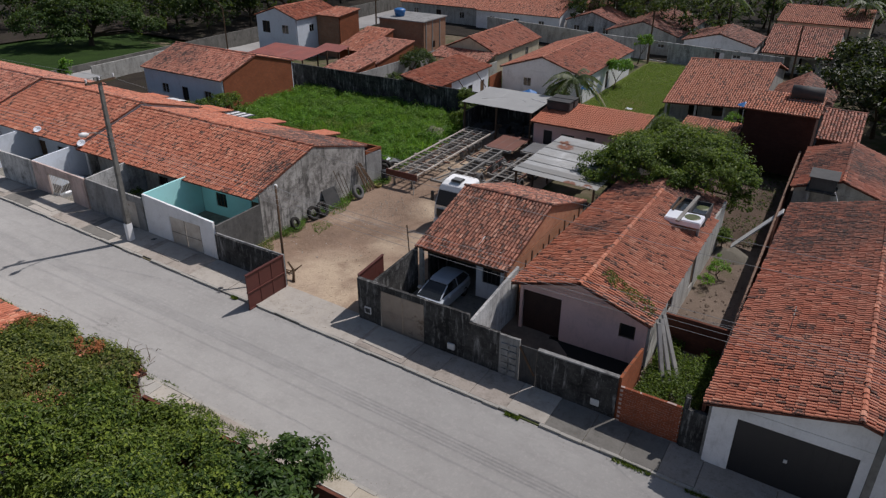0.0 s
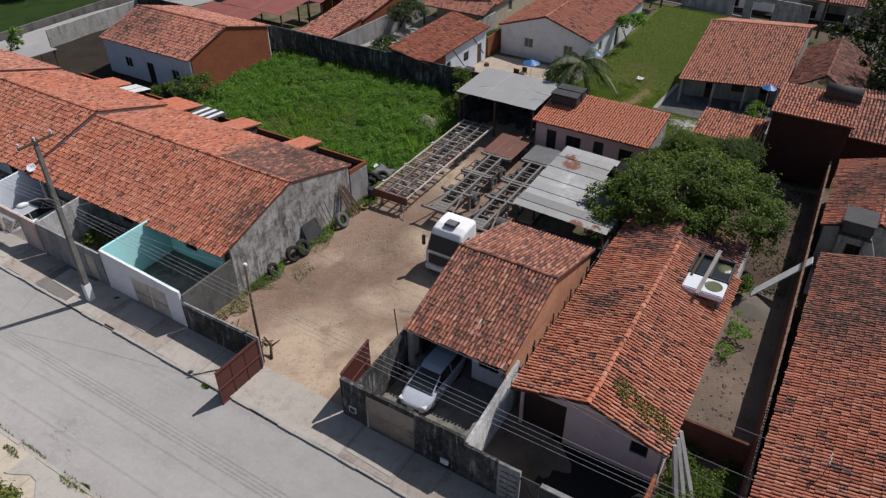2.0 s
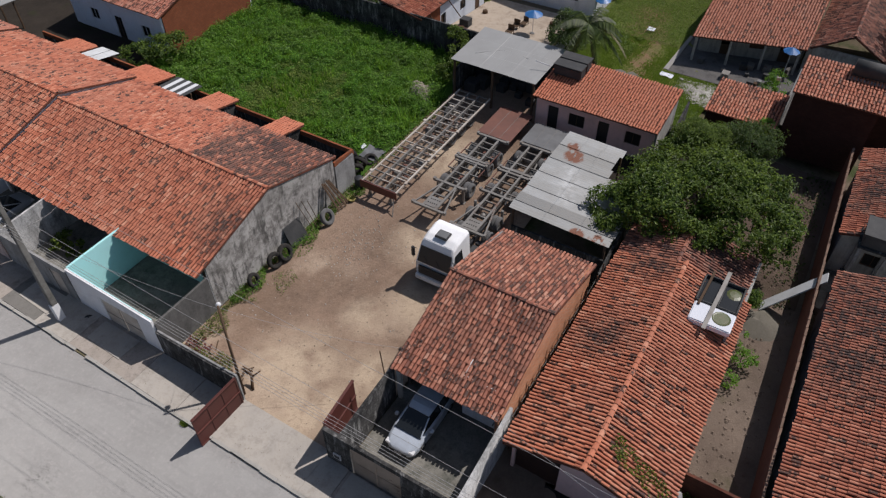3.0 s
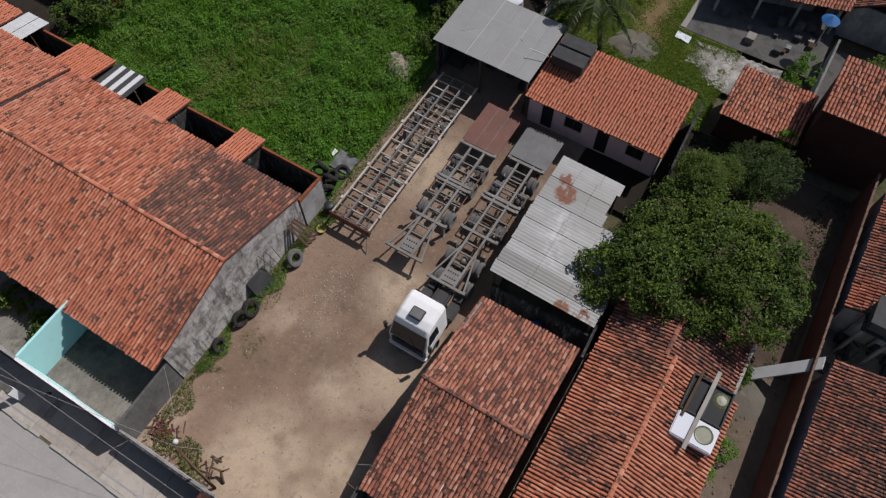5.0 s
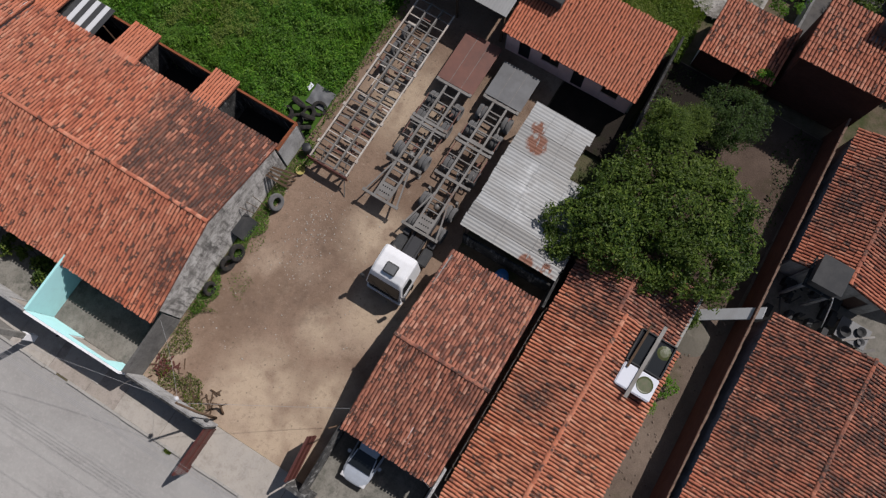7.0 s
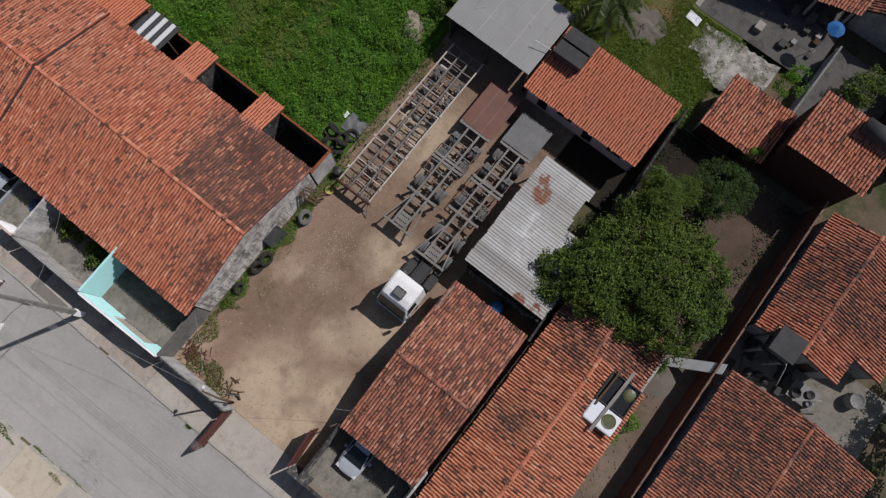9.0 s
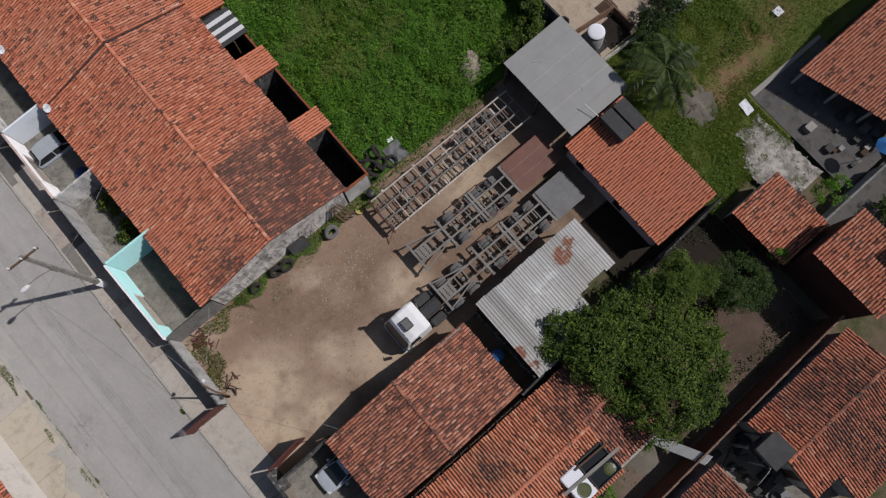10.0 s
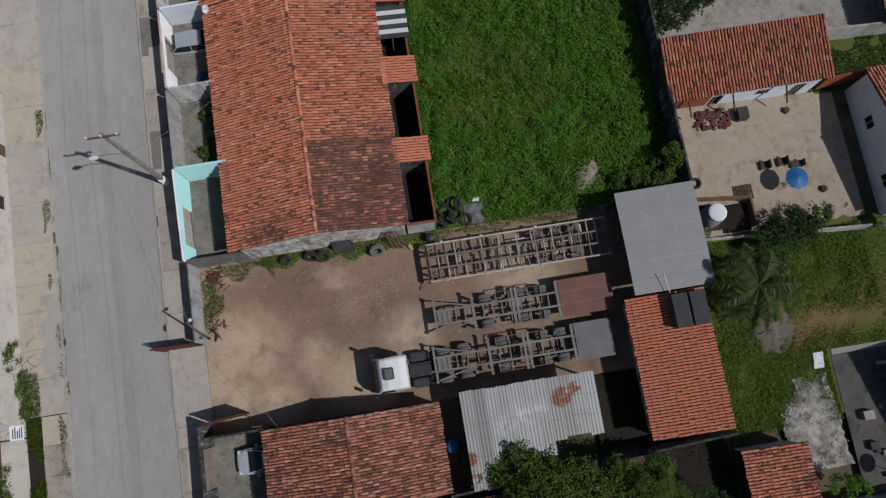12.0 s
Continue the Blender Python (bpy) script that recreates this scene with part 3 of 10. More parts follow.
gk = Mat("glass_dark", 0.08, 0.0, 0.5)
gk.color((0.015, 0.018, 0.02))
M_GLASS = gk.m

# ---- building tools ----
def ground_z(x):
    """The land falls gently behind the yards."""
    s = min(1.0, max(0.0, (x - 57.0) / 22.0))
    return -1.4 * s * s * (3 - 2 * s)


def street_z(y):
    """The street climbs gently to the north, then levels out."""
    return -0.7 + 0.033 * y if y < 48 else 0.884 + 0.008 * (y - 48)


def south_z(y):
    """The plots south of the truck yard lie lower, like the street before them."""
    return min(0.0, street_z(y))


ROOT = {}


def root_of(ob):
    while ob.parent:
        ob = ob.parent
    return ROOT.get(ob.name, Vector((0, 0, 0)))


def thing(name, at, label, category, group="", kind=""):
    """An Empty at a thing's base, to parent its parts."""
    ob = new(name)
    ob.location = at
    ob.empty_display_size = 0.3
    ROOT[ob.name] = Vector(at)
    return tagged(ob, label, category, group, kind)


class Geo:
    """Gathers the faces of one mesh in world coordinates."""

    def __init__(self):
        self.v, self.f = [], []

    def add(self, vs, fs):
        n = len(self.v)
        self.v += [tuple(p) for p in vs]
        self.f += [tuple(n + i for i in q) for q in fs]
        return self

    def box(self, x0, x1, y0, y1, z0, z1):
        vs = [(x, y, z) for z in (z0, z1) for y in (y0, y1) for x in (x0, x1)]
        return self.add(vs, [(0, 2, 3, 1), (4, 5, 7, 6), (0, 1, 5, 4), (2, 6, 7, 3), (0, 4, 6, 2), (1, 3, 7, 5)])

    def beam(self, a, b, w, h, up=(0, 0, 1)):
        """A bar from a to b, w wide and h high, its top face at the line."""
        a, b = Vector(a), Vector(b)
        d = (b - a).normalized()
        s = d.cross(Vector(up))
        s = s.normalized() if s.length > 1e-4 else Vector((1, 0, 0))
        u = s.cross(d)
        vs = [p + s * (i * w / 2) - u * (h * j) for p in (a, b) for j in (0, 1) for i in (-1, 1)]
        return self.add(vs, [(0, 1, 3, 2), (4, 6, 7, 5), (0, 4, 5, 1), (2, 3, 7, 6), (0, 2, 6, 4), (1, 5, 7, 3)])

    def tube(self, pts, r, n=8, caps=True):
        """A round bar along points; r: one radius, or one a point."""
        pts = [Vector(p) for p in pts]
        rs = r if isinstance(r, (list, tuple)) else [r] * len(pts)
        base = len(self.v)
        for i, p in enumerate(pts):
            d = (pts[min(i + 1, len(pts) - 1)] - pts[max(i - 1, 0)]).normalized()
            s = d.orthogonal().normalized() if abs(d.z) > 0.95 else d.cross(Vector((0, 0, 1))).normalized()
            u = s.cross(d)
            for k in range(n):
                a = 2 * math.pi * k / n
                self.v.append(tuple(p + (s * math.cos(a) + u * math.sin(a)) * rs[i]))
        for i in range(len(pts) - 1):
            for k in range(n):
                a, b = base + i * n + k, base + i * n + (k + 1) % n
                self.f.append((a, b, b + n, a + n))
        if caps:
            self.f.append(tuple(base + k for k in reversed(range(n))))
            self.f.append(tuple(base + (len(pts) - 1) * n + k for k in range(n)))
        return self

    def lathe(self, centre, axis, prof, n=20):
        """A ring profile of (radius, along) turned round an axis."""
        c, d = Vector(centre), Vector(axis).normalized()
        s = d.orthogonal().normalized()
        u = d.cross(s)
        base, m = len(self.v), len(prof)
        for k in range(n):
            a = 2 * math.pi * k / n
            for r, t in prof:
                self.v.append(tuple(c + d * t + (s * math.cos(a) + u * math.sin(a)) * r))
        for k in range(n):
            k2 = (k + 1) % n
            for j in range(m - 1):
                self.f.append((base + k * m + j, base + k2 * m + j, base + k2 * m + j + 1, base + k * m + j + 1))
        return self

    def prism(self, pts, z0, z1):
        n = len(pts)
        vs = [(x, y, z0) for x, y in pts] + [(x, y, z1) for x, y in pts]
        fs = [tuple(reversed(range(n))), tuple(range(n, 2 * n))] + [(i, (i + 1) % n, n + (i + 1) % n, n + i) for i in range(n)]
        return self.add(vs, fs)

    def slab(self, a, b, c, d, t):
        """A plate on four corners (seen from above, anticlockwise), t thick downwards along its normal."""
        q = [Vector(p) for p in (a, b, c, d)]
        n = (q[1] - q[0]).cross(q[3] - q[0]).normalized()
        vs = [p - n * t for p in q] + q
        return self.add(vs, [(3, 2, 1, 0), (4, 5, 6, 7), (0, 1, 5, 4), (1, 2, 6, 5), (2, 3, 7, 6), (3, 0, 4, 7)])

    def drape(self):
        """Lifts everything with the slope of the street."""
        self.v = [(x, y, z + street_z(y)) for x, y, z in self.v]
        return self

    def ob(self, name, mat, parent=None, label="", smooth=False, bevel=0.0, category="", kind="", group=""):
        return mesh_ob(name, self.v, self.f, mat, parent, label, smooth, bevel, category, kind, group)


def mesh_ob(name, verts, faces, mat, parent=None, label="", smooth=False, bevel=0.0, category="", kind="", group=""):
    off = root_of(parent) if parent else Vector((0, 0, 0))
    me = bpy.data.meshes.new(name)
    arr = np.array(verts, dtype=float) - np.array(off)
    me.from_pydata(arr.tolist() if not isinstance(faces, np.ndarray) else arr, [], faces)
    if bevel:
        bm = bmesh.new()
        bm.from_mesh(me)
        bmesh.ops.bevel(bm, geom=list(bm.edges), offset=bevel, segments=2, affect="EDGES", clamp_overlap=True)
        bm.to_mesh(me)
        bm.free()
    me.materials.append(mat)
    if smooth:
        me.polygons.foreach_set("use_smooth", [True] * len(me.polygons))
    me.update()
    o = new(name, me)
    if parent:
        o.parent = parent
    return tagged(o, label, category, group, kind)


def wall(name, p0, p1, z0, z1, mat, th=0.15, openings=(), parent=None, label="", z2=None, category="", kind=""):
    """A wall from p0 to p1 with openings (s0, s1, bottom, top) cut through it; z2: its top at p1."""
    z2 = z1 if z2 is None else z2
    a, b = Vector((*p0, 0)), Vector((*p1, 0))
    L = (b - a).length
    d = (b - a) / L
    n = Vector((-d.y, d.x, 0)) * th / 2
    rag = random.Random(int(L * 1000) + int(p0[0] * 10))
    cuts = sorted({0.0, L, *[s for o in openings for s in o[:2]], *[L * i / 6 for i in range(1, 6)]})
    rows = sorted({z0, *[max(z0, z) for o in openings for z in o[2:]]}) + [None]
    top = [z1 + (z2 - z1) * s / L + rag.uniform(-0.012, 0.012) for s in cuts]
    g, at = Geo(), {}

    def vert(i, j, side):
        key = (i, j, side)
        if key not in at:
            p = a + d * cuts[i] + n * side
            at[key] = len(g.v)
            g.v.append((p.x, p.y, top[i] if rows[j] is None else rows[j]))
        return at[key]

    def solid(i, j):
        if not (0 <= i < len(cuts) - 1 and 0 <= j < len(rows) - 1):
            return False
        s = (cuts[i] + cuts[i + 1]) / 2
        z = rows[j] + 0.005
        return not any(o[0] < s < o[1] and o[2] <= z < o[3] for o in openings)

    for i in range(len(cuts) - 1):
        for j in range(len(rows) - 1):
            if not solid(i, j):
                continue
            g.f.append((vert(i, j, -1), vert(i + 1, j, -1), vert(i + 1, j + 1, -1), vert(i, j + 1, -1)))
            g.f.append((vert(i + 1, j, 1), vert(i, j, 1), vert(i, j + 1, 1), vert(i + 1, j + 1, 1)))
            if not solid(i - 1, j):
                g.f.append((vert(i, j, 1), vert(i, j, -1), vert(i, j + 1, -1), vert(i, j + 1, 1)))
            if not solid(i + 1, j):
                g.f.append((vert(i + 1, j, -1), vert(i + 1, j, 1), vert(i + 1, j + 1, 1), vert(i + 1, j + 1, -1)))
            if not solid(i, j - 1):
                g.f.append((vert(i, j, 1), vert(i + 1, j, 1), vert(i + 1, j, -1), vert(i, j, -1)))
            if not solid(i, j + 1):
                g.f.append((vert(i, j + 1, -1), vert(i + 1, j + 1, -1), vert(i + 1, j + 1, 1), vert(i, j + 1, 1)))
    return g.ob(name, mat, parent, label, category=category, kind=kind)


def gable(name, p0, p1, z, apex, mat, th=0.15, at=0.5, parent=None, label=""):
    """The triangle of wall over an eaves line."""
    a, b = Vector((*p0, z)), Vector((*p1, z))
    c = a.lerp(b, at)
    c.z = apex
    d = (b - a).normalized()
    n = Vector((-d.y, d.x, 0)) * th / 2
    g = Geo().add([a - n, b - n, c - n, a + n, b + n, c + n], [(0, 1, 2), (5, 4, 3), (0, 3, 4, 1), (1, 4, 5, 2), (2, 5, 3, 0)])
    return g.ob(name, mat, parent, label)


def window(parent, c, along, w, h, mat_frame, bars=0, depth=0.06, pane=None):
    """A framed pane at the centre c of an opening; along: the wall's direction, 'x' or 'y'."""
    g = Geo()
    t = 0.05
    def put(s0, s1, z0, z1, dd, geo):
        if along == "x":
            geo.box(c[0] + s0, c[0] + s1, c[1] - dd, c[1] + dd, c[2] + z0, c[2] + z1)
        else:
            geo.box(c[0] - dd, c[0] + dd, c[1] + s0, c[1] + s1, c[2] + z0, c[2] + z1)
    put(-w / 2, -w / 2 + t, -h / 2, h / 2, depth / 2, g)
    put(w / 2 - t, w / 2, -h / 2, h / 2, depth / 2, g)
    put(-w / 2 + t, w / 2 - t, -h / 2, -h / 2 + t, depth / 2, g)
    put(-w / 2 + t, w / 2 - t, h / 2 - t, h / 2, depth / 2, g)
    o = g.ob("window", mat_frame, parent)
    for i in range(bars):
        s = -w / 2 + w * (i + 1) / (bars + 1)
        bar = Geo()
        put(s - 0.02, s + 0.02, -h / 2 + t, h / 2 - t, depth / 2, bar)
        bar.ob("bar", mat_frame, o)
    p = Geo()
    put(-w / 2 + t, w / 2 - t, -h / 2 + t, h / 2 - t, 0.006, p)
    p.ob("pane", pane or M_GLASS, o)
    return o


def arch_tile(r0, r1, length, n=4):
    """Verts and faces of a barrel tile lying along +y, its wide end at y = 0."""
    vs, fs = [], []
    for y, r, lift in ((0.0, r0, 0.030), (length, r1, 0.004)):
        for i in range(n + 1):
            a = math.pi * i / n
            vs.append((-r * math.cos(a), y, r * 0.8 * math.sin(a) + lift))
    for i in range(n):
        fs.append((i, i + 1, n + 2 + i, n + 1 + i))
    # the lip at the lower end
    for i in range(n + 1):
        a = math.pi * i / n
        vs.append((-(r0 - 0.014) * math.cos(a), 0.004, (r0 - 0.016) * 0.8 * math.sin(a) + 0.026))
    b = 2 * (n + 1)
    for i in range(n):
        fs.append((i, b + i, b + i + 1, i + 1))
    return np.array(vs), fs


TILE_MESH, RIDGE_MESH = {}, {}


def tile_slope(p0, p1, q0, q1, pitch, row, rng):
    """Poses of the tiles on one slope, from the eaves line p0-p1 up to the line q0-q1 (4x4 matrices)."""
    p0, p1, q0, q1 = (np.array(v, float) for v in (p0, p1, q0, q1))
    out = []
    rows = max(1, int(round(np.linalg.norm(q0 - p0) / row)))
    for j in range(rows):
        a, b = j / rows, (j + 1) / rows
        e0, e1, f0, f1 = p0 + (q0 - p0) * a, p1 + (q1 - p1) * a, p0 + (q0 - p0) * b, p1 + (q1 - p1) * b
        n = max(1, int(round(np.linalg.norm(e1 - e0) / pitch)))
        for i in range(n):
            t = (i + 0.5) / n
            s, e = e0 + (e1 - e0) * t, f0 + (f1 - f0) * t
            up = e - s
            up /= np.linalg.norm(up)
            al = (p1 - p0) / np.linalg.norm(p1 - p0)
            al = al - up * (al @ up)
            al /= np.linalg.norm(al)
            nn = np.cross(al, up)
            w = rng.normal(0, 0.03)
            al2, up2 = al * math.cos(w) + up * math.sin(w), up * math.cos(w) - al * math.sin(w)
            m = np.eye(4)
            m[:3, 0], m[:3, 1], m[:3, 2] = al2, up2, nn
            m[:3, 3] = s - up * (0.04 + rng.normal(0, 0.022)) + nn * (0.012 + abs(rng.normal(0, 0.010))) + al * rng.normal(0, 0.010)
            out.append(m)
    return out


def roof(parent, slopes, mat, pitch=0.2, row=0.36, ridges=(), single=None, seed=1, deck=0.07, label="", name="roof"):
    """A tiled roof: slopes as (eaves 0, eaves 1, top 0, top 1); ridges: lines capped with larger tiles;
    single: which tiles, by plan place, are objects of their own."""
    rng = np.random.default_rng(seed)
    g = Geo()
    for p0, p1, q0, q1 in slopes:
        g.slab(p0, p1, q1, q0, deck)
    top = g.ob(name, M_PAN, parent, label)
    off = np.array(root_of(top))
    tv, tf = arch_tile(pitch * 0.385, pitch * 0.315, row * 1.12)
    tf = [list(q) for q in tf]
    vs, fs, mats, loose = [], [], [], []
    for sl in slopes:
        for m in tile_slope(*sl, pitch, row, rng):
            (loose if single and single(m[0, 3], m[1, 3]) and len(loose) < 300 else mats).append(m)
    ridge_t, _ = arch_tile(0.13, 0.11, 0.42)
    for a, b in ridges:
        a, b = np.array(a, float), np.array(b, float)
        n = max(1, int(np.linalg.norm(b - a) / 0.36))
        up = (b - a) / np.linalg.norm(b - a)
        al = np.cross(up, (0, 0, 1.0))
        al /= np.linalg.norm(al)
        nn = np.cross(al, up)
        rv, rm = [], []
        for i in range(n):
            m = np.eye(4)
            rm.append(m)
            m[:3, 0], m[:3, 1], m[:3, 2], m[:3, 3] = al, up, nn, a + (b - a) * (i / n) + nn * (0.03 + rng.normal(0, 0.006)) + al * rng.normal(0, 0.01)
            rv.append(ridge_t @ m[:3, :3].T + m[:3, 3])
        if single:
            if mat.name not in RIDGE_MESH:
                me = bpy.data.meshes.new("ridge_tile")
                me.from_pydata(ridge_t.tolist(), [], tf)
                me.materials.append(mat)
                RIDGE_MESH[mat.name] = me
            for m in rm:
                o = new("ridge_tile", RIDGE_MESH[mat.name])
                o.parent = top
                m[:3, 3] -= off
                o.matrix_basis = Matrix(m.tolist())
        else:
            rf = [[k * len(ridge_t) + c for c in q] for k in range(n) for q in tf]
            mesh_ob("ridge_tiles", np.concatenate(rv), rf, mat, top, kind="stuff")
    if mats:
        M = np.array(mats)
        vs = np.einsum("nij,kj->nki", M[:, :3, :3], tv) + M[:, None, :3, 3]
        k = len(tv)
        idx = (np.arange(len(mats)) * k)[:, None, None] + np.array(tf)[None]
        o = mesh_ob("tiles", vs.reshape(-1, 3), idx.reshape(-1, 4).tolist(), mat, top, kind="stuff")
        o["label"] = "overlapping clay barrel tiles"
    if loose:
        key = (pitch, row, mat.name)
        if key not in TILE_MESH:
            me = bpy.data.meshes.new("tile")
            me.from_pydata(tv.tolist(), [], tf)
            me.materials.append(mat)
            TILE_MESH[key] = me
        for m in loose:
            o = new("tile", TILE_MESH[key])
            o.parent = top
            m = m.copy()
            m[:3, 3] -= off
            o.matrix_basis = Matrix(m.tolist())
    return top


def corrugated(name, a, b, c, d, mat, pitch=0.18, amp=0.02, parent=None, label="", category="", step=1.2):
    """A roof of corrugated sheets on the corners a, b (low edge) and d, c (high edge); the waves run up the slope.
    Every sheet lies a little over the next one."""
    a, b, c, d = (np.array(p, float) for p in (a, b, c, d))
    L = np.linalg.norm(b - a)
    n = int(L / pitch * 4)
    nrm = np.cross(b - a, d - a)
    nrm /= np.linalg.norm(nrm)
    rows = [0.0, 0.33, 0.34, 0.66, 0.67, 1.0]
    rng = np.random.default_rng(7)
    vs, fs = [], []
    for r, t in enumerate(rows):
        for i in range(n + 1):
            s = i / n
            sheet = int(s * L / step)
            lift = 0.012 * (sheet % 2) + (0.0, 0.01, 0.0, 0.01, 0.0, 0.01)[r]
            jag = 0.05 * math.sin(sheet * 12.9 + 1) if r in (0, 5) else 0.0
            p = (a + (b - a) * s) * (1 - t) + (d + (c - d) * s) * t
            vs.append(p + nrm * (amp * math.cos(2 * math.pi * i / 4) + lift) + (d - a) / np.linalg.norm(d - a) * jag)
    k = len(vs)
    vs += [v - nrm * 0.012 for v in vs]
    for r in range(len(rows) - 1):
        for i in range(n):
            q = r * (n + 1) + i
            fs.append((q, q + 1, q + n + 2, q + n + 1))
            fs.append((k + q, k + q + n + 1, k + q + n + 2, k + q + 1))
    e = (len(rows) - 1) * (n + 1)
    for i in range(n):
        fs.append((i, k + i, k + i + 1, i + 1))
        fs.append((e + i, e + i + 1, k + e + i + 1, k + e + i))
    return mesh_ob(name, np.array(vs), fs, mat, parent, label, category=category)


def leaf_mesh(pts, nrm, size, rng, aspect=0.5):
    """One small folded leaf at every point, facing about its normal."""
    n = len(pts)
    nrm = nrm / (np.linalg.norm(nrm, axis=1, keepdims=True) + 1e-9)
    h = rng.normal(size=(n, 3))
    d = np.cross(nrm, h)
    d /= np.linalg.norm(d, axis=1, keepdims=True) + 1e-9
    s = np.cross(nrm, d)
    L = size * rng.uniform(0.6, 1.4, (n, 1))
    W = L * aspect
    v = np.stack([pts - d * L / 2, pts + s * W / 2 + nrm * W * 0.18, pts + d * L / 2 - nrm * L * 0.15, pts - s * W / 2 + nrm * W * 0.18], 1)
    i = np.arange(n)[:, None] * 4
    return v.reshape(-1, 3), np.concatenate([i, i + 1, i + 2, i + 3], 1)


def clumps(blobs, count, r, per, rng, under=-0.35):
    """Points and normals of leaves in many small clumps on the skins of ellipsoid blobs (centre, radii)."""
    vol = np.array([b[1][0] * b[1][1] + b[1][1] * b[1][2] + b[1][0] * b[1][2] for b in blobs])
    pts, nrm = [], []
    for bi in rng.choice(len(blobs), count, p=vol / vol.sum()):
        c, rad = np.array(blobs[bi][0], float), np.array(blobs[bi][1], float)
        d = rng.normal(size=3)
        d /= np.linalg.norm(d)
        if d[2] < under:
            d[2] = -d[2]
        q = c + d * rad
        if noise.noise((q[0] * 0.62, q[1] * 0.62, q[2] * 0.62 + 7.0)) < -0.16 and rng.uniform() < 0.8:
            continue
        bulge = 1.0 + 0.34 * noise.noise((q[0] * 0.8, q[1] * 0.8, q[2] * 0.8)) + (rng.uniform(0.0, 0.22) if rng.uniform() < 0.12 else 0.0)
        o = c + d * rad * rng.uniform(0.68, 1.0) * bulge
        k = rng.normal(size=(per, 3))
        k /= np.linalg.norm(k, axis=1, keepdims=True)
        rr = r * rng.uniform(0.6, 1.35)
        pts.append(o + k * rr * rng.uniform(0.35, 1.0, (per, 1)) * (1, 1, 0.75))
        nrm.append(k * 0.6 + d * 0.5 + np.array((0, 0, 0.7)) + rng.normal(0, 0.35, (per, 3)))
    return np.concatenate(pts), np.concatenate(nrm)


def tree(name, base, blobs, mat, label, count=400, r=0.35, per=24, size=0.2, trunk=0.16, seed=1, limbs=7, category="tree", group=""):
    """Trunk, limbs that reach into the crown, and a crown of clumped leaves."""
    rng = np.random.default_rng(seed)
    t = thing(name, base, label, category, group)
    c = np.mean([b[0] for b in blobs], axis=0)
    b0 = np.array(base, float)
    fork = b0 + (c - b0) * 0.45
    g = Geo()
    g.tube([b0 - (0, 0, 0.1), b0 + (fork - b0) * 0.5 + rng.normal(0, 0.06, 3), fork], [trunk * 1.25, trunk * 0.9, trunk * 0.75], 9)
    for i in range(limbs):
        bl = blobs[i % len(blobs)]
        e = np.array(bl[0]) + rng.normal(0, 0.45, 3) * np.array(bl[1])
        m = fork + (e - fork) * 0.5 + np.array((0, 0, 0.25)) + rng.normal(0, 0.12, 3)
        g.tube([fork - (0, 0, 0.1), m, e], [trunk * 0.6, trunk * 0.35, trunk * 0.1], 6)
    g.ob("trunk", M_BARK, t, smooth=True)
    p, n = clumps(blobs, count, r, per, rng)
    v, f = leaf_mesh(p, n, size, rng)
    mesh_ob("crown", v, f.tolist(), mat, t)
    return t


def weeds(name, pts_xy, zf, mat, label, height, size, seed, kind="stuff", category="weeds", parent=None):
    """Low plants at plan points: leaves at several heights over the soil."""
    rng = np.random.default_rng(seed)
    n = len(pts_xy)
    h = height * rng.uniform(0.05, 1.0, n) ** 1.3
    z = np.array([zf(x, y) for x, y in pts_xy]) + h
    p = np.column_stack([pts_xy, z])
    nrm = rng.normal(0, 0.55, (n, 3)) + (0, 0, 0.9)
    v, f = leaf_mesh(p, nrm, size, rng, 0.55)
    return mesh_ob(name, v, f.tolist(), mat, parent, label, category=category, kind=kind)


def blades(name, pts_xy, zf, mat, label, height, seed, category="grass", width=0.025):
    """Upright grass blades at plan points."""
    rng = np.random.default_rng(seed)
    n = len(pts_xy)
    z = np.array([zf(x, y) for x, y in pts_xy])
    a = rng.uniform(0, 6.283, n)
    h = height * rng.uniform(0.4, 1.2, n)
    s = np.column_stack([np.cos(a), np.sin(a), np.zeros(n)]) * width
    b = np.column_stack([pts_xy, z])
    lean = np.column_stack([rng.normal(0, 0.4, n) * h, rng.normal(0, 0.4, n) * h, h])
    v = np.stack([b - s, b + s, b + lean], 1).reshape(-1, 3)
    i = np.arange(n)[:, None] * 3
    return mesh_ob(name, v, np.concatenate([i, i + 1, i + 2], 1).tolist(), mat, None, label, category=category, kind="stuff")


def scatter(n, x0, x1, y0, y1, seed, keep=None, clump=0.0):
    """Random plan points in a rectangle; clump: how far they gather."""
    rng = np.random.default_rng(seed)
    p = np.column_stack([rng.uniform(x0, x1, n), rng.uniform(y0, y1, n)])
    if clump:
        d = np.array([noise.noise((x * clump, y * clump, seed)) for x, y in p])
        p = p[d > rng.uniform(-0.45, 0.25, n)]
    if keep:
        p = p[[keep(x, y) for x, y in p]]
    return p


TYRE_PROF = [(0.29, -0.10), (0.36, -0.13), (0.44, -0.135), (0.49, -0.115), (0.51, -0.06), (0.515, 0.0), (0.51, 0.06), (0.49, 0.115), (0.44, 0.135), (0.36, 0.13), (0.29, 0.10), (0.29, -0.10)]


def tyre_geo(c, axis, r=0.5, w=0.27, n=20):
    k, q = r / 0.515, w / 0.27
    return Geo().lathe(c, axis, [(a * k, b * q) for a, b in TYRE_PROF], n)


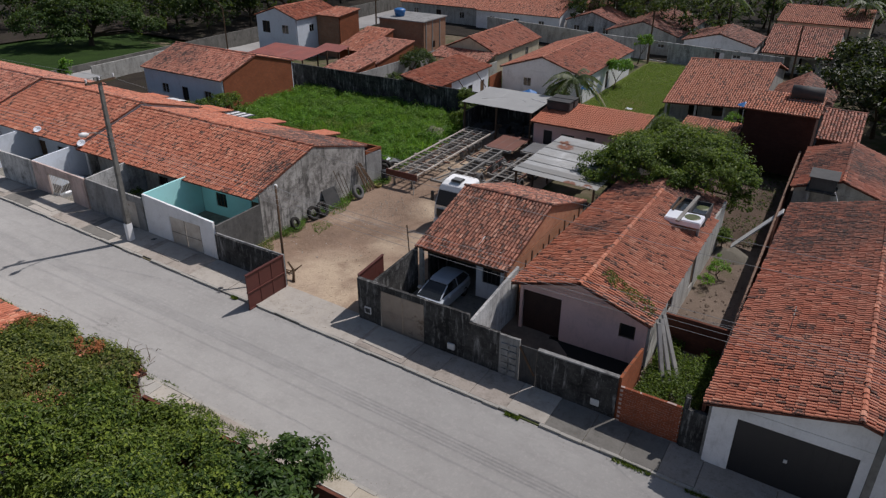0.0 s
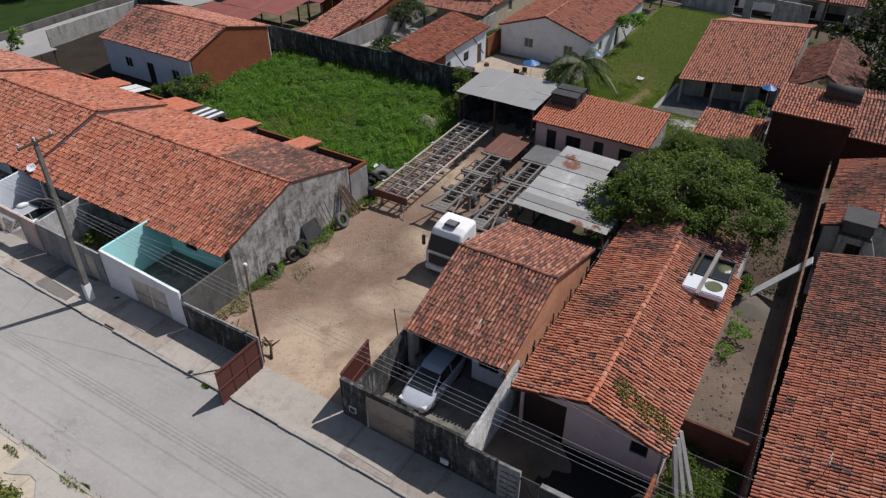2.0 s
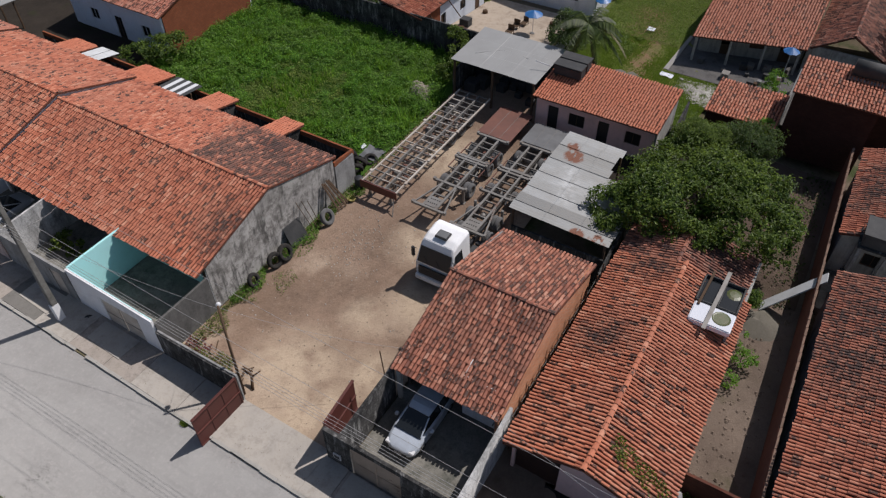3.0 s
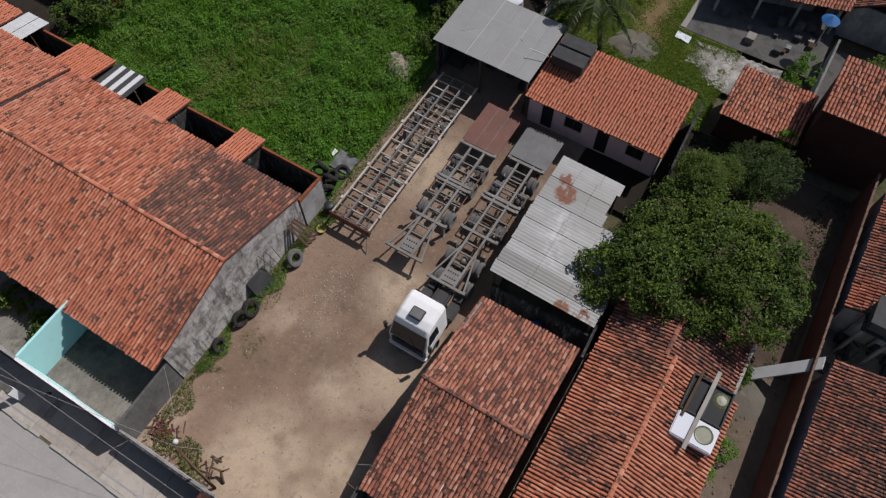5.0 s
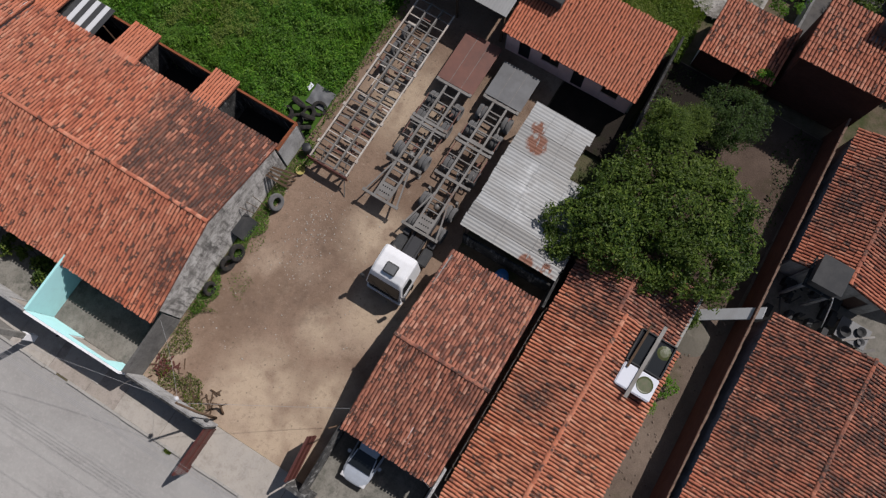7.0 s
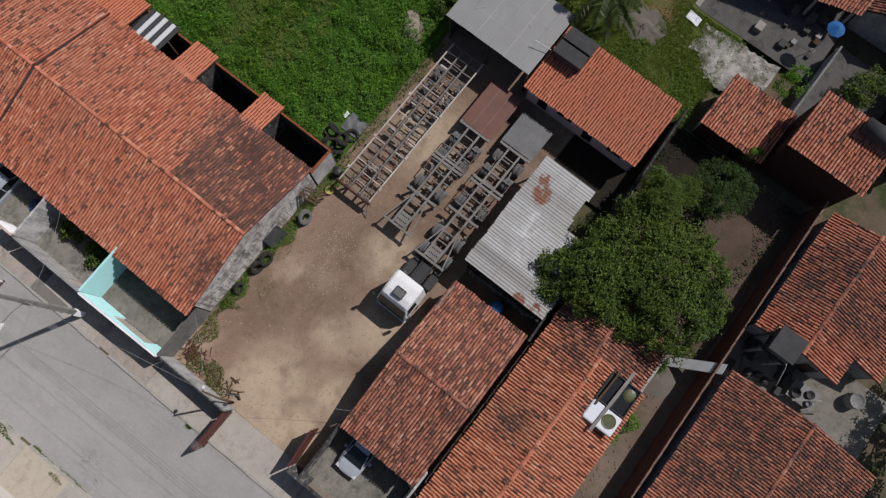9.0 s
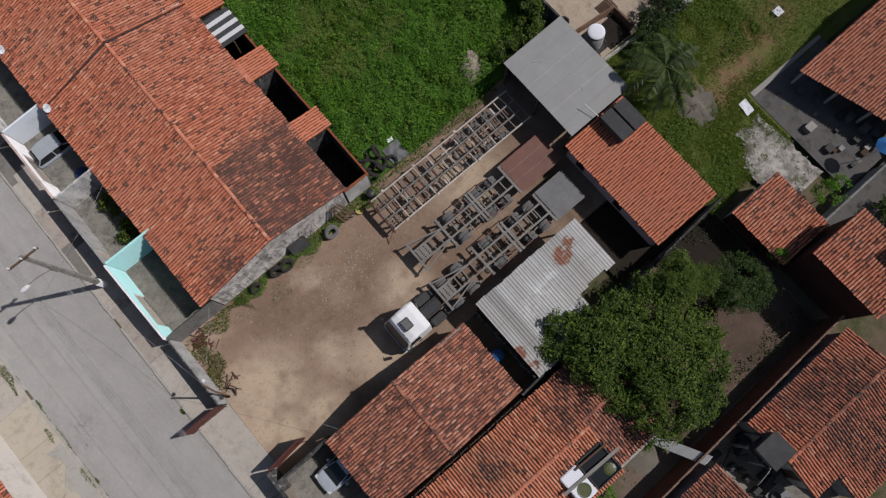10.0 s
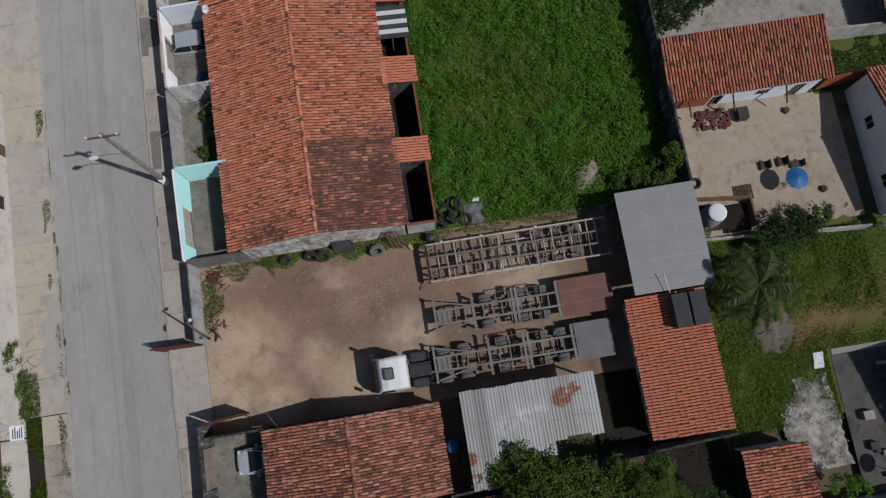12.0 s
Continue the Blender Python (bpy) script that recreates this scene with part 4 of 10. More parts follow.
def wheel(parent, c, axis, r=0.5, w=0.27, mat=None):
    t = tyre_geo(c, axis, r, w).ob("wheel", mat or M_RUBBER, parent, smooth=True)
    k = r / 0.515
    Geo().lathe(c, axis, [(0.0, -0.03), (0.10 * k, -0.07), (0.12 * k, -0.02), (0.27 * k, -0.02), (0.295 * k, -0.1), (0.295 * k, 0.1), (0.27 * k, 0.02), (0.12 * k, 0.02), (0.10 * k, 0.07), (0.0, 0.03)], 16).ob("rim", M_STEEL, t, smooth=True)
    return t

# ---- ground, road, pavements ----
def grid_sheet(name, x0, x1, y0, y1, step, zf, mat, label, category, amp=0.03, freq=0.6, kind="structure"):
    nx, ny = max(1, int((x1 - x0) / step)), max(1, int((y1 - y0) / step))
    vs = []
    for j in range(ny + 1):
        for i in range(nx + 1):
            x, y = x0 + (x1 - x0) * i / nx, y0 + (y1 - y0) * j / ny
            vs.append((x, y, zf(x, y) + amp * (noise.noise((x * freq, y * freq, 3.0)) + 0.5 * noise.noise((x * freq * 3, y * freq * 3, 9.0)))))
    fs = [(j * (nx + 1) + i, j * (nx + 1) + i + 1, (j + 1) * (nx + 1) + i + 1, (j + 1) * (nx + 1) + i) for j in range(ny) for i in range(nx)]
    return mesh_ob(name, vs, fs, mat, None, label, smooth=True, category=category, kind=kind)


gx = [-2000, -300, -60, 0, 30, 57, 60, 63, 66, 69, 72, 75, 79, 90, 130, 300, 2000]
gy = [-2000, -300, -60, -20, 0, 6, 12, 17, 21.2, 30, 60, 120, 300, 2000]
gv = [(x, y, ground_z(x) - 0.06 + max(-1.4, south_z(y) * 1.1 - 0.04)) for y in gy for x in gx]
gf = [(j * len(gx) + i, j * len(gx) + i + 1, (j + 1) * len(gx) + i + 1, (j + 1) * len(gx) + i) for j in range(len(gy) - 1) for i in range(len(gx) - 1)]
mesh_ob("ground", gv, gf, M_GROUND, None, "bare earthen ground with patches of grass", category="ground", kind="structure")


def kerb_x(y):
    return 23.85 + 0.006 * y


WEST_X = 16.95
road = Geo()
ys = [-90, -60, -40] + list(range(-30, 60, 5)) + [60, 80, 110, 160]
for ya, yb in zip(ys, ys[1:]):
    road.add([(WEST_X, ya, 0), (kerb_x(ya), ya, 0), (kerb_x(yb), yb, 0), (WEST_X, yb, 0)], [(0, 1, 2, 3)])
road.drape().ob("road", M_ROAD, None, "pale worn concrete street with tyre marks", category="road", kind="structure")
# kerbs of cast lengths, a little out of line
for nm, fx, side in (("kerb_right", kerb_x, 1), ("kerb_left", lambda y: WEST_X, -1)):
    rng = random.Random(5)
    bed = Geo()
    for y in range(-60, 120, 6):
        bed.prism([(fx(y) + 0.02 * side, y), (fx(y) + 0.14 * side, y), (fx(y + 6) + 0.14 * side, y + 6), (fx(y + 6) + 0.02 * side, y + 6)][:: side], -0.4, 0.04)
    kerb = bed.drape().ob(nm, M_GROUND, None, "worn concrete kerb along the street", category="kerb", kind="structure")
    y = -60.0
    while y < 120:
        e = y + rng.choice((0.8, 1.0, 1.0, 1.2))
        o = rng.uniform(-0.025, 0.025)
        a, b = fx(y) + o, fx(e) + o + rng.uniform(-0.02, 0.02)
        w, h = 0.16 * side, 0.115 + rng.uniform(-0.025, 0.015)
        if rng.random() < 0.94:
            Geo().prism([(a, y + 0.012), (a + w, y + 0.012), (b + w, e - 0.012), (b, e - 0.012)][:: side], -0.1, h).drape().ob("kerb_stone", M_KERB, kerb)
        y = e


def pavement(name, lines, xa, xb, mats, label, z=0.11, seed=1):
    """Cast slabs between the lines y0, y1, ... of a pavement from xa(y) to xb(y)."""
    rng = random.Random(seed)
    bed = Geo()
    for y0, y1 in zip(lines, lines[1:]):
        bed.prism([(xa(y0), y0), (xb(y0), y0), (xb(y1), y1), (xa(y1), y1)], -0.5, z - 0.05)
    top = bed.drape().ob(name, M_GROUND, None, label, category="pavement", kind="structure")
    for y0, y1 in zip(lines, lines[1:]):
        dz = rng.uniform(-0.015, 0.02)
        a = [(xa(y0), y0 + 0.012), (xb(y0), y0 + 0.012), (xb(y1), y1 - 0.012), (xa(y1), y1 - 0.012)]
        m = mats[rng.randrange(len(mats))]
        Geo().prism(a, z - 0.06, z + dz).drape().ob("slab", M_SANDY if name == "pavement_right" and 18.5 < y0 < 30 else m, top)


pavement("pavement_right", [-30, -26, -22, -18, -14, -10, -7, -4.3, -1, 1.9, 3.4, 5.0, 6.6, 8.4, 10.3, 12.2, 14.2, 16.0, 18.9, 20.3, 25.6, 28.0, 31.0, 33.0, 35.6, 38.4, 41.2, 44.4, 47.0, 50.0, 53.4, 57, 61, 66, 72, 80],
         lambda y: kerb_x(y) + 0.15, lambda y: 26.15 if y < 20 else 26.5, [M_PAVE4, M_PAVE2, M_SANDY, M_PAVE2], "patched concrete pavement before the houses", seed=3)
pavement("pavement_left", [22.5, 25.0, 27.0, 29.6, 31.5, 34.4, 37.3, 39.0, 41.8, 44.5, 47.6, 51, 55, 60, 68, 80],
         lambda y: 13.9, lambda y: WEST_X - 0.15, [M_CREAMP, M_SANDY, M_CREAMP], "stained concrete pavement opposite the yard", seed=8)
pavement("pavement_strip", [-20, -12, -4, 2, 6, 10, 13, 16, 18.5, 20.5, 22.45],
         lambda y: 15.1, lambda y: WEST_X - 0.15, [M_CREAMP, M_PAVE2], "narrow broken concrete edge of the street", seed=9)

grid_sheet("yard_ground", 26.4, 61.0, 19.3, 30.95, 0.5, lambda x, y: 0.03, M_DIRT, "trodden brown earth of the truck yard", "ground", 0.035)
grid_sheet("field_ground", 43.6, 61.0, 31.0, 54.6, 0.7, lambda x, y: 0.05, M_FIELD, "dark soil under the weeds of the empty plot", "ground", 0.12, 0.35)
grid_sheet("rubble_ground", 26.4, 60.6, 2.6, 13.5, 0.5, lambda x, y: south_z(y) + 0.02, M_RUBBLE, "stony grey-brown earth of the side yard", "ground", 0.05)
grid_sheet("garden_ground", 47.2, 60.5, 3.3, 13.4, 0.5, lambda x, y: south_z(y) + 0.07, M_GARDEN, "brown stony earth under the garden tree", "ground", 0.05)
# these two dark grounds hold the tower's and wall's shade in their colour
grid_sheet("garden_corner", 54.8, 60.5, 8.6, 14.2, 0.5, lambda x, y: south_z(y) + 0.1, M_SHADESOIL, "dark earth under the trees, shade put into its colour", "ground", 0.04)
grid_sheet("hut_yard", 52.0, 60.6, 14.3, 19.2, 0.5, lambda x, y: 0.03, M_SHADESOIL, "dark earth beside the hut, shade put into its colour", "ground", 0.04)
grid_sheet("back_lawn", 60.2, 73.5, 14.0, 28.5, 0.6, lambda x, y: ground_z(x) + 0.02, M_LAWN, "rough grass with a bare sandy path", "ground", 0.06)
grid_sheet("far_lawn", 73.5, 100.0, 17.5, 27.0, 1.5, lambda x, y: ground_z(x) + 0.03, M_LAWN, "bright grass strip behind the houses", "ground", 0.06)
grid_sheet("far_court", 61.2, 74.6, 27.4, 37.2, 0.8, lambda x, y: ground_z(x) + 0.03, M_FARYARD, "sandy pale concrete of a back yard", "floor", 0.02)
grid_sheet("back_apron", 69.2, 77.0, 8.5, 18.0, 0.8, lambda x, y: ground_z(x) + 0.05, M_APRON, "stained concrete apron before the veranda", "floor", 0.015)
grid_sheet("plot_ground", 1.0, 15.1, 2.0, 22.4, 0.8, lambda x, y: street_z(y) + 0.03, M_SHADESOIL, "dark earth under the bushes", "ground", 0.05)
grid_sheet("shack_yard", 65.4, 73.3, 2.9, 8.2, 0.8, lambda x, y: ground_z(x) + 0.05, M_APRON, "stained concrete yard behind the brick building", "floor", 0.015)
grid_sheet("park_lawn", -20, 140, 83.2, 200, 4.0, lambda x, y: ground_z(x) + 0.0, M_PARK, "mown park lawn behind the wall", "ground", 0.2, 0.1)
grid_sheet("back_street", 30, 190, 76.0, 82.6, 3.0, lambda x, y: ground_z(x) + 0.0, M_ROAD, "pale back street along the park wall", "road", 0.02)
# the back alley and the pink house's court carry their shade in the floor colour
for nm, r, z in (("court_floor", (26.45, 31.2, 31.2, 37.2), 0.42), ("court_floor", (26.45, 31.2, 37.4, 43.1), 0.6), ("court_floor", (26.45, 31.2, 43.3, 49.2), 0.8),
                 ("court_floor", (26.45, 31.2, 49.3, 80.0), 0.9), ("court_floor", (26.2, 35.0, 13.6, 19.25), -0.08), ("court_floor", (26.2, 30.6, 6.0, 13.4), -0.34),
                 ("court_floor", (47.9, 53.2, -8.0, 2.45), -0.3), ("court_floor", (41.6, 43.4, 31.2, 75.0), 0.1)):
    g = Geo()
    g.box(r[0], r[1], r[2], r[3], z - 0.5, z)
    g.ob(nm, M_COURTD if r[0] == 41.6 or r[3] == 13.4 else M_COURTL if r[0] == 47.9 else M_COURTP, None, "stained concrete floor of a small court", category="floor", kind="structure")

grid_sheet("shed_back_ground", 61.2, 82.0, 41.3, 50.2, 1.0, lambda x, y: ground_z(x) + 0.02, M_CRUST, "broken pale paving behind the long shed", "ground", 0.05)
grid_sheet("side_lawn", 73.0, 82.0, 37.0, 41.2, 1.0, lambda x, y: ground_z(x) + 0.04, M_LAWN, "strip of grass beside the long shed", "ground", 0.05)

# shadowed back plot and wood floors: shade painted as near-black soil
grid_sheet("row_back_yard", 43.6, 61.0, 54.7, 76.0, 0.8, lambda x, y: 0.12, M_SHADESOIL, "littered earth behind the brick-gabled house, shade put into its colour", "ground", 0.1)
grid_sheet("wood_floor", -20.0, 140.0, 106.0, 220.0, 6.0, lambda x, y: ground_z(x) + 0.25, M_SHADESOIL, "dark shaded ground in the wood behind the park", "ground", 0.15, 0.1)
grid_sheet("wood_floor", 76.0, 140.0, 84.0, 106.0, 4.0, lambda x, y: ground_z(x) + 0.25, M_SHADESOIL, "dark shaded ground under the park trees", "ground", 0.15, 0.1)
grid_sheet("grove_floor", 103.0, 200.0, -40.0, 76.0, 6.0, lambda x, y: ground_z(x) + 0.02, M_SHADESOIL, "dark shaded ground under the grove", "ground", 0.1)

# pale repair on the far pavement, with an uneven edge
rngp = random.Random(44)
east = [(16.7, 24.2 + 0.5 * k) for k in range(14)]
west = [(15.8 + 0.25 * math.sin(k * 1.3) + rngp.uniform(-0.12, 0.12) - 0.25 * (3 < k < 9), 24.2 + 0.5 * k) for k in range(14)]
Geo().prism(east + west[::-1], 0.08, 0.137).drape().ob("pavement_repair", M_KERB, None, "pale cement repair on the far pavement", category="pavement", kind="structure")

# paler cast ramps before the gateways
for ya, yb2, xa in ((32.6, 35.1, 24.85), (44.9, 47.6, 24.7), (38.2, 40.6, 24.85), (16.2, 18.7, 24.4), (50.5, 52.6, 24.7)):
    Geo().prism([(xa, ya), (26.25 if ya > 20 else 26.1, ya - 0.05), (26.25 if ya > 20 else 26.1, yb2 + 0.05), (xa + 0.1, yb2)], 0.06, 0.15).drape().ob("gateway_ramp", M_SANDY, None, "pale cast ramp before a gateway", bevel=0.01, category="pavement", kind="structure")

# ---- the houses near the yard ----
def gable_y(x0, xr, x1, y0, y1, z0, zr, z1):
    """Slopes and ridge of a roof with its ridge along y."""
    return ([((x0, y1, z0), (x0, y0, z0), (xr, y1, zr), (xr, y0, zr)), ((x1, y0, z1), (x1, y1, z1), (xr, y0, zr), (xr, y1, zr))], [((xr, y0, zr), (xr, y1, zr))])


def gable_x(y0, yr, y1, x0, x1, z0, zr, z1):
    """Slopes and ridge of a roof with its ridge along x."""
    return ([((x0, y0, z0), (x1, y0, z0), (x0, yr, zr), (x1, yr, zr)), ((x1, y1, z1), (x0, y1, z1), (x1, yr, zr), (x0, yr, zr))], [((x0, yr, zr), (x1, yr, zr))])


# the long row on the north side, in three houses under one ridge line
ROW = [("row_house", 31.0, 48.7, 3.15, 4.85, 3.15, P_RAW, P_TURQ, T_ORANGE, "low row house with a patched orange tile roof"),
       ("row_house", 48.75, 61.8, 3.4, 5.2, 3.4, P_WHITE, P_WHITEB, T_ORANGE, "row house under a slightly higher tile roof"),
       ("row_house", 61.85, 84.0, 3.6, 5.45, 3.6, P_WHITE, P_BLUE, T_ROSE, "far row house with a pale tile roof")]
for nm, y0, y1, z0, zr, z1, mw, mf, mt, lb in ROW:
    h = thing(nm, (36, (y0 + y1) / 2, 0), lb, "house", "row houses")
    sl, rd = gable_y(29.6, 35.7, 41.6, y0 - (0.02 if y0 < 32 else 0.12), y1, z0, zr, z1)
    if y0 < 32:
        # the south end of the back slope still carries older, darker tiles
        e0, e1, t0, t1 = (Vector(p) for p in sl[1])
        cut = (37.2 - e0.y) / (e1.y - e0.y)
        roof(h, [(e0, e0.lerp(e1, cut), t0, t0.lerp(t1, cut))], T_OLD, 0.21, 0.37, seed=32, label="older darkened part of the tile roof")
        sl[1] = (e0.lerp(e1, cut), e1, t0.lerp(t1, cut), t1)
    roof(h, sl, mt, 0.21, 0.37, rd, (lambda x, y: x < 33.4 and y < 35.0) if y0 < 32 else None, seed=int(y0), label="orange clay tile roof, blackened in patches")
    ops = [(0.6 + 2.9 * i, 1.5 + 2.9 * i, 0.2, 2.2) if i % 2 == 0 else (0.9 + 2.9 * i, 1.9 + 2.9 * i, 1.1, 2.1) for i in range(int((y1 - y0 - 1) / 2.9))]
    if y0 < 32:
        wall("wall", (31.1, y0 + 0.1), (31.1, 37.25), 0, z0 + 0.30, mf, 0.15, ops[:2], h, "turquoise front wall")
        wall("wall", (31.1, 37.26), (31.1, y1 - 0.05), 0, z0 + 0.30, P_DIRTY, 0.15, [(a - 6.16, b - 6.16, c, d) for a, b, c, d in ops[2:]], h, "stained pale front wall")
    else:
        wall("wall", (31.1, y0 + 0.1), (31.1, y1 - 0.05), 0, z0 + 0.30, mf, 0.15, ops, h, "painted front wall")
    for i, o in enumerate(ops):
        c = (31.12, y0 + 0.1 + (o[0] + o[1]) / 2, (o[2] + o[3]) / 2)
        if i % 2 == 0:
            Geo().box(31.10, 31.15, y0 + 0.1 + o[0] + 0.01, y0 + 0.1 + o[1] - 0.01, o[2], o[3] - 0.01).ob("door", M_WOOD, h, "dark wooden door")
        else:
            window(h, c, "y", o[1] - o[0] - 0.02, o[3] - o[2] - 0.02, M_WOOD, 2)
    # back wall: the alley's shade goes into the black render
    wall("wall", (41.2, y0 + 0.1), (41.2, y1 - 0.05), 0, z1 + 0.05, P_BLACK, 0.15, (), h)
    for yy in (y0 + 0.1, y1 - 0.1):
        wall("wall", (30.35, yy), (41.3, yy), 0, z0 + 0.12, mw, 0.16, (), h, "raw grey rendered gable wall streaked with black")
        gable("gable", (30.35, yy), (41.3, yy), z0 + 0.12, zr - 0.1, mw, 0.16, 0.49, h)

# back yards of the row: a brick-topped wall and small roofs across it
# black render here also paints in the shade of the back yards
wall("wall_row_back", (43.45, 31.1), (43.45, 62.0), 0, 2.15, P_BLACK, 0.15, label="rendered back wall of the row", category="wall", kind="structure")
wall("wall_row_top", (43.45, 31.1), (43.45, 62.0), 2.153, 2.5, B_RED, 0.13, label="raw brick courses on the back wall", category="wall", kind="structure")
wall("wall_row_end", (41.45, 31.1), (43.36, 31.1), 0, 2.45, P_GREY, 0.15, z2=2.3, label="grey rendered end of the back yard", category="wall", kind="structure")
wall("wall_row_cap", (41.45, 31.1), (43.37, 31.1), 2.455, 2.8, B_RED, 0.13, z2=2.6, label="raw brick courses over the grey wall", category="wall", kind="structure")
for y0, y1 in ((35.3, 37.1), (41.1, 43.1), (47.3, 50.4), (55.6, 58.2)):
    s = thing("lean_to", (42.6, (y0 + y1) / 2, 0), "small tiled lean-to over a back yard", "roof", "back lean-tos")
    roof(s, [((43.75, y0, 2.72), (43.75, y1, 2.72), (41.35, y0, 3.2), (41.35, y1, 3.2))], T_CLEAN, 0.21, 0.37, seed=int(y0))
    for yy in (y0 + 0.15, y1 - 0.15):
        wall("wall", (41.35, yy), (43.36, yy), 0, 3.05, P_BLACK, 0.12, (), s, z2=2.62)
s = thing("striped_roof", (42.6, 45.7, 0), "row of loose grey and white roofing sheets", "roof")
for i in range(7):
    y = 44.5 + i * 0.36
    Geo().slab((41.4, y, 3.02), (43.7, y, 2.82), (43.7, y + 0.33, 2.83), (41.4, y + 0.33, 3.03), 0.025).ob("sheet", M_LAMP if i % 2 else M_TANKD, s)
s2 = thing("pale_roof", (42.7, 54.5, 0), "two loose pale roofing sheets over a back yard", "roof")
for y in (53.5, 54.5):
    corrugated("sheet", (44.05, y, 2.66), (44.05, y + 0.97, 2.66), (41.5, y + 0.97, 3.12), (41.5, y, 3.12), M_CANOPY, 0.18, 0.015, s2)
Geo().box(42.46, 42.54, 53.55, 53.63, 0.1, 2.75).ob("post", M_WOOD, s2)
Geo().box(42.46, 42.54, 55.3, 55.38, 0.1, 2.75).ob("post", M_WOOD, s2)
s2 = thing("pale_roof", (43.8, 69.5, 0), "flat pale sheet roof over a back yard", "roof")
Geo().slab((41.7, 68.2, 2.9), (45.6, 68.2, 2.75), (45.6, 71.0, 2.75), (41.7, 71.0, 2.9), 0.05).ob("sheet", M_FIBRE, s2)
for y in (68.4, 70.8):
    Geo().box(45.3, 45.42, y - 0.06, y + 0.06, 0.1, 2.72).ob("post", M_WOOD, s2)
Geo().beam((42.5, 44.4, 2.86), (42.5, 47.0, 2.86), 0.08, 0.12).ob("rafter", M_WOOD, s)
Geo().box(42.46, 42.54, 44.45, 44.53, 0.1, 2.75).box(42.46, 42.54, 46.9, 46.98, 0.1, 2.75).ob("post", M_WOOD, s)

# front courts of the row
XW = 26.48
wall("wall_front_turquoise", (XW, 31.0), (XW, 37.25), 0, 2.88, P_WHITE, 0.13, [(1.2, 3.95, 0.1, 2.35)], z2=3.3, label="white street wall with a gateway", category="wall", kind="structure")
wall("wall_court_lining", (XW + 0.09, 31.1), (XW + 0.09, 37.2), 0.2, 2.86, P_TURQ, 0.04, [(1.1, 3.85, 0.2, 2.35)], z2=3.28, label="turquoise inner face of the street wall", category="wall", kind="structure")
gt = thing("court_gate", (XW, 33.6, 0.1), "closed grey sheet-metal double gate", "gate")
for ya in (32.22, 33.6):
    lf = Geo().box(XW - 0.03, XW + 0.02, ya, ya + 1.34, 0.4, 2.33).ob("leaf", M_PALE, gt)
    Geo().box(XW - 0.045, XW - 0.03, ya, ya + 0.05, 0.4, 2.33).box(XW - 0.045, XW - 0.03, ya + 0.05, ya + 1.34, 1.3, 1.35).ob("frame", M_STEEL, lf)
wall("wall_court_north", (XW + 0.11, 37.3), (31.0, 37.3), 0, 3.27, P_TURQ, 0.14, z2=3.3, label="turquoise court wall that rises to the house", category="wall", kind="structure")
wall("wall_court_south", (XW + 0.07, 31.0), (30.25, 31.0), 0, 2.6, P_SOOT, 0.14, z2=2.6, label="blackened court wall beside the yard", category="wall", kind="structure")
wall("wall_street_grey", (XW, 37.4), (XW, 43.1), 0, 2.95, P_GREY, 0.13, [(0.7, 1.6, 0.1, 2.5)], z2=3.1, label="stained street wall with plants behind it", category="wall", kind="structure")
Geo().box(XW - 0.02, XW + 0.03, 38.12, 38.98, 0.6, 2.48).ob("wicket_door", M_PALE, None, "pale metal wicket in the stained wall", category="door", kind="structure")
wall("wall_street_rose", (XW, 43.3), (XW, 49.15), 0, 3.05, P_ROSEW, 0.13, [(1.7, 4.2, 0.12, 2.6)], z2=3.2, label="pale pink street wall with a gateway", category="wall", kind="structure")
wall("wall_rose_lining", (XW + 0.09, 43.4), (XW + 0.09, 49.05), 0.2, 3.03, P_WHITE, 0.04, [(1.6, 4.1, 0.2, 2.6)], z2=3.18, label="whitewashed inner face of the pink wall", category="wall", kind="structure")
wall("wall_court_mid", (XW + 0.08, 43.2), (31.0, 43.2), 0, 3.05, P_STAIN, 0.13, z2=3.3, label="white wall between two courts", category="wall", kind="structure")
wall("wall_court_far", (XW + 0.08, 49.25), (31.0, 49.25), 0, 3.15, P_WHITEB, 0.13, z2=3.4, label="white wall between two courts", category="wall", kind="structure")
wall("wall_street_white", (XW, 49.35), (XW, 56.0), 0, 3.2, P_STAIN, 0.13, [(4.0, 6.2, 0.1, 2.8)], label="stained white street wall", category="wall", kind="structure")
wall("wall_court_blue", (XW + 0.08, 56.1), (31.0, 56.1), 0, 3.2, P_WHITEB, 0.13, z2=3.4, label="pale blue court wall", category="wall", kind="structure")
wall("wall_street_end", (XW, 56.2), (XW, 84.0), 0, 3.2, P_WHITE, 0.13, label="white street wall", category="wall", kind="structure")
gt = thing("court_gate", (XW, 46.25, 0.1), "open-barred pale metal gate", "gate")
for i in range(13):
    Geo().box(XW - 0.015, XW + 0.015, 45.02 + i * 0.2, 45.045 + i * 0.2, 0.84, 2.55).ob("bar", M_PALE, gt)
for z in (0.84, 2.51):
    Geo().box(XW - 0.02, XW + 0.02, 45.01, 47.49, z, z + 0.05).ob("rail", M_PALE, gt)

